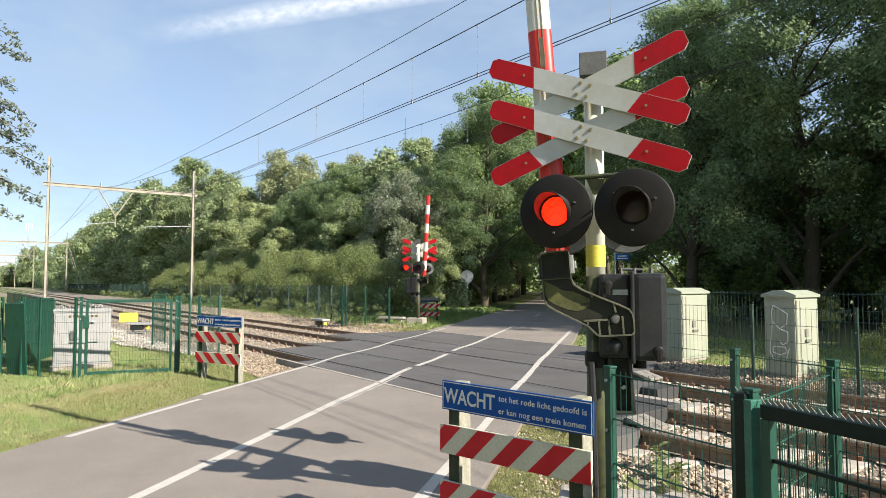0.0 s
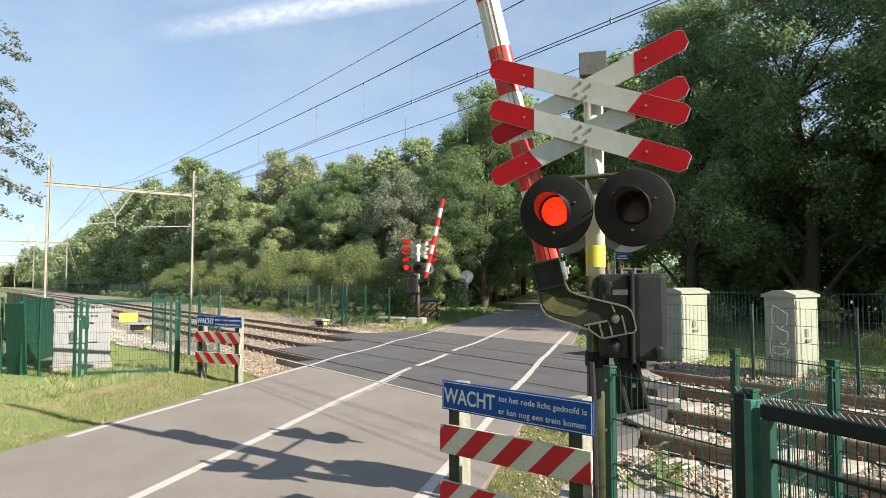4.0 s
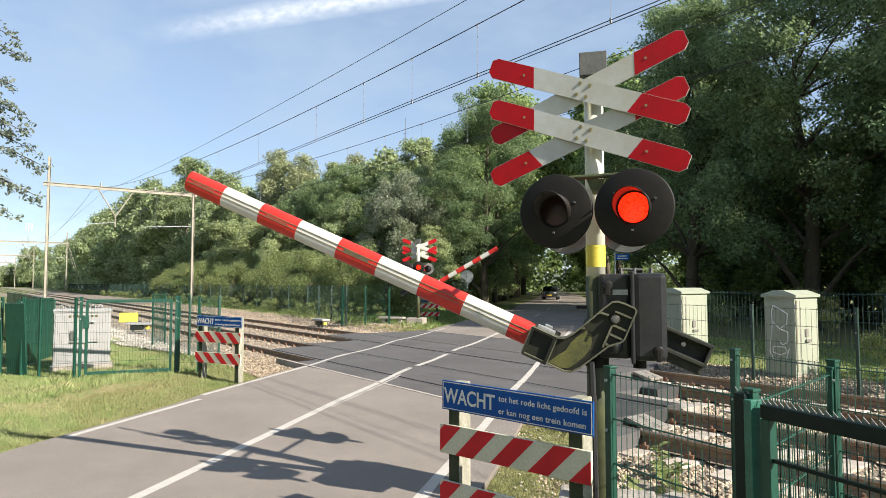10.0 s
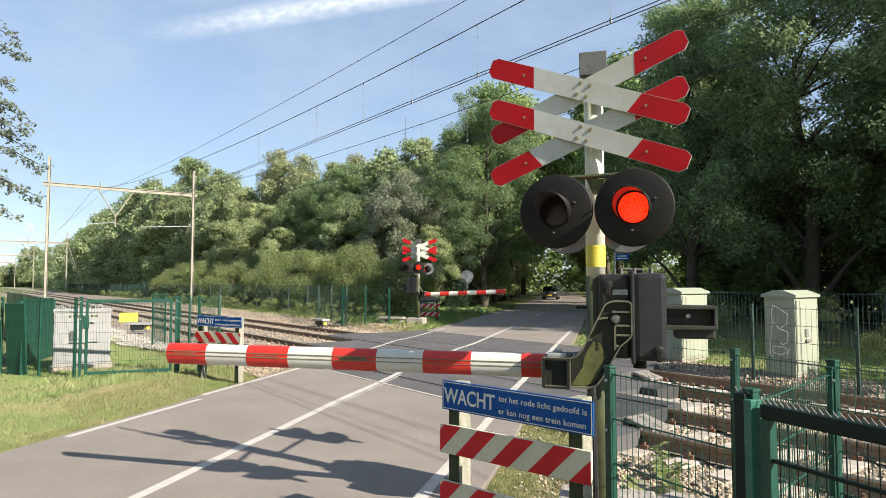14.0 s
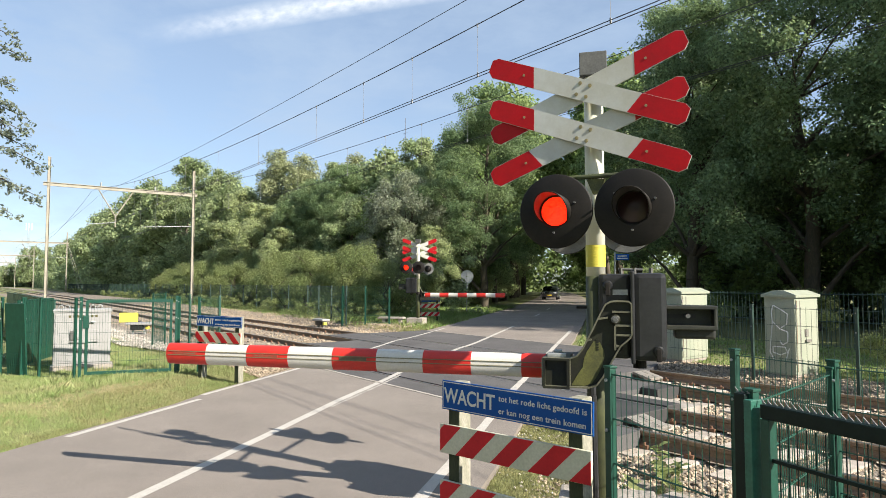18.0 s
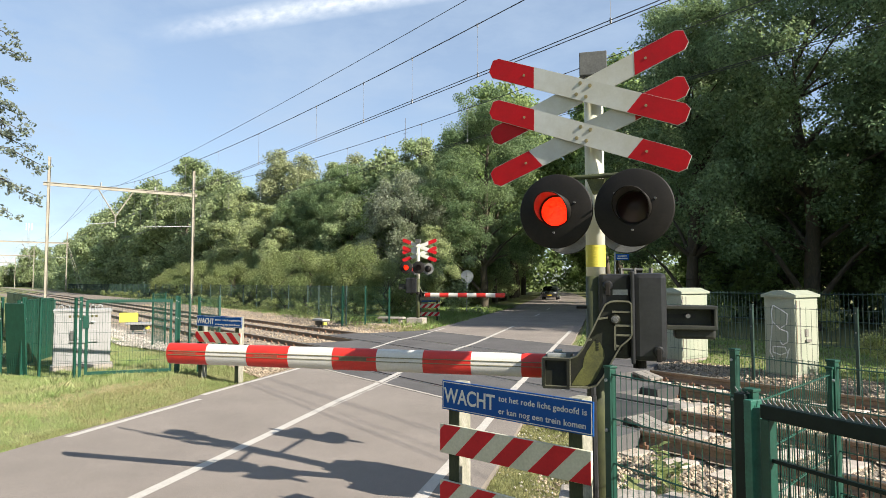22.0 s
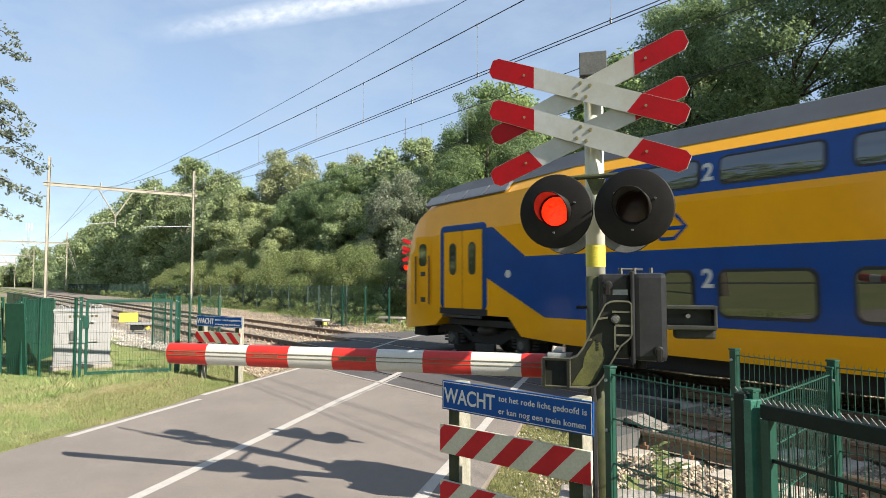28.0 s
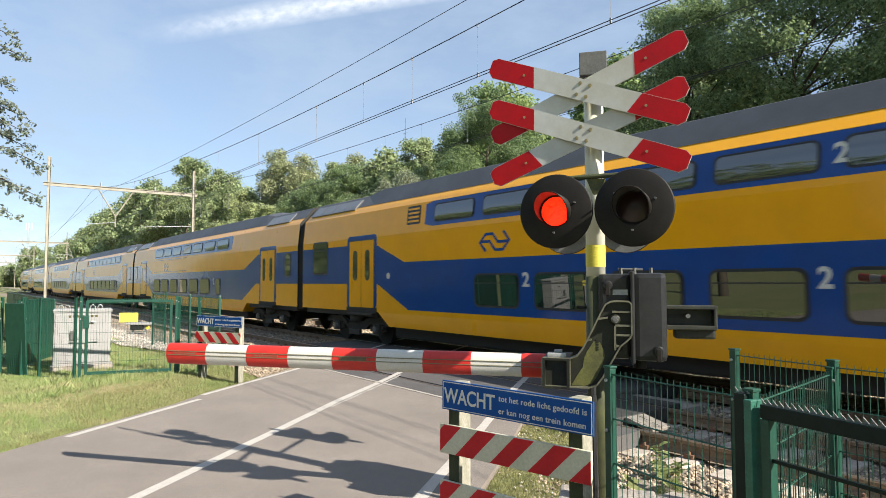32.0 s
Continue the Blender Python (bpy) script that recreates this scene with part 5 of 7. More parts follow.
def ribbon(pts, w, s):
    """A flat mitred band along a bent line on the coach side."""
    bm = bmesh.new()
    rows = []
    for i, (u, z) in enumerate(pts):
        p, q = pts[max(0, i - 1)], pts[min(len(pts) - 1, i + 1)]
        d = Vector((q[0] - p[0], q[1] - p[1])).normalized()
        n = Vector((-d.y, d.x)) * w
        rows.append([bm.verts.new((u + k * n.x, s * -y, z + k * n.y)) for k, y in ((-1, 1.456), (1, 1.456), (1, 1.44), (-1, 1.44))])
    for a, b in zip(rows, rows[1:]):
        for i in range(4):
            j = (i + 1) % 4
            bm.faces.new((a[i], a[j], b[j], b[i]))
    bm.faces.new(rows[0][::-1])
    bm.faces.new(rows[-1])
    bmesh.ops.recalc_face_normals(bm, faces=bm.faces)
    return bm


def livery(c, s, cab, emblem, start, step, last, numerals, slant=0.0, door=2.5, vest=(0.80, 1.36, 2.08, 2.96), narrow=None, band=None, low_u=None, high_u=None, grille=None):
    """Blue bands, doors, windows and numerals on one side of a coach."""
    L = COACH
    e0, e1 = (1.82, 3.00)
    lo0, lo1 = 1.12, 2.42
    if cab:
        pts = [(3.45, 1.98), (5.3, lo0 + 0.02), (L - 7.7, lo0), (L - 6.0, e0), (L - 0.22, e0), (L - 0.22, e1), (L - 5.7, e1), (L - 7.5, lo1), (4.75, lo1), (3.7, 3.12), (3.45, 3.12)]
    else:
        pts = [(0.22, e0), (4.3 + slant, e0), (5.9 + slant, lo0), (L - 5.9, lo0), (L - 4.3, e0), (L - 0.22, e0), (L - 0.22, e1), (L - 4.1, e1), (L - 5.7, lo1), (5.7 + slant, lo1), (4.1 + slant, e1), (0.22, e1)]
    part("blue_band", skin_poly(pts, s, 0.004), M_TBLUE, c, "blue lower band with slanting ends")
    ua, ub = start - 0.85, last + 1.75
    if cab:
        ua = 6.8
    ua = band or ua
    part("blue_band", skin_poly([(ua + 0.35, 3.32), (ub - 0.35, 3.32), (ub, 3.38), (ub, 3.91), (ub - 0.1, 3.97), (ua + 0.3, 3.97), (ua, 3.90), (ua, 3.38)], s, 0.004), M_TBLUE, c, "blue upper window band")
    k = round((ub - ua - 0.5) / 2.02)
    us = [ua + 0.25 + 0.95 + (ub - ua - 0.5) / k * i for i in range(k)]
    for u in us:
        f = part("window", skin(u - 0.81, u + 0.81, 3.41, 3.89, s, 0.010, 0.12), M_TSEAL, c, "dark tinted upper deck window")
        part("pane", bowed_pane(u - 0.765, u + 0.765, 3.445, 3.855, s), M_TGLASSUP, f, smooth=True)
    coach_windows(c, s, [start + step * i for i in range(6 if not cab else 5)], 1.34, 2.02, 1.42)
    coach_windows(c, s, [last], 1.34, 2.02, 0.5)
    if narrow:
        coach_windows(c, s, [narrow], 1.34, 2.02, 0.5)
    if grille:
        g = part("grille", skin(grille, grille + 0.62, 3.42, 3.92, s, 0.008, 0.04), M_TSEAL, c, "small dark ventilation grille")
        for i in range(4):
            part("slat", skin(grille + 0.06, grille + 0.56, 3.48 + 0.11 * i, 3.53 + 0.11 * i, s, 0.016), M_TYELLOW, g)
    if cab:
        coach_windows(c, s, [8.4], 1.34, 2.02, 0.5)
        coach_door(c, s, 1.88, 3.33, 1.24, 3.10)
        f = part("cab_door", skin(0.62, 1.30, 1.25, 3.05, s, 0.010, 0.06), M_TYELLOW, c, "yellow driver's door")
        part("pane", skin(0.78, 1.12, 2.28, 2.86, s, 0.016, 0.12), M_TGLASSUP, f)
        for z in (1.36, 2.02):
            part("foothold", skin(0.86, 1.06, z, z + 0.12, s, 0.016, 0.02), M_TSEAL, f, "small dark foothold")
        for u in (0.66, 1.26):
            part("handrail", rod((u, s * -1.49, 1.3), (u, s * -1.49, 2.55), 0.02, sides=6), M_CLIP, c, "brown handrail")
        coach_door(c, s, L - 5.6, L - 4.2, 1.12, 3.12)
    else:
        coach_door(c, s, door, door + 1.45, 1.12, 3.12)
        f = part("window", skin(*vest, s, 0.012, 0.12), M_TSEAL, c, "dark vestibule window")
        part("pane", skin(vest[0] + 0.05, vest[1] - 0.05, vest[2] + 0.05, vest[3] - 0.05, s, 0.016, 0.10), M_TGLASSUP, f)
        part("window_bar", skin(vest[0] + 0.06, vest[1] - 0.06, vest[3] - 0.30, vest[3] - 0.27, s, 0.019), M_TSEAL, f)
        coach_door(c, s, L - 3.75, L - 2.35, 1.12, 3.12)
    v = L - 2.4 if cab else L - 1.1
    f = part("window", skin(v - 0.28, v + 0.28, 2.08, 2.96, s, 0.012, 0.12), M_TSEAL, c, "dark vestibule window")
    part("pane", skin(v - 0.23, v + 0.23, 2.13, 2.91, s, 0.016, 0.10), M_TGLASSUP, f)
    part("window_bar", skin(v - 0.22, v + 0.22, 2.50, 2.53, s, 0.019), M_TSEAL, f)
    mark = None
    for pts in ([(-0.30, -0.22), (-0.50, -0.02), (-0.30, 0.17), (-0.06, 0.17), (0.12, -0.02), (0.46, -0.02)], [(-0.46, 0.0), (-0.16, 0.0), (0.02, -0.20), (0.28, -0.20), (0.50, 0.0), (0.30, 0.22)]):
        line = part("emblem_line", ribbon([(emblem + a, 2.80 + b) for a, b in pts], 0.034, s), M_TBLUE, mark or c, "blue arrow-like line emblem")
        mark = mark or line
    if "1" in numerals:
        first = numerals[0] == "1"
        a, b = (ua, (ua + ub) / 2) if first else ((ua + ub) / 2, ub)
        for z in (3.20, 2.50):
            part("stripe", skin(a, b, z, z + 0.03, s, 0.006), M_TBLUE, c, "thin blue line")
    back = 0 if s == 1 else 180
    low_u = low_u or (start + step / 2 if not cab else 8.95, last - 0.68)
    high_u = high_u or ((us[0] + us[1]) / 2, (us[-2] + us[-1]) / 2)
    for ch, ul, uh in zip(numerals, low_u, high_u):
        for u, z, size in ((ul - 0.13, 1.78, 0.42), (uh - 0.13, 3.52, 0.40)):
            m = Matrix.Translation((u, s * (-1.462 if z < 3 else -1.428), z)) @ Matrix.Rotation(radians(back), 4, "Z") @ Matrix.Rotation(radians(90 if z < 3 else 84), 4, "X")
            if ch == "1":
                one = prism([(0.09, 0), (0.165, 0), (0.165, 0.30), (0.105, 0.30), (0.0, 0.235), (0.025, 0.185), (0.09, 0.222)], -0.002, 0.002)
                part("numeral", one, M_TEXT, c, "white class numeral", at=m @ Matrix.Rotation(radians(-90), 4, "X"))
            else:
                lettering(ch, size, M_TEXT, c, m, "white class numeral", "numeral", bold=0.012)
    part("round_mark", spin([(0.0, 0.004), (0.09, 0.004), (0.09, 0.0)], 18, "Y"), M_TEXT, c, at=pose(4.9 + slant if not cab else 4.2, s * -1.455, 2.05, 0, 0, back))


def build_coach(front, cab=False, emblem=0.0, pantograph=False, start=9.85, step=1.95, last=19.1, numerals="22", **more):
    L = COACH
    c = root("train_coach", Matrix(), "yellow and blue double-deck train coach" + (" with the rounded driver's cab" if cab else " with first class numerals" if "1" in numerals else " of the passing train"), "train coach", "coaches of the train")
    bm = bmesh.new()
    secs = []
    if cab:
        for x, low, top, wide in ((-0.20, 0.95, 0.30, 0.70), (-0.15, 0.72, 0.44, 0.84), (0.02, 0.64, 0.60, 0.92), (0.30, 0.66, 0.76, 0.965), (0.62, 0.70, 0.86, 0.985), (1.0, 0.74, 0.915, 1.0), (1.5, 0.80, 0.94, 1.0), (1.9, 1.10, 0.942, 1.0), (4.2, 1.10, 0.963, 1.0), (4.6, 0.70, 0.975, 1.0), (5.9, 0.62, 1.0, 1.0)):
            secs.append(coach_section(bm, x, low, top, wide))
    else:
        for x, low in ((0.22, 1.0), (5.35, 1.0), (5.9, 0.62)):
            secs.append(coach_section(bm, x, low))
    for x, low in ((L - 5.9, 0.62), (L - 5.35, 1.0), (L - 0.22, 1.0)):
        secs.append(coach_section(bm, x, low))
    for a, b in zip(secs, secs[1:]):
        bridge(bm, a, b)
    bm.faces.new(secs[0][::-1])
    bm.faces.new(secs[-1])
    bmesh.ops.recalc_face_normals(bm, faces=bm.faces)
    part("body", bm, M_TYELLOW, c, "yellow coach body")
    for x in ((0.205, L - 0.22) if not cab else (L - 0.22,)):
        bm = bmesh.new()
        ra, rb = coach_section(bm, x, 0.98, 1.004, 1.004), coach_section(bm, x + 0.015, 0.98, 1.004, 1.004)
        bridge(bm, ra, rb)
        bm.faces.new(ra[::-1])
        bm.faces.new(rb)
        bmesh.ops.recalc_face_normals(bm, faces=bm.faces)
        part("end_plate", bm, M_TDARK, c, "black end plate of the coach")
    # grey roof skin
    bm = bmesh.new()
    rows = []
    xs = [(0.62, 0.885), (1.0, 0.93), (2.0, 0.955), (4.3, 0.975), (5.9, 1.004)] if cab else [(0.22, 1.0), (3.75, 1.0), (4.6, 1.03)]
    for x, top in xs + [(L - 4.6, 1.03 if not cab else 1.004), (L - 3.9, 1.0), (L - 0.22, 1.0)]:
        row = []
        for a, z in [(1.165, 4.205), (1.15, 4.22), (0.82, 4.58), (0.4, 4.70), (0, 4.73), (-0.4, 4.70), (-0.82, 4.58), (-1.15, 4.22), (-1.165, 4.205)]:
            lift = top if abs(a) < 1.1 or top < 1 else 1.0
            row.append(bm.verts.new((x, a * 1.004, 0.62 + (z - 0.62) * lift + 0.008)))
        rows.append(row)
    for a, b in zip(rows, rows[1:]):
        for i in range(8):
            bm.faces.new((a[i], a[i + 1], b[i + 1], b[i]))
    bmesh.ops.recalc_face_normals(bm, faces=bm.faces)
    part("roof", bm, M_TROOF, c, "dusty grey roof")
    # equipment panels along the roof edge at the ends of the coach
    for u0, u1 in ((0.45 if not cab else 0.95, 3.6 if not cab else 4.1), (L - 3.75, L - 1.45)):
        for s in (-1, 1):
            hat = bmesh.new()
            for i in range(4):
                a, b = u0 + (u1 - u0) * i / 4 + 0.02, u0 + (u1 - u0) * (i + 1) / 4 - 0.02
                if cab and u0 < 3:
                    lift = 0.02 * i
                    quad = ((a, s * 1.37, 3.82 + lift), (b, s * 1.37, 3.84 + lift), (b, s * 1.16, 4.08 + lift), (a, s * 1.16, 4.06 + lift))
                else:
                    quad = ((a, s * 1.235, 4.13), (b, s * 1.235, 4.13), (b, s * 0.93, 4.465), (a, s * 0.93, 4.465))
                hat.faces.new([hat.verts.new(p) for p in quad])
            r = bmesh.ops.extrude_face_region(hat, geom=hat.faces[:])
            bmesh.ops.translate(hat, vec=(0, s * 0.03, 0.03), verts=[v for v in r["geom"] if isinstance(v, bmesh.types.BMVert)])
            bmesh.ops.recalc_face_normals(hat, faces=hat.faces)
            part("roof_panel", hat, M_TPANEL, c, "pale grey equipment panel along the roof edge")
    for u in (2.6, L - 2.6):
        if not (cab and u < 3):
            bogie(c, u + (0.9 if u < 5 else -0.9))
    if cab:
        bogie(c, 3.1)
    part("underframe", box(5.9 if not cab else 5.6, L - 5.9, -1.2, 1.2, 0.32, 0.64, 0.05), M_TDARK, c)
    for x0, x1 in ((0.004, 0.22), (L - 0.22, L - 0.004)) if not cab else ((L - 0.22, L - 0.004),):
        bm = bmesh.new()
        folds = [coach_section(bm, x0 + (x1 - x0) * i / 6, 0.92, 0.972 if i % 2 else 0.985, 0.955 if i % 2 else 0.975) for i in range(7)]
        for p, q in zip(folds, folds[1:]):
            bridge(bm, p, q)
        bm.faces.new(folds[0][::-1])
        bm.faces.new(folds[-1])
        bmesh.ops.recalc_face_normals(bm, faces=bm.faces)
        part("gangway", bm, M_TDARK, c, "black folded bellows between the coaches")
    part("sole_bar", box(0.4 if not cab else 1.95, 5.2, -1.37, 1.37, 0.84, 0.99, 0.02), M_TDARK, c)
    part("sole_bar", box(L - 5.2, L - 0.4, -1.37, 1.37, 0.84, 0.99, 0.02), M_TDARK, c)
    if cab:
        part("windscreen", cab_screen(), M_TGLASS, c, "dark sloping windscreen")
        part("buffer_beam", box(-0.12, 0.5, -1.0, 1.0, 0.42, 0.95, 0.06), M_TDARK, c)
        part("coupler", box(-0.5, 0.1, -0.2, 0.2, 0.75, 1.1, 0.04), M_TDARK, c)
        for s in (-1, 1):
            part("headlight", spin([(0.0, 0.02), (0.10, 0.015), (0.12, 0.0)], 16, "Y"), M_LAMP, c, at=pose(-0.02, s * 0.75, 1.25, 0, 0, -90))
    if pantograph:
        pan = part("pantograph", box(1.6, 3.2, -0.55, 0.55, 4.76, 4.84, 0.02), M_TDARK, c, "raised pantograph on the roof")
        arms = bmesh.new()
        for y in (-0.35, 0.35):
            add_rod(arms, (3.0, y, 4.84), (1.7, y * 0.6, 5.22), 0.035, 0.03, 8)
            add_rod(arms, (1.7, y * 0.6, 5.22), (3.5, y * 0.9, 5.64), 0.03, 0.025, 8)
        add_rod(arms, (1.7, -0.25, 5.22), (1.7, 0.25, 5.22), 0.03, 0.03, 8)
        part("arm", arms, M_TDARK, pan, "jointed dark arms")
        for x in (3.33, 3.67):
            bm = bmesh.new()
            horn = [(x, -1.0, 5.48), (x, -0.90, 5.63), (x, -0.70, 5.70), (x, 0.70, 5.70), (x, 0.90, 5.63), (x, 1.0, 5.48)]
            for p, q in zip(horn, horn[1:]):
                add_rod(bm, p, q, 0.032, 0.032, 6)
            part("collector_strip", bm, M_STEEL, pan, "pale metal collector strip with bent horns")
    for s in (1, -1):
        livery(c, s, cab, emblem, start, step, last, numerals, **more)
    MOVING.append(("coach", c, front))
    return c


def cab_screen():
    bm = bmesh.new()
    a = [bm.verts.new(p) for p in ((-0.08, -1.0, 2.45), (-0.08, 1.0, 2.45), (0.72, 1.0, 4.08), (0.72, -1.0, 4.08))]
    b = [bm.verts.new(p) for p in ((0.2, -1.0, 2.45), (0.2, 1.0, 2.45), (1.0, 1.0, 4.08), (1.0, -1.0, 4.08))]
    bm.faces.new(a)
    bm.faces.new(b[::-1])
    for i in range(4):
        bm.faces.new((a[(i + 1) % 4], a[i], b[i], b[(i + 1) % 4]))
    bmesh.ops.recalc_face_normals(bm, faces=bm.faces)
    return bm


# ---- trees ----
def leaf_mat(name, base, second, rough=0.68, trans=0.55):
    return mat(name, base, rough, second=second, amount=0.9, scale=0.35, rand=0.45, trans=trans, spec=0.15)


# oak and willow leaves are lightened, distant haze put into their colour
M_LEAF_OAK = leaf_mat("oak_leaf", (0.30, 0.37, 0.19), (0.355, 0.40, 0.21))
M_LEAF_BIRCH = leaf_mat("birch_leaf", (0.335, 0.37, 0.205), (0.385, 0.40, 0.23))
M_LEAF_WILLOW = leaf_mat("willow_leaf", (0.33, 0.35, 0.26), (0.26, 0.30, 0.18))
M_LEAF_DARK = leaf_mat("deep_wood_leaf", (0.175, 0.255, 0.13), (0.24, 0.305, 0.14))
# greyed leaf colour, standing in for backlight and haze on the twigs
M_LEAF_HANG = leaf_mat("hanging_leaf", (0.20, 0.235, 0.19), (0.25, 0.28, 0.21), 0.5, 0.5)
M_LEAF_FAR = leaf_mat("avenue_leaf", (0.24, 0.33, 0.13), (0.29, 0.35, 0.14))
M_LEAF_LIGHT = leaf_mat("light_green_leaf", (0.36, 0.42, 0.21), (0.41, 0.445, 0.235))
M_LEAF_BUSH = leaf_mat("bush_leaf", (0.23, 0.29, 0.12), (0.29, 0.305, 0.13))


def leaf_cloud(rng, centres, radii, per, size, flat=0.75):
    """Leaves as small quads that fill clumps, most of them facing outwards and up."""
    cs, rs = np.asarray(centres, np.float32), np.asarray(radii, np.float32)
    k = len(cs) * per
    c, r = np.repeat(cs, per, 0), np.repeat(rs, per)
    d = rng.normal(size=(k, 3))
    d /= np.linalg.norm(d, axis=1)[:, None]
    reach = rng.random(k) ** 0.42 * np.where(rng.random(k) < 0.06, 1.25, 1.0)
    p = c + d * (r * reach)[:, None] * np.array([1, 1, flat])
    nrm = d * 0.75 + np.array([0, 0, 0.45]) + rng.normal(size=(k, 3)) * 0.55
    nrm /= np.linalg.norm(nrm, axis=1)[:, None] + 1e-6
    a = np.cross(nrm, rng.normal(size=(k, 3)))
    a /= np.linalg.norm(a, axis=1)[:, None] + 1e-6
    b = np.cross(nrm, a)
    s = (size * rng.uniform(0.6, 1.3, k))[:, None]
    v = np.stack([p - a * s, p + b * s * 0.6, p + a * s, p - b * s * 0.6], 1)
    f = np.arange(4 * k).reshape(k, 4)
    return v.reshape(-1, 3), f


def make_tree(name, height, spread, low, clumps, per, leaf, material, seed, label, trunk_r=0.22, clump_r=1.0, lean=0.0):
    """A tapered trunk with limbs, and a crown of leafy clumps with gaps."""
    rng = np.random.default_rng(seed)
    t = root(name, Matrix(), label, "tree", "trees")
    bm = bmesh.new()
    pts = [Vector((0, 0, -0.3))]
    segs = 7
    for i in range(1, segs + 1):
        z = height * 0.86 * i / segs
        pts.append(Vector((lean * z + rng.normal() * 0.12 * i / 2, rng.normal() * 0.12 * i / 2, z)))
    for i in range(segs):
        add_rod(bm, pts[i], pts[i + 1], trunk_r * (1 - 0.88 * i / segs), trunk_r * (1 - 0.88 * (i + 1) / segs), 8, False)
    cs, rs = [], []
    lobes = max(7, clumps // 8)
    for i in range(lobes):
        h = (i + rng.random()) / lobes
        lr = spread * rng.uniform(0.26, 0.44)
        z = low + lr * 0.6 + (height - low - lr * 1.4) * h
        env = math.sin(math.pi * min(1, 0.20 + 0.76 * h)) ** 0.6
        a = i * 2.4 + rng.uniform(-0.5, 0.5)
        rad = spread * env * rng.uniform(0.35, 0.78)
        rad *= 0.45 if h > 0.84 else 1.0
        c = Vector((lean * z + rad * math.cos(a), rad * math.sin(a), z))
        hz = max(low * 0.6, z - rad * 0.7)
        j = min(segs - 1, max(0, int(hz / (height * 0.86) * segs)))
        base = pts[j].lerp(pts[j + 1], 0.5)
        mid = base.lerp(c, 0.55) + Vector((0, 0, 0.25))
        r0 = trunk_r * (1 - 0.88 * j / segs) * 0.45
        add_rod(bm, base, mid, r0, r0 * 0.5, 5, False)
        add_rod(bm, mid, c, r0 * 0.5, r0 * 0.12, 5, False)
        for k in range(9):
            d = rng.normal(size=3) + np.array([math.cos(a) * 0.5, math.sin(a) * 0.5, 0.35])
            d /= np.linalg.norm(d)
            g = lr * rng.uniform(0.55, 1.0)
            q = Vector((c.x + d[0] * g, c.y + d[1] * g, c.z + d[2] * g * 0.9))
            cs.append(q)
            rs.append(clump_r * rng.uniform(0.42, 0.80))
            if k % 3 == 0:
                add_rod(bm, c, q, r0 * 0.12, r0 * 0.05, 3, False)
    part("trunk", bm, M_BARK, t, "grey-brown trunk with limbs", True)
    v, f = leaf_cloud(rng, cs, rs, per, leaf)
    crown = new("crown", array_mesh("crown", v, f, material))
    crown.parent = t
    crown["label"] = "leafy crown with gaps"
    return t


def put_tree(proto, x, y, turn, size, label=""):
    c = copy_thing(proto, pose(x, y, ground_z(x, y), 0, 0, turn) @ Matrix.Scale(size, 4))
    if label:
        c["label"] = label
    return c


def grass_field(name, count, place, h, material, label, seed, width=0.006):
    rng = np.random.default_rng(seed)
    p = place(rng, count)
    k = len(p)
    tuft = p[::9]
    pull = rng.integers(0, len(tuft), k)
    near = rng.random(k) < 0.55
    p[near, :2] = tuft[pull[near], :2] + rng.normal(size=(int(near.sum()), 2)) * 0.035
    p[near, 2] = tuft[pull[near], 2]
    a = rng.uniform(0, 2 * math.pi, k)
    hh = rng.uniform(h[0], h[1], k)
    tall = rng.random(len(tuft)) ** 2
    hh[near] = h[0] + (h[1] * 1.5 - h[0]) * tall[pull[near]] * rng.uniform(0.6, 1.0, int(near.sum()))
    d = np.stack([np.cos(a), np.sin(a), np.zeros(k)], 1)
    ln = np.stack([rng.normal(size=k) * 0.22, rng.normal(size=k) * 0.22, np.ones(k)], 1) * hh[:, None]
    w = (width * rng.uniform(0.7, 1.5, k))[:, None]
    v = np.stack([p - d * w, p + d * w, p + ln * 0.55 + d * w * 0.8, p + ln * 1.0 + np.stack([ln[:, 0], ln[:, 1], -0.1 * hh], 1) * 0.4], 1)
    f = np.arange(4 * k).reshape(k, 4)
    return tagged(new(name, array_mesh(name, v.reshape(-1, 3), f, material)), label, "grass", kind="stuff")


M_GRASS = mat("grass_blade", (0.215, 0.315, 0.095), 0.6, second=(0.43, 0.37, 0.21), amount=0.8, scale=1.1, rand=0.25, trans=0.25, spec=0.3)
M_DRYGRASS = mat("dry_grass_blade", (0.32, 0.285, 0.14), 0.7, second=(0.12, 0.17, 0.04), amount=0.75, scale=0.9, rand=0.35, trans=0.2, spec=0.3)
M_STRAW = mat("trampled_straw", (0.42, 0.34, 0.20), 0.8, second=(0.28, 0.24, 0.11), amount=0.7, scale=2.5, rand=0.35, spec=0.2)
M_GRASS_WOOD = mat("woodside_grass_blade", (0.155, 0.26, 0.065), 0.6, second=(0.27, 0.27, 0.11), amount=0.7, scale=0.7, rand=0.35, trans=0.25, spec=0.3)


# ---- the place ----
build_ground()
build_road()
build_tracks()
build_ballast_stones()

NEAR_BASE = (-3.301, 3.967)
FAR_BASE = (-23.4, 16.2)
near_signal, near_arm = build_signal(pose(*NEAR_BASE, 0, 0, 0, ROAD_TURN), "on the near side")
far_signal, far_arm = build_signal(pose(*FAR_BASE, 0.13, 0, 0, ROAD_TURN + 180), "across the tracks", 12.0, sticker=False)

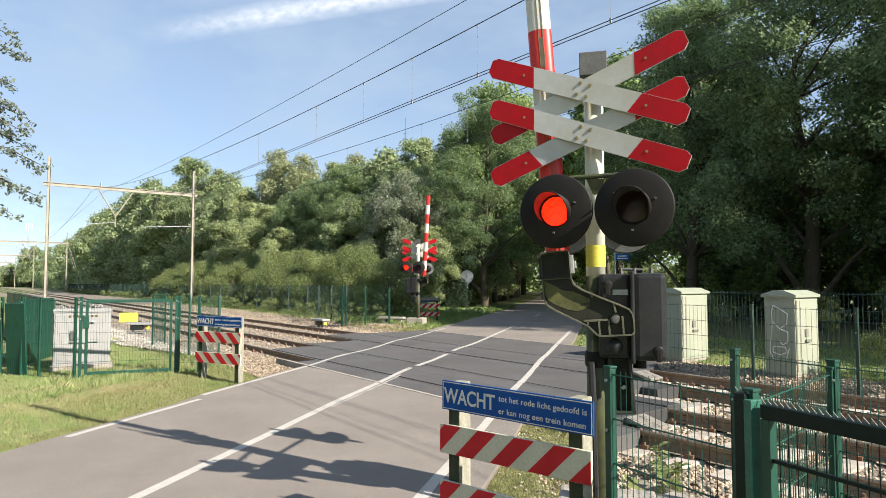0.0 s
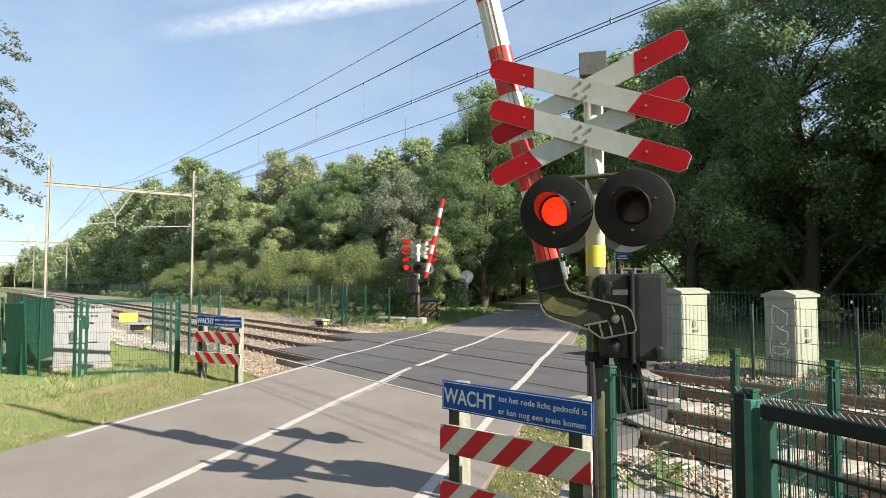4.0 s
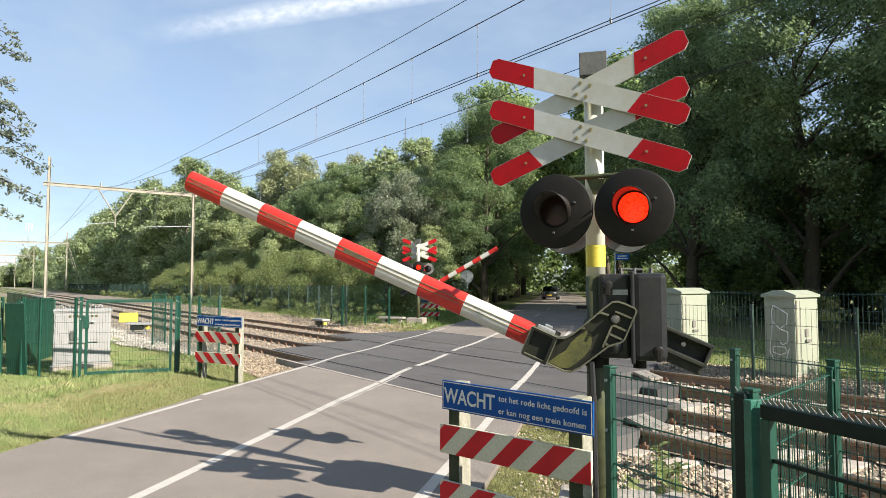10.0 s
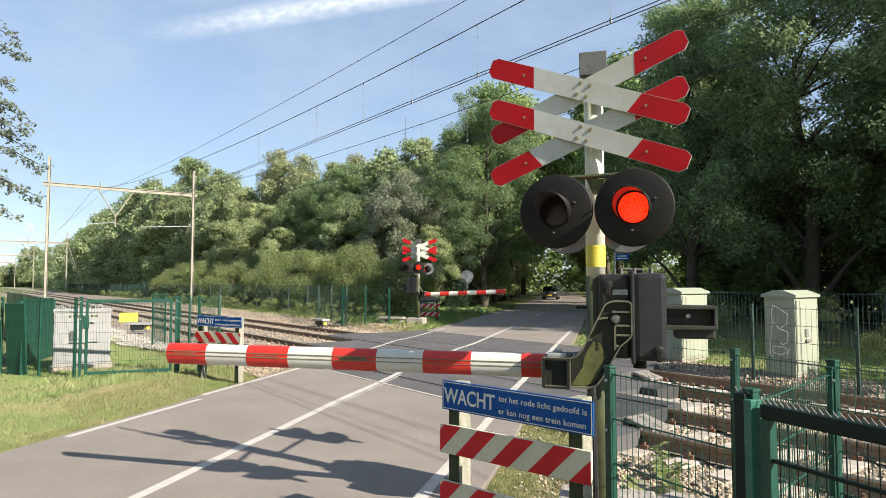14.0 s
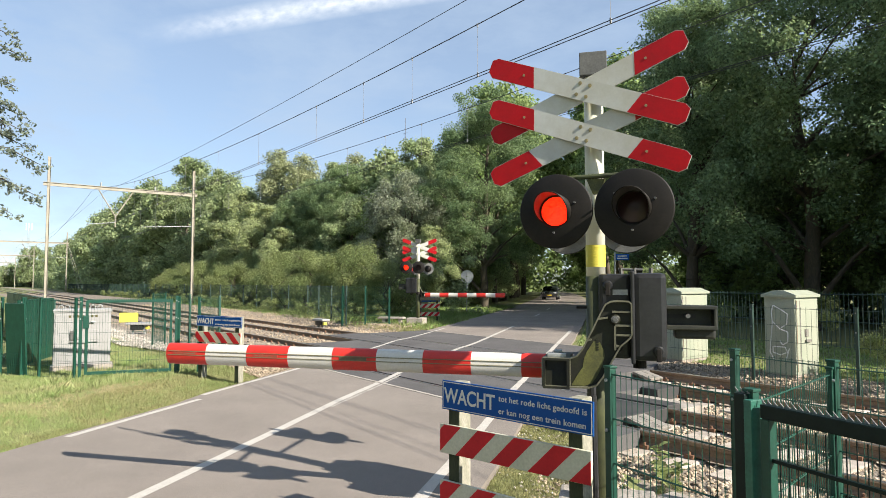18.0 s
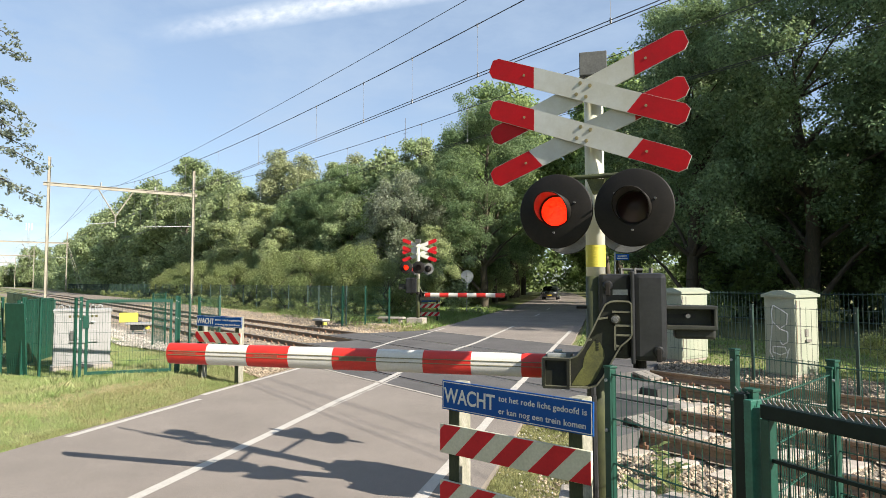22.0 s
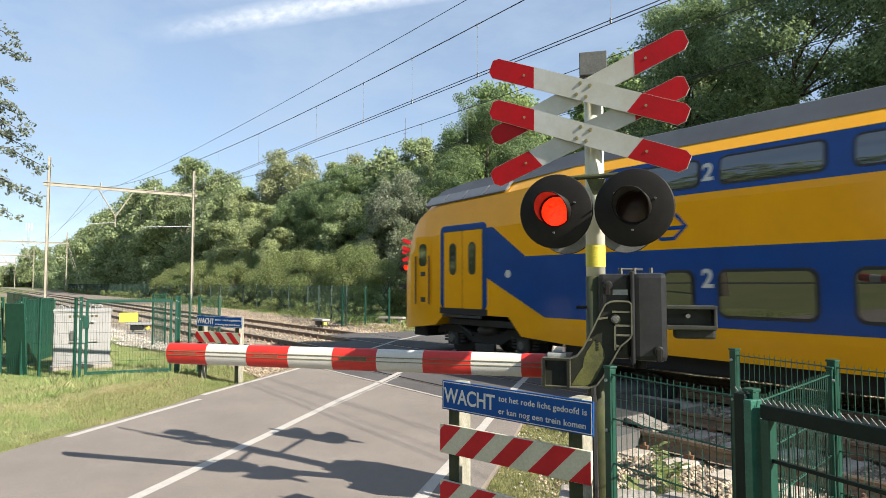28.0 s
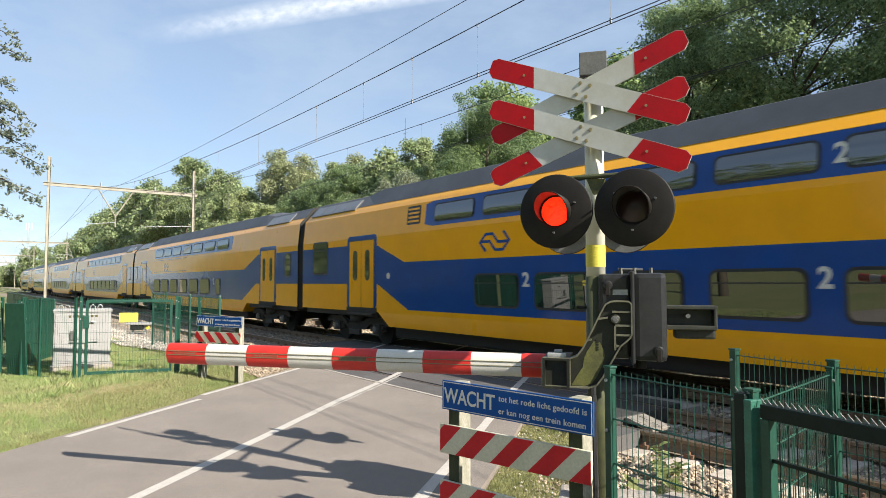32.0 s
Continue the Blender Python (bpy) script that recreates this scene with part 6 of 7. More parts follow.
warning_board(pose(-3.80, 2.85, -0.02, 0, 0, 12.5), "beside the barrier post", 1.212)
warning_board(pose(-13.15, 3.75, 0.05, 0, 0, 26.0), "in the dry grass", 1.2, True)
warning_board(pose(-25.63, 17.73, 0.0, 0, 0, 50.0), "beyond the tracks", 1.05, False, False)

fence("mesh_fence", [(-2.87, 3.60), (-1.80, 3.45)], 0.02, 1.22, "green welded mesh fence beside the barrier", pitch=0.05, every=1.1, w=0.028, group="fences")
fence("mesh_fence", [(-2.97, 5.42), (-2.10, 5.22), (-0.4, 5.05)], 0.0, 1.22, "green welded mesh fence in front of the ballast", pitch=0.05, every=1.7, w=0.03, group="fences")
fence("mesh_fence", [(-1.86, 3.56), (-2.10, 5.16)], 0.0, 1.17, "green mesh fence closing the side of the walkway", pitch=0.05, every=2.2, w=0.02, group="fences")
fence("mesh_fence", [(-9.55, 12.95), (-6.6, 12.75), (-4.62, 12.5), (0.4, 12.4)], -0.25, 1.36, "thin dark green mesh fence before the cabinets", M_FENCEFAR, pitch=0.1, rails=6, every=3, w=0.025, group="fences", wire=0.003)
fence("palisade_fence", [(-15.2, 20.0), (-1, 20.1), (9, 20.2)], -0.05, 1.52, "dark green bar fence in front of the wood", M_FENCEFAR, pitch=0.12, rails=3, wire=0.012, every=2.6, w=0.035, group="fences", spikes=0.06)
fence("mesh_fence", [(-25.6, 13.6), (-24.6, 14.2), (-23.9, 15.0)], -0.2, 1.66, "green mesh fence beside the far barrier", pitch=0.1, rails=7, wire=0.004, every=1.2, w=0.035, group="fences")
fence("mesh_fence", [(-150, 17.2), (-95, 17.0), (-60, 16.7), (-33.5, 15.6), (-25.6, 13.8)], -0.2, 1.66, "long green mesh fence along the far side of the tracks", M_FENCEFAR, pitch=0.11, rails=9, wire=0.005, every=3.0, w=0.035, group="fences")
fence("mesh_fence", [(-14.45, 1.80), (-15.03, 1.26), (-15.44, 1.02)], 0.0, 1.5, "green mesh fence beside the grey cabinet", pitch=0.05, rails=8, wire=0.0019, every=1.0, w=0.022, group="fences")
fence("mesh_fence", [(-13.88, 3.60), (-13.66, 3.94), (-14.9, 4.75), (-17.2, 4.72), (-20.2, 4.5), (-22.1, 5.3)], 0.0, 1.5, "green mesh fence around the trackside plot", pitch=0.06, rails=8, wire=0.0019, every=2.2, w=0.023, group="fences")

fence("mesh_fence", [(-15.86, 0.66), (-15.42, 0.98)], 0.0, 1.5, "short green mesh fence before the slatted screen", pitch=0.05, rails=8, wire=0.0019, every=1.0, w=0.02, group="fences")

# slatted green screen beside the tracks
scr = root("slatted_screen", Matrix(), "solid green slatted fence screen beside the tracks", "fence", "fences")
slat_me = None
sa, sb = Vector((-19.35, 1.93, 0)), Vector((-36.33, 1.68, 0))
for i in range(66):
    p = sa.lerp(sb, i / 66)
    turn = math.degrees(math.atan2(sb.y - sa.y, sb.x - sa.x))
    if slat_me is None:
        o = part("slat", box(0, 0.255, -0.015, 0.015, -0.1, 1.42, 0.004), M_GREEN, scr, at=pose(p.x, p.y, 0, 0, 0, turn))
        slat_me = o
    else:
        again(slat_me, scr, pose(p.x, p.y, random.uniform(-0.01, 0.01), 0, 0, turn + random.uniform(-2, 2)))
for i in range(10):
    again(slat_me, scr, pose(-16.75 - 0.245 * i, 0.98 + 0.091 * i, 0.05, 0, 0, 159.6 + (3 if i % 2 else -3)))
for i, (x, y) in enumerate(((-15.76, 0.78), (-15.56, 0.93))):
    again(slat_me, scr, pose(x, y, 0.02, 4, 0, 37))

# gate in the left fence
gate = root("mesh_gate", Matrix(), "green mesh gate with a spiked top rail and a yellow notice", "gate")
ga, gb = Vector((-14.36, 1.96, 0)), Vector((-13.93, 3.48, 0))
gu = (gb - ga).normalized()
gturn = math.degrees(math.atan2(gu.y, gu.x))
gl = (gb - ga).length
gm = pose(ga.x, ga.y, 0, 0, 0, gturn)
for nm, bx in (("stile", (0, 0.05, -0.025, 0.025, 0.04, 1.5)), ("stile", (gl - 0.05, gl, -0.025, 0.025, 0.04, 1.5)), ("top_rail", (0.05, gl - 0.05, -0.02, 0.02, 1.455, 1.5)), ("bottom_rail", (0.05, gl - 0.05, -0.025, 0.025, 0.04, 0.10))):
    part(nm, box(*bx, 0.004), M_GREEN, gate, at=gm)
teeth = bmesh.new()
for i in range(int(gl / 0.04)):
    add_prism(teeth, [(0.02 + 0.04 * i, 1.5), (0.06 + 0.04 * i, 1.5), (0.03 + 0.04 * i, 1.54)], -0.002, 0.002)
tagged(part("spikes", teeth, M_GREEN, gate, at=gm), kind="stuff")
mesh_panel("mesh_panel", (ga.x + gu.x * 0.05, ga.y + gu.y * 0.05), (gb.x - gu.x * 0.05, gb.y - gu.y * 0.05), 0.1, 1.44, gate, M_GREEN, 0.05, 8, 0.0019, 0.0)
part("lock_box", box(-0.04, 0.06, -0.05, 0.05, 0.95, 1.2, 0.01), M_GREEN, gate, at=gm)
part("notice", box(0.60, 0.94, -0.04, -0.032, 1.06, 1.25, 0.004), M_YELLOW, gate, "plain yellow notice plate", at=gm)
fence_post(ga - gu * 0.08, -0.2, 1.56, gate, M_GREEN, 0.028, 0.028, gturn)
fence_post(gb + gu * 0.08, -0.2, 1.56, gate, M_GREEN, 0.028, 0.028, gturn)

# dark gate with a toothed rail beside the walkway
wg = root("walkway_gate", pose(-1.72, 3.42, 0, 0, 0, -12.5), "dark green steel gate with a toothed top rail", "gate")
# dark post and light channel: shaded and sunlit sides painted as two greens
part("post", box(-0.15, -0.08, -0.05, 0.05, -0.2, 1.25, 0.006), M_DGREEN, wg, "dark square gate post")
part("channel", box(-0.078, -0.03, -0.06, 0.03, 0.45, 1.225, 0.005), M_CHANNEL, wg, "green lock channel, coloured lighter as if sunlit")
part("top_rail", box(0.0, 2.2, -0.03, 0.03, 1.135, 1.21, 0.006), M_DGREEN, wg)
part("stile", box(0.0, 0.05, -0.03, 0.03, 0.0, 1.133, 0.004), M_GREEN, wg)
part("stile", box(2.15, 2.2, -0.03, 0.03, 0.0, 1.133, 0.004), M_GREEN, wg)
part("middle_rail", box(0.051, 2.149, -0.012, 0.012, 0.915, 0.935, 0.003), M_DGREEN, wg)
part("bottom_rail", box(0.051, 2.149, -0.025, 0.025, 0.05, 0.10, 0.003), M_DGREEN, wg)
tooth = bmesh.new()
add_prism(tooth, [(0.004, 0), (0.022, 0), (-0.006, 0.028)], -0.002, 0.002)
tooth_ob = part("tooth", tooth, M_REARGREY, wg, "worn steel tooth", at=pose(-0.01, 0, 1.211))
for i in range(1, 60):
    again(tooth_ob, wg, pose(-0.01 + 0.036 * i, 0, 1.211))
for i in range(3):
    again(tooth_ob, wg, pose(-0.16 + 0.036 * i, -0.02, 1.252))
bars = bmesh.new()
add_rod(bars, (0, 0, 0.1), (0, 0, 1.12), 0.0035, sides=5)
bar_ob = part("bar", bars, M_DGREEN, wg, at=pose(0.09, 0, 0))
for i in range(1, 41):
    again(bar_ob, wg, pose(0.09 + 0.05 * i, 0, 0))

cabinet(pose(-6.25, 13.65, -0.05), "pale cream-green cabinet with chalk scrawl on its side", 0.6, 1.0, 1.75, M_CABCREAM, True)
cabinet(pose(-9.05, 14.185, -0.05), "pale cream-green equipment cabinet by the crossing", 0.6, 1.12, 1.78, M_CABCREAM)
cabinet(pose(-15.95, 2.13, 0.0, 0, 0, -8), "light grey equipment cabinet behind a green fence", 0.40, 1.08, 1.36, M_CABGREY, flat=True)


def axle_counter(m, label):
    t = root("track_box", m, label, "track box", "track boxes")
    part("leg", box(-0.25, -0.18, -0.05, 0.05, -0.3, 0.25, 0.01), M_STEEL, t)
    part("leg", box(0.18, 0.25, -0.05, 0.05, -0.3, 0.25, 0.01), M_STEEL, t)
    part("lid", box(-0.45, 0.45, -0.2, 0.2, 0.25, 0.34, 0.03), M_CABGREY, t, "pale plastic lid")
    part("housing", box(-0.28, 0.18, -0.14, 0.14, 0.06, 0.25, 0.02), M_BOX, t)
    part("connector", box(0.26, 0.38, -0.09, 0.09, 0.08, 0.2, 0.02), M_YELLOW, t, "yellow connector")
    return t


axle_counter(pose(-26.3, 12.9, -0.1, 0, 0, 5), "grey track box with a yellow connector by the rails")
axle_counter(pose(-26.9, 5.5, -0.02, 0, 0, 60), "grey track box in the ballast behind the fence")
for x, y in ((-5.36, 7.52), (-8.08, 11.35)):
    rp = root("deck_ramp", pose(x, y, -0.03, 0, 13, 0), "pale worn ramp plate at the end of the crossing deck", "ramp plate", "ramp plates")
    part("plate", box(-0.22, 0.22, -0.21, 0.21, -0.05, 0.0, 0.01), M_PLATEGREY, rp, "grubby grey moulded plate")
    for y0 in (-0.175, 0.02):
        part("inset", box(-0.18, 0.0, y0, y0 + 0.155, 0.001, 0.006), M_RAMP, rp, "dark sunken panel")
        part("inset", box(0.04, 0.18, y0, y0 + 0.155, 0.001, 0.006), M_RAMP, rp, "dark sunken panel")
tagged(part("cable_trough", box(-3.6, 0.8, 4.55, 4.85, -0.3, -0.06, 0.01), M_STEEL), "grey ribbed walkway grating beside the fence", "grating")

slab = root("concrete_bench", pose(-24.25, 15.35, 0.0, 0, 0, 36), "grey concrete slab on two blocks beside the far barrier", "concrete slab")
part("top", box(-0.6, 0.6, -0.2, 0.2, 0.26, 0.34, 0.015), M_CONC, slab)
for x in (-0.4, 0.35):
    part("block", box(x, x + 0.14, -0.15, 0.15, -0.25, 0.26, 0.01), M_CONC, slab)

tagged(part("cable_pipe", rod((-5.4, 8.9, -0.17), (3.5, 8.95, -0.17), 0.035, sides=10), M_BOX, smooth=True), "grey cable pipe lying beside the rail", "cable pipe", "cable pipes")
tagged(part("concrete_block", box(-3.6, -3.25, 5.1, 5.4, -0.3, -0.1, 0.02), M_CONC), "worn concrete block in the gravel", "concrete block", "concrete blocks")



# broad-leaved weeds growing through the ballast by the near rail
def leafy_weed(m, height, leaves, seed):
    rng = random.Random(seed)
    w = root("leafy_weed", m, "fresh green broad-leaved weed growing through the ballast", "weed", "weeds in the ballast")
    part("stem", rod((0, 0, -0.03), (0.02, 0.01, height), 0.005, sides=5), M_LEAF_BUSH, w)
    bm = bmesh.new()
    ring = [(0.0, 0.0, 0.0), (0.03, 0.035, 0.012), (0.08, 0.04, 0.016), (0.13, 0.0, -0.012), (0.08, -0.04, 0.016), (0.03, -0.035, 0.012)]
    vs = [bm.verts.new(p) for p in ring]
    mid = bm.verts.new((0.065, 0.0, 0.0))
    for i in range(6):
        bm.faces.new((vs[i], vs[(i + 1) % 6], mid))
    leaf = mesh_of("leaf", bm, M_LEAF_BUSH)
    for i in range(leaves):
        o = new("leaf", leaf)
        o.parent = w
        k = rng.uniform(0.7, 1.25)
        o.matrix_basis = pose(0.01, 0.0, height * (0.25 + 0.75 * i / leaves), 0, rng.uniform(-35, 20), 137.5 * i + rng.uniform(-20, 20)) @ Matrix.Scale(k, 4)
    return w


for x, y, h, n, k in ((-3.92, 5.70, 0.24, 13, 1), (-4.10, 5.95, 0.20, 11, 2), (-4.30, 6.22, 0.28, 14, 3), (-4.02, 6.15, 0.15, 9, 4)):
    leafy_weed(pose(x, y, -0.22, 0, 0, 70 * k), h, n, k)

# signs on posts
rs = root("round_sign", pose(-31.12, 25.2, 0.0, 0, 0, ROAD_TURN), "back of a round road sign on a thin post", "road sign")
part("post", rod((0, 0, -0.3), (0.06, 0, 2.5), 0.04), M_STEEL, rs)
part("disc", spin([(0.0, 0.0), (0.41, 0.0), (0.41, 0.006), (0.0, 0.008)], 28, "Y"), M_STEEL, rs, "grey back of the sign", at=pose(0.05, -0.035, 2.24))
part("stiffener", box(0.02, 0.08, -0.06, -0.045, 1.9, 2.58), M_STEEL, rs)
ns = root("street_name_sign", pose(-15.75, 20.6, 0, 0, 0, 30), "blue street name plate on a grey post", "street sign")
part("post", rod((-0.28, 0, -0.2), (-0.28, 0, 3.05), 0.03), M_STEEL, ns)
part("plate", box(-0.25, 0.25, -0.015, 0.015, 2.74, 2.98, 0.004), M_BLUE, ns)
for k, (z, w) in enumerate(((2.90, 0.34), (2.81, 0.40))):
    part("text_bar", box(-w / 2, w / 2, -0.018, -0.0145, z - 0.02, z + 0.02), M_TEXT, ns)

for px in (-55, -136, -205, -282, -370):
    build_portal(px, "weathered steel portal carrying the overhead wires")
build_wires()
mast = root("radio_mast", pose(-62, 41, 0), "thin dark mast with short cross pieces above the trees", "mast")
part("pole", rod((0, 0, 0), (0, 0, 19), 0.10, 0.05, 6), M_BARK, mast)
part("aerial", rod((0, 0, 19), (0, 0, 21.2), 0.03, sides=5), M_BARK, mast)
for z in (17.0, 18.2, 19.4):
    part("cross_piece", rod((-0.4, 0, z), (0.4, 0, z), 0.025, sides=5), M_BARK, mast)

for dx in (3.0, 4.2):
    tagged(part("guy_wire", rod((-136, 15.3, 9.0), (-136 + dx * 1.1, 15.6 + dx * 0.5, 0), 0.035, sides=5), M_MAST), "steel stay bracing the portal mast", "stay", "portal stays")
tel = root("telecom_mast", pose(-600, 40.5, 0), "slim lattice telecom mast with white antennas above the trees", "mast")
for a in range(3):
    q = (1.3 * math.cos(a * 2.1), 1.3 * math.sin(a * 2.1))
    part("leg", rod((*q, 0), (q[0] * 0.5, q[1] * 0.5, 45), 0.14, 0.10, 5), M_STEEL, tel)
    part("antenna", box(-0.35, 0.35, -0.35, 0.35, 43.5, 48.8, 0.05), M_TEXT, tel, "white panel antenna", at=pose(2.1 * math.cos(a * 2.1 + 1), 2.1 * math.sin(a * 2.1 + 1), 0))
for k in range(11):
    part("brace", box(-1.0 + 0.04 * k, 1.0 - 0.04 * k, -0.8 + 0.03 * k, 0.8 - 0.03 * k, 4 * k + 1.0, 4 * k + 1.15), M_STEEL, tel)


# ---- parked car ----
def build_car(m):
    c = root("car", m, "dark parked hatchback facing the crossing", "car")
    prof = [(-2.0, 0.35), (-2.05, 0.75), (-1.9, 0.95), (-1.75, 1.30), (-1.2, 1.47), (0.1, 1.47), (0.85, 1.05), (1.85, 0.88), (2.08, 0.65), (2.05, 0.30)]
    bm = bmesh.new()
    rings = []
    for yy, sc in ((-0.88, 0.90), (-0.80, 1.0), (0.80, 1.0), (0.88, 0.90)):
        rings.append([bm.verts.new((x, yy * (1 - 0.16 * max(0, z - 0.95) / 0.5), 0.3 + (z - 0.3) * sc)) for x, z in prof])
    for a, b in zip(rings, rings[1:]):
        bridge(bm, a, b)
    bm.faces.new(rings[0])
    bm.faces.new(rings[-1][::-1])
    bmesh.ops.recalc_face_normals(bm, faces=bm.faces)
    part("body", bm, M_CARBODY, c, "dark glossy body")
    bm = bmesh.new()
    vs = [bm.verts.new(p) for p in ((0.16, -0.66, 1.45), (0.16, 0.66, 1.45), (0.86, 0.76, 1.07), (0.86, -0.76, 1.07))]
    bm.faces.new(vs)
    bmesh.ops.translate(bm, vec=(0.02, 0, 0.02), verts=bm.verts)
    r = bmesh.ops.extrude_face_region(bm, geom=bm.faces[:])
    bmesh.ops.translate(bm, vec=(-0.04, 0, -0.04), verts=[v for v in r["geom"] if isinstance(v, bmesh.types.BMVert)])
    part("windscreen", bm, M_TGLASS, c, "dark windscreen")
    for s in (-1, 1):
        part("side_window", prism([(-1.5, 1.0), (0.6, 1.0), (0.05, 1.38), (-1.15, 1.38)], s * 0.80 - 0.02, s * 0.80 + 0.02), M_TGLASS, c)
        part("headlight", box(1.86, 2.02, s * 0.62 - 0.16, s * 0.62 + 0.16, 0.66, 0.80, 0.03), M_LAMP, c, "clear headlight")
        part("mirror", box(0.55, 0.72, s * 0.98 - 0.09, s * 0.98 + 0.09, 1.02, 1.16, 0.03), M_CARBODY, c)
        for x in (-1.3, 1.3):
            w = part("wheel", rod((x, s * 0.68, 0.31), (x, s * 0.89, 0.31), 0.31, sides=18), M_TYRE, c)
            part("rim", rod((x, s * 0.885, 0.31), (x, s * 0.90, 0.31), 0.20, sides=14), M_STEEL, w)
    part("grille", box(2.03, 2.07, -0.5, 0.5, 0.42, 0.6, 0.01), M_TSEAL, c)
    part("number_plate", box(2.06, 2.09, -0.26, 0.26, 0.45, 0.56), M_PLATE, c, "yellow number plate")
    return c


build_car(pose(*road_xy(-5.0, 73), 0.0, 0, 0, ROAD_TURN - 90))

FRONTS = (0.0, 27.9, 56.1, 83.65, 112.25, 140.15, 168.35, 196.4)
COACH = 27.9
build_coach(0, cab=True, emblem=8.05, numerals="22")
for i, (start, step, last, emblem, numerals) in enumerate(((6.97, 1.99, 18.9, 8.9, "21"), (7.2, 2.13, 19.2, 9.3, "12"), (10.95, 1.985, 22.2, 11.55, "22"), (6.95, 1.95, 18.8, 9.05, "12"), (10.45, 1.97, 21.7, 10.4, "22"), (7.1, 2.0, 19.0, 9.0, "22")), 1):
    COACH = FRONTS[i + 1] - FRONTS[i]
    more = {3: dict(slant=1.45, door=4.2, vest=(1.5, 2.8, 2.18, 2.95), narrow=9.53, band=8.15, low_u=(10.01, 19.95), grille=7.3),
            5: dict(slant=1.0, door=3.65, vest=(1.05, 2.15, 2.12, 3.22), band=7.65, low_u=(11.44, 17.36), high_u=(17.6, 19.55), grille=6.8)}.get(i, {})
    build_coach(FRONTS[i], emblem=emblem, pantograph=(i == 2), start=start, step=step, last=last, numerals=numerals, **more)

# ---- trees, woods, grass ----
oak_a = make_tree("oak_tree", 11.0, 4.2, 0.9, 144, 300, 0.10, M_LEAF_OAK, 11, "dense green oak tree at the edge of the wood", 0.26, 1.15)
oak_b = make_tree("oak_tree", 12.5, 4.0, 1.0, 144, 300, 0.10, M_LEAF_OAK, 12, "tall green deciduous tree at the edge of the wood", 0.26, 1.15)
oak_far = make_tree("oak_tree", 12.0, 4.6, 0.6, 170, 90, 0.18, M_LEAF_OAK, 18, "distant green tree beside the railway", 0.26, 1.5)
birch = make_tree("birch_tree", 12.0, 2.6, 1.6, 135, 140, 0.09, M_LEAF_BIRCH, 13, "slender yellowish birch tree among darker trees", 0.16, 1.1)
willow = make_tree("willow_tree", 10.0, 4.0, 0.6, 128, 220, 0.08, M_LEAF_WILLOW, 14, "silvery green willow tree behind the crossing", 0.25, 1.15)
deep_a = make_tree("oak_tree", 17.0, 5.6, 2.0, 264, 380, 0.072, M_LEAF_DARK, 15, "tall shaded oak tree of the dark wood", 0.34, 1.35)
deep_b = make_tree("oak_tree", 18.5, 5.4, 2.4, 264, 380, 0.072, M_LEAF_DARK, 16, "tall shaded oak tree of the dark wood", 0.36, 1.35)
deep_far = make_tree("oak_tree", 18.0, 5.6, 1.0, 210, 100, 0.20, M_LEAF_FAR, 19, "shaded tree deep in the wood", 0.34, 1.8)
avenue = make_tree("avenue_tree", 18.0, 5.0, 4.5, 190, 100, 0.18, M_LEAF_FAR, 20, "tall tree of the avenue with a bare lower trunk", 0.30, 1.6)
bush = make_tree("bush", 2.6, 1.6, 0.1, 60, 330, 0.028, M_LEAF_BUSH, 17, "leafy green bush beside the fence", 0.05, 0.6)
poplar = make_tree("poplar_tree", 11.0, 3.4, 0.5, 120, 240, 0.092, M_LEAF_LIGHT, 23, "fresh light green tree beside the railway fence", 0.2, 1.15)
PROTOS = {"q": poplar, "o": oak_a, "p": oak_b, "f": oak_far, "b": birch, "w": willow, "d": deep_a, "e": deep_b, "g": deep_far, "u": bush, "v": avenue}
rt = random.Random(5)


def plant(rows):
    for x, y, kind, s in rows:
        put_tree(PROTOS[kind], x, y, rt.uniform(0, 360), s * rt.uniform(0.97, 1.03))


# far line along the tracks
plant([(-330, 6, "f", 1.3), (-335, 24, "f", 1.5), (-292, 29, "f", 1.4), (-250, 29, "f", 1.4), (-212, 28, "f", 1.5), (-190, 27, "f", 1.5), (-169.5, 27, "f", 1.65), (-150, 27, "f", 1.5), (-133, 26, "f", 1.65), (-119.7, 27, "f", 1.65), (-108, 26, "f", 1.5)])
# trees beyond the crossing
plant([(-96.7, 26, "p", 1.62), (-86, 27, "o", 1.55), (-79, 27, "f", 1.2), (-72.9, 26, "q", 1.2), (-69.5, 29, "b", 1.42), (-66.5, 30, "b", 1.34), (-74, 29, "b", 1.25), (-64, 30, "f", 1.05), (-56.1, 26, "o", 1.0), (-54.8, 28, "p", 1.06), (-57.5, 31.5, "b", 1.3), (-50, 32, "f", 1.24),
       (-38.3, 25.2, "w", 0.98), (-45, 25, "o", 0.8), (-44, 31, "p", 1.13), (-46, 36, "g", 0.88), (-50.5, 27, "d", 0.75), (-60, 23.5, "q", 0.9), (-66, 24, "q", 1.0), (-54, 22.2, "q", 0.62), (-55, 26, "d", 0.68), (-35.2, 30.2, "e", 0.88), (-41, 28, "o", 1.0)])
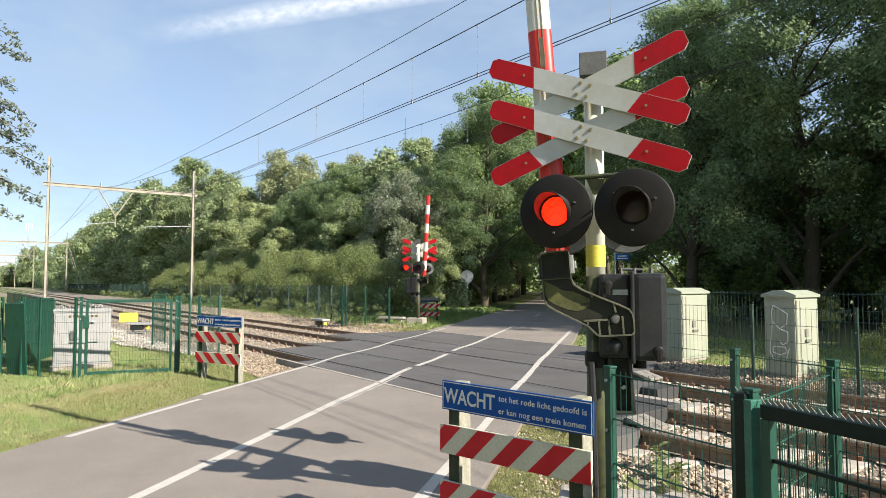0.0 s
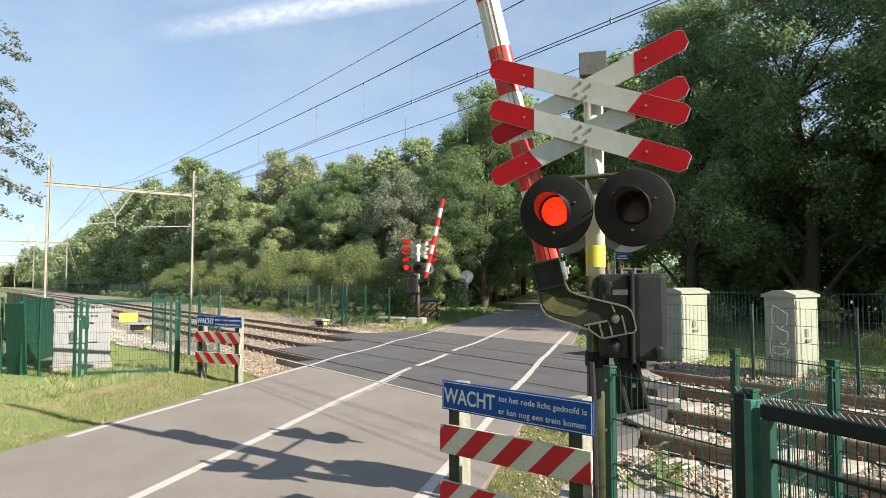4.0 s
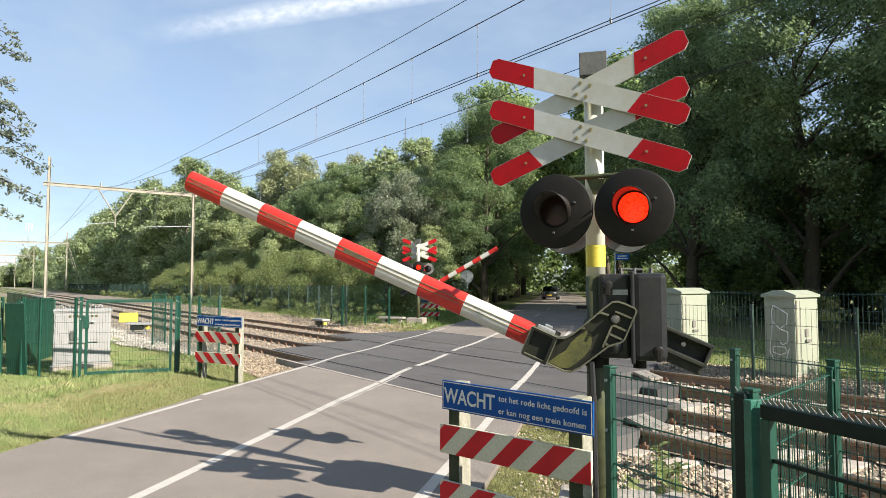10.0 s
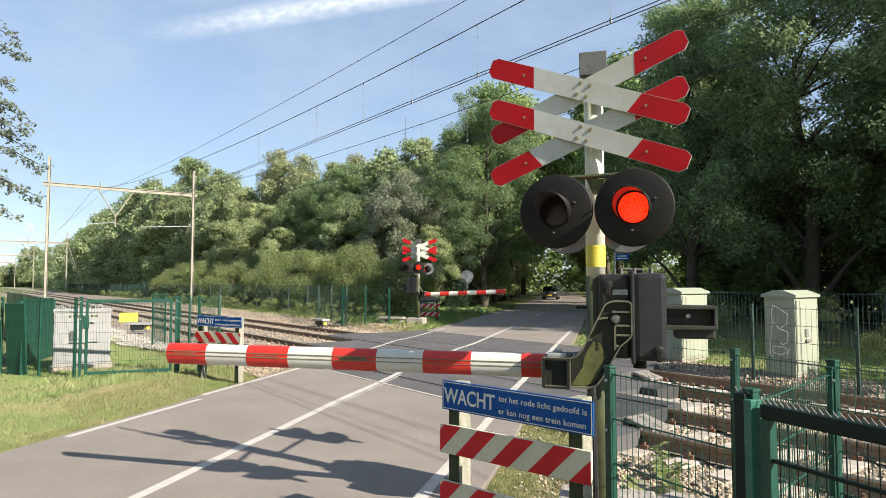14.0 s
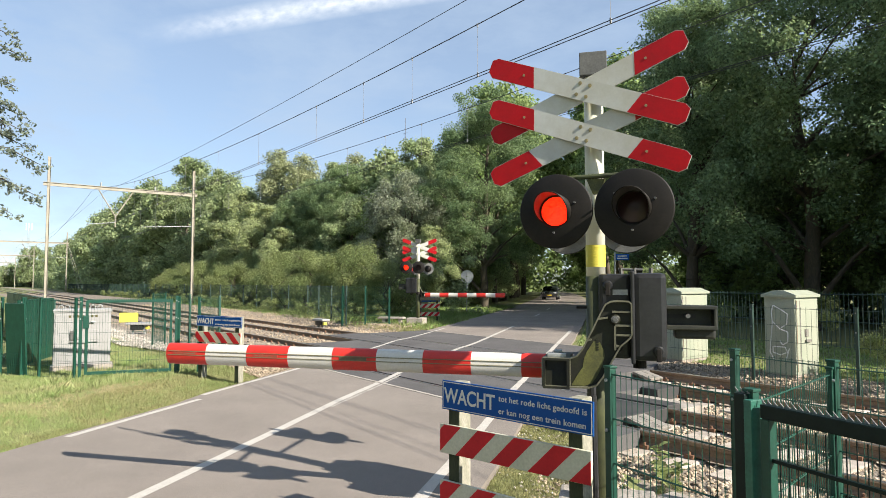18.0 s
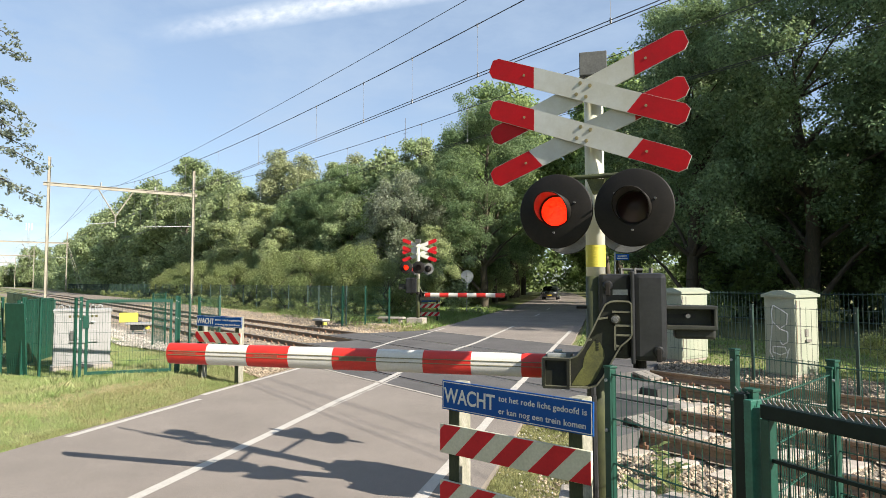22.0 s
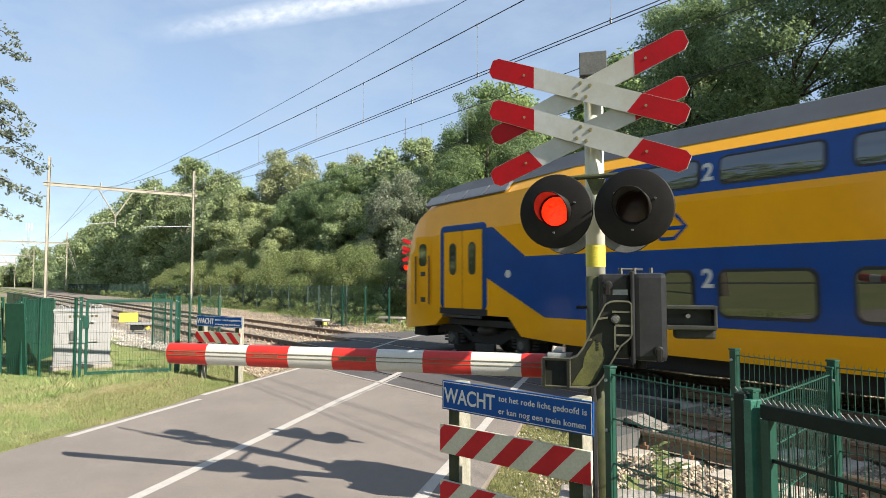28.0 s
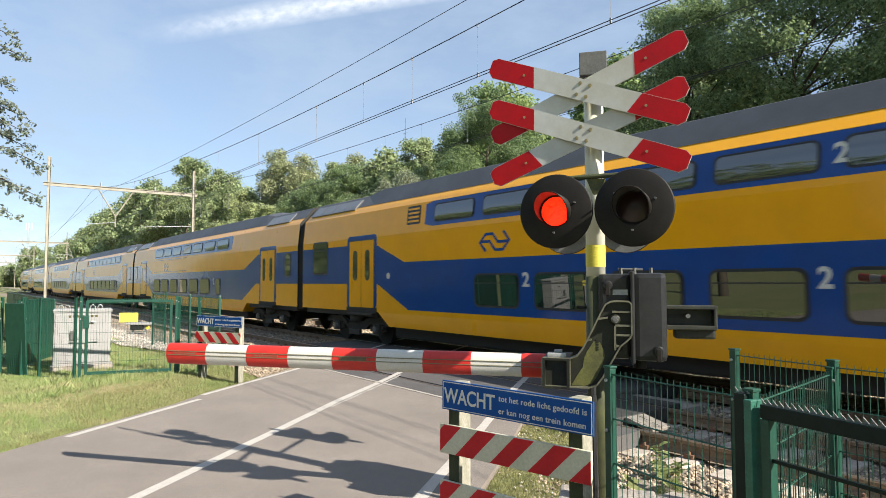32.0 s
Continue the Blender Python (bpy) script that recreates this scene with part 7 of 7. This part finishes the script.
# the dark wood beside the road; trees past x = -3 are unseen, added for shade
plant([(-17, 27.5, "e", 0.86), (-11.5, 27, "d", 0.98), (-5.6, 28.0, "e", 1.06), (12, 32, "g", 0.8), (7, 24.6, "d", 0.8), (13, 26, "d", 0.85), (2.5, 22.6, "d", 0.55), (-2.0, 31.5, "d", 0.7), (-9.0, 31.0, "g", 0.5),
       (2.0, 30.5, "e", 0.94), (-14.5, 31.5, "g", 0.5), (8, 36, "g", 0.8), (-6, 37.5, "g", 0.85), (-12, 39, "g", 0.75), (1, 41, "g", 0.85), (-19, 38, "g", 0.7), (-23, 38, "o", 1.62), (-17, 33.5, "g", 0.6), (-25, 44, "g", 0.6), (-16, 47, "g", 0.6), (-7, 48, "g", 0.7)])
# avenue along the road
for s in range(44, 112, 8):
    for nv in ((-10.0, 2.4) if s > 58 else ()):
        x, y = road_xy(nv + rt.uniform(-0.5, 0.5), s + rt.uniform(-1.5, 1.5))
        plant([(x, y, "v", rt.uniform(0.98, 1.1) if s < 68 else rt.uniform(1.3, 1.45))])
    x, y = road_xy(-17 + rt.uniform(-1, 1), s + 4)
    plant([(x, y, "g", 0.5 if s < 60 else 0.85)])
for x, y in (road_xy(-16, 128), road_xy(-13, 134), road_xy(4, 126), road_xy(9, 138)):
    plant([(x, y, "g", 1.1)])
plant([(*road_xy(2.6, 50), "v", 0.95)])
plant([(*road_xy(-11.5, 41), "q", 0.55), (*road_xy(-10.6, 48), "q", 0.8), (*road_xy(-10.2, 56), "o", 0.8), (*road_xy(-9.8, 64), "q", 0.8), (*road_xy(4.5, 112), "g", 0.9), (*road_xy(3.5, 106), "g", 0.9), (*road_xy(-13, 116), "g", 0.95), (*road_xy(4, 92), "g", 0.7), (*road_xy(-12.5, 84), "o", 1.1)])
# undergrowth
plant([(x, 18.8 + rt.uniform(-0.4, 0.8), "u", rt.uniform(1.0, 1.7)) for x in np.arange(-78, -30, 3.4)])
plant([(x, 21.6 + rt.uniform(-0.3, 0.9), "u", rt.uniform(0.45, 0.95)) for x in np.arange(-13, 9, 3.4)])
plant([(-37.5, 30, "u", 1.5), (-3.83, 5.75, "u", 0.10), (-4.1, 6.2, "u", 0.08), (-3.6, 5.45, "u", 0.09), (-3.9, 13.9, "u", 0.55), (-4.6, 14.8, "u", 0.5), (-10.6, 15.5, "u", 0.45), (-18.6, 0.35, "u", 0.62)])

def hedge(name, a, b, count, height, depth, leaf, per, material, label, seed):
    """A far belt of undergrowth, leaf by leaf in one mesh."""
    rng = np.random.default_rng(seed)
    t = rng.random(count)
    x = a[0] + (b[0] - a[0]) * t + rng.normal(size=count) * 0.5
    y = a[1] + (b[1] - a[1]) * t + rng.uniform(-depth, depth, count)
    z = rng.random(count) ** 1.2 * height * rng.uniform(0.7, 1.0, count)
    v, f = leaf_cloud(rng, np.stack([x, y, z], 1), rng.uniform(0.5, 1.1, count) * height * 0.22, per, leaf)
    return tagged(new(name, array_mesh(name, v, f, material)), label, "undergrowth", kind="stuff")


hedge("undergrowth", (-90, 22.5), (-340, 26), 800, 7.0, 1.5, 0.28, 45, M_LEAF_OAK, "far belt of dense undergrowth below the trees", 61)
hedge("undergrowth", (-30, 23.5), (-92, 23.0), 300, 4.2, 1.3, 0.10, 110, M_LEAF_OAK, "dense undergrowth below the trees beyond the tracks", 62)
hedge("undergrowth", (-19, 34), (22, 37), 420, 9.0, 1.5, 0.20, 70, M_LEAF_DARK, "dark undergrowth deep in the wood", 63)
# next two are out of view, added to mirror in train windows and block sky
hedge("undergrowth", (-190, -38), (50, -42), 1000, 20.0, 4.0, 0.75, 32, M_LEAF_OAK, "unseen tree belt added on the near side for window reflections", 68)
hedge("undergrowth", (-120, -34), (40, -36), 260, 3.5, 1.5, 0.3, 40, M_LEAF_BUSH, "unseen low hedge added on the near side for window reflections", 69)
hedge("undergrowth", (-38, 64), (-20.5, 36), 300, 9.0, 1.5, 0.13, 90, M_LEAF_FAR, "dark undergrowth between the avenue and the wood", 70)
hedge("weeds", (-24.6, 14.9), (-72, 16.2), 420, 1.0, 0.5, 0.035, 70, M_LEAF_BUSH, "low green weeds along the far fence", 71)
hedge("weeds", (-72, 16.2), (-150, 16.8), 260, 0.9, 0.5, 0.06, 50, M_LEAF_BUSH, "low green weeds farther along the tracks", 73)
hedge("undergrowth", (-345, 40), (-350, -4), 500, 10.0, 4.0, 0.5, 40, M_LEAF_OAK, "far wood closing the view along the railway", 64)
hedge("undergrowth", (-350, -4), (-352, -70), 300, 2.5, 3.0, 0.4, 40, M_LEAF_BUSH, "low far scrub beside the railway", 72)
hedge("undergrowth", road_xy(-15, 45), road_xy(-13, 118), 260, 4.0, 1.5, 0.13, 70, M_LEAF_BUSH, "green undergrowth along the avenue", 65)
hedge("undergrowth", road_xy(7, 60), road_xy(5, 118), 200, 4.0, 1.5, 0.15, 60, M_LEAF_OAK, "green undergrowth on the other side of the avenue", 66)
hedge("undergrowth", road_xy(-36, 140), road_xy(24, 140), 460, 14.0, 3.0, 0.42, 60, M_LEAF_FAR, "trees closing the end of the avenue", 67)

for proto in PROTOS.values():
    for o in (*proto.children_recursive, proto):
        bpy.data.objects.remove(o)

# overhanging tree by the verge
near_oak = make_tree("oak_tree", 10.0, 3.4, 4.2, 70, 70, 0.085, M_LEAF_OAK, 31, "oak tree overhanging the verge with lobed leaves", 0.2, 0.6)
near_oak.matrix_basis = pose(-13.2, -4.2, 0)
twigs, tc, tr = bmesh.new(), [], []
rng_t = random.Random(8)
for x, y, z in ((-11.31, 0.76, 4.06), (-11.15, 0.97, 3.56), (-11.19, 0.92, 3.1), (-11.35, 0.7, 4.31), (-11.26, 0.82, 3.81), (-11.41, 0.62, 3.27), (-11.46, 0.55, 2.88), (-11.36, 0.69, 5.22), (-11.44, 0.58, 5.52), (-11.46, 0.55, 4.8), (-11.51, 0.49, 4.5), (-11.49, 0.51, 4.17)):
    tip = Vector((x, y, z)) - near_oak.matrix_basis.translation
    start = tip + Vector((-0.7, -1.0, 0.42))
    mid = start.lerp(tip, 0.5) + Vector((0, 0, 0.10))
    add_rod(twigs, (0, 0, tip.z * 0.85 + 0.4), start, 0.05, 0.016, 5, False)
    add_rod(twigs, start, mid, 0.016, 0.009, 5, False)
    add_rod(twigs, mid, tip, 0.009, 0.003, 4, False)
    for k in range(16):
        f = k / 15
        q = start.lerp(mid, f * 2) if f < 0.5 else mid.lerp(tip, f * 2 - 1)
        tc.append((q.x + rng_t.uniform(-0.10, 0.10), q.y + rng_t.uniform(-0.08, 0.08), q.z + rng_t.uniform(-0.12, 0.07)))
        tr.append(0.10)
part("twig", twigs, M_BARK, near_oak, "thin hanging twigs")
tv, tf = leaf_cloud(np.random.default_rng(33), tc, tr, 19, 0.030)
tagged(new("hanging_leaves", array_mesh("hanging_leaves", tv, tf, M_LEAF_HANG)), kind="stuff").parent = near_oak

# contrail high in the sky, its sunlit brightness put in as emission
M_TRAIL = bpy.data.materials.new("contrail")
M_TRAIL.use_nodes = True
tn, tl = M_TRAIL.node_tree.nodes, M_TRAIL.node_tree.links
tn.clear()
t_out, t_mix, t_clear, t_white = tn.new("ShaderNodeOutputMaterial"), tn.new("ShaderNodeMixShader"), tn.new("ShaderNodeBsdfTransparent"), tn.new("ShaderNodeEmission")
t_white.inputs["Color"].default_value, t_white.inputs["Strength"].default_value = (0.90, 0.95, 1.0, 1), 0.55
t_tc, t_map, t_noise = tn.new("ShaderNodeTexCoord"), tn.new("ShaderNodeMapping"), tn.new("ShaderNodeTexNoise")
t_map.inputs["Scale"].default_value = (26, 3.2, 1)
t_noise.inputs["Scale"].default_value, t_noise.inputs["Detail"].default_value = 1.6, 8
t_grad, t_sep, t_a, t_b, t_c = tn.new("ShaderNodeMath"), tn.new("ShaderNodeSeparateXYZ"), tn.new("ShaderNodeMath"), tn.new("ShaderNodeMath"), tn.new("ShaderNodeMath")
tl.new(t_tc.outputs["Generated"], t_map.inputs["Vector"])
tl.new(t_map.outputs["Vector"], t_noise.inputs["Vector"])
tl.new(t_tc.outputs["Generated"], t_sep.inputs["Vector"])
t_a.operation, t_b.operation, t_c.operation, t_grad.operation = "SUBTRACT", "ABSOLUTE", "MULTIPLY_ADD", "MULTIPLY"
t_a.inputs[1].default_value = 0.5
tl.new(t_sep.outputs["Y"], t_a.inputs[0])
tl.new(t_a.outputs[0], t_b.inputs[0])
t_c.inputs[1].default_value, t_c.inputs[2].default_value = -2.3, 1.0
t_c.use_clamp = True
tl.new(t_b.outputs[0], t_c.inputs[0])
tl.new(t_c.outputs[0], t_grad.inputs[0])
tl.new(t_noise.outputs["Fac"], t_grad.inputs[1])
t_end, t_fade = tn.new("ShaderNodeMapRange"), tn.new("ShaderNodeMath")
t_end.interpolation_type = "SMOOTHSTEP"
t_end.inputs["From Min"].default_value, t_end.inputs["From Max"].default_value = 0.02, 0.45
t_end.inputs["To Max"].default_value = 1.5
tl.new(t_sep.outputs["X"], t_end.inputs["Value"])
t_fade.operation = "MULTIPLY"
t_fade.use_clamp = True
tl.new(t_grad.outputs[0], t_fade.inputs[0])
tl.new(t_end.outputs[0], t_fade.inputs[1])
tl.new(t_fade.outputs[0], t_mix.inputs["Fac"])
tl.new(t_clear.outputs[0], t_mix.inputs[1])
tl.new(t_white.outputs[0], t_mix.inputs[2])
tl.new(t_mix.outputs[0], t_out.inputs["Surface"])
bm = bmesh.new()
bm.faces.new([bm.verts.new(p) for p in ((-900, -75, 0), (900, -75, 0), (900, 75, 0), (-900, 75, 0))])
eye_r, eye_u = Vector((math.sin(HEAD), math.cos(HEAD), 0)), Vector((0, 0, 1))
fwd = Vector((-math.cos(HEAD), math.sin(HEAD), 0))
mid = Vector(EYE) + fwd * 2600 + eye_r * (-784 + 560) / 1130 * 2600 + eye_u * (501 - 2) / 1130 * 2600
ax = (eye_r * 1.0 + eye_u * 0.165).normalized()
ay = (eye_u - ax * ax.dot(eye_u)).normalized()
az = ax.cross(ay)
trail = part("contrail", bm, M_TRAIL, at=Matrix(((ax.x, ay.x, az.x, mid.x), (ax.y, ay.y, az.y, mid.y), (ax.z, ay.z, az.z, mid.z), (0, 0, 0, 1))))
tagged(trail, "white wispy contrail high in the sky", "contrail", kind="structure")


def verge(n0, n1, y0, y1, bare=0.0):
    """Points on the verge; bare thins them on the worn patch beside the road."""
    def place(rng, k):
        nv = n0 + (n1 - n0) * rng.random(k)
        y = rng.uniform(y0, y1, k)
        s = (y - RN.y * nv) / RD.y
        x = RN.x * nv + RD.x * s
        if bare:
            worn = ((nv + 8.45) / 0.75) ** 2 + ((s - 9.2) / 1.25) ** 2 + rng.normal(size=k) * 0.35 < 1
            keep = ~(worn & (rng.random(k) < bare))
            x, y = x[keep], y[keep]
        z = np.array([ground_z(a, b) for a, b in zip(x, y)])
        return np.stack([x, y, z], 1)
    return place


grass_field("grass", 210000, verge(-12.5, -6.50, -0.6, 5.2, 0.85), (0.012, 0.06), M_GRASS, "rough green verge grass with dry patches", 41, 0.0018)
grass_field("grass", 9000, verge(-10.3, -8.9, 0.8, 5.2), (0.04, 0.13), M_GRASS, "taller tufts of grass along the fence", 42, 0.0022)
grass_field("dry_grass", 60000, verge(-1.25, -0.15, 1.2, 6.4), (0.008, 0.04), M_DRYGRASS, "short dry grass beside the barrier", 43, 0.0022)
grass_field("dry_grass", 26000, verge(-6.95, -6.52, -0.8, 3.9), (0.012, 0.05), M_DRYGRASS, "dry straw along the edge of the asphalt", 49, 0.0018)
grass_field("dry_grass", 52000, verge(-8.4, -6.55, 1.3, 6.3), (0.015, 0.06), M_DRYGRASS, "dry straw-coloured grass by the warning board", 52, 0.002)
grass_field("dry_grass", 20000, verge(-9.2, -7.7, 0.2, 3.4), (0.008, 0.03), M_STRAW, "trampled straw on the worn patch of the verge", 53, 0.002)
grass_field("grass", 26000, verge(-0.15, 5.0, -5.0, 3.1), (0.02, 0.07), M_GRASS, "rough grass of the near verge", 50, 0.003)


def far_corner(rng, k):
    x, y = rng.uniform(-26, -20.6, k), rng.uniform(13.6, 16.4, k)
    keep = RN.x * x + RN.y * y < -7.1
    x, y = x[keep], y[keep]
    return np.stack([x, y, np.array([ground_z(a, b) for a, b in zip(x, y)])], 1)


grass_field("dry_grass", 16000, far_corner, (0.03, 0.14), M_DRYGRASS, "dry grass beside the far barrier", 51, 0.006)


def plot_ground(rng, k):
    x, y = rng.uniform(-30, -13.6, k), rng.uniform(1.95, 4.1, k)
    return np.stack([x, y, np.array([ground_z(a, b) for a, b in zip(x, y)])], 1)


grass_field("grass", 45000, plot_ground, (0.02, 0.10), M_GRASS, "grass inside the fenced trackside plot", 48, 0.0035)


def trackside(rng, k):
    x = rng.uniform(-75, -24.5, k)
    y = 13.9 + (3.4 * rng.random(k)) + np.clip(-(x + 24.5) * 0.03, 0, 1.0)
    return np.stack([x, y, np.array([ground_z(a, b) for a, b in zip(x, y)])], 1)


grass_field("dry_grass", 9000, trackside, (0.05, 0.22), M_DRYGRASS, "tall dry weeds between the tracks and the far fence", 46, 0.010)
grass_field("grass", 20000, trackside, (0.05, 0.25), M_GRASS_WOOD, "dark green weeds between the tracks and the far fence", 47, 0.011)
grass_field("grass", 26000, verge(-13.0, -6.9, 14.6, 34), (0.06, 0.25), M_GRASS_WOOD, "green grass bank beyond the tracks", 44, 0.010)
grass_field("grass", 40000, verge(-1.0, 14.0, 13.8, 21), (0.02, 0.07), M_GRASS_WOOD, "shaded grass between the tracks and the wood", 45, 0.010)


# ---- movement ----
def lamp_on(t, phase):
    p = (t / LAMP_T + LAMP_PHASE) % 1
    return (p < 0.615 or p >= 0.955) if phase == 0 else (0.555 <= p < 0.975)


def motions():
    down = [(0, 85.9), (2.6, 85.9), (3.0, 84.3), (3.5, 81.9), (4.5, 71.5), (5.5, 60.6), (6, 56.4), (7, 47.3), (8, 38.5), (9, 30.9), (10, 23.3), (11, 16.1), (12, 8.9), (12.5, 5.4), (13, 2.1), (13.4, 0.4), (13.7, 0.1), (16, 0.1), (32, 0.1)]
    walk(near_arm, [(t, pose(*PIVOT, 0, a, 0)) for t, a in down])
    down = [(0, 86.9), (2.4, 86.9), (3.0, 84.0), (3.5, 81.0), (4.5, 72.5), (5.5, 63.9), (6, 60.5), (7, 52.5), (8, 45.0), (9, 36.6), (10, 29.4), (11, 22.1), (12, 14.8), (13, 8.6), (13.5, 5.0), (14.0, 2.4), (14.5, 0.9), (15.2, 0.1), (32, 0.1)]
    walk(far_arm, [(t, pose(*PIVOT, 0, a, 0)) for t, a in down])
    for kind, ob, v in MOVING:
        if kind == "coach":
            at = lambda t: pose(-14.6 - 36.7 * (t - 28.0) + v, TRACK_FAR, 0)
            walk(ob, [(0, at(0)), (16, at(16)), (32, at(32))])
        else:
            rows, side = [], None
            k = 0
            while k <= 960:
                on = lamp_on(k / 30, v)
                if side is None:
                    rows.append((k / 30, 0 if on else 86))
                elif on != side:
                    rows += [((k - 1) / 30, 86 if on else 0), (k / 30, 0 if on else 86)]
                side = on
                k += 1
            clean = []
            for t, a in rows:
                if not clean or t > clean[-1][0] + 0.02:
                    clean.append((t, a))
            clean = [r for r in clean if 0 <= r[0] <= 32]
            if clean[-1][0] < 31.99:
                clean.append((32.0, clean[-1][1]))
            walk(ob, [(t, pose(0, 0.125, 0, 0, 0, a)) for t, a in clean])


motions()
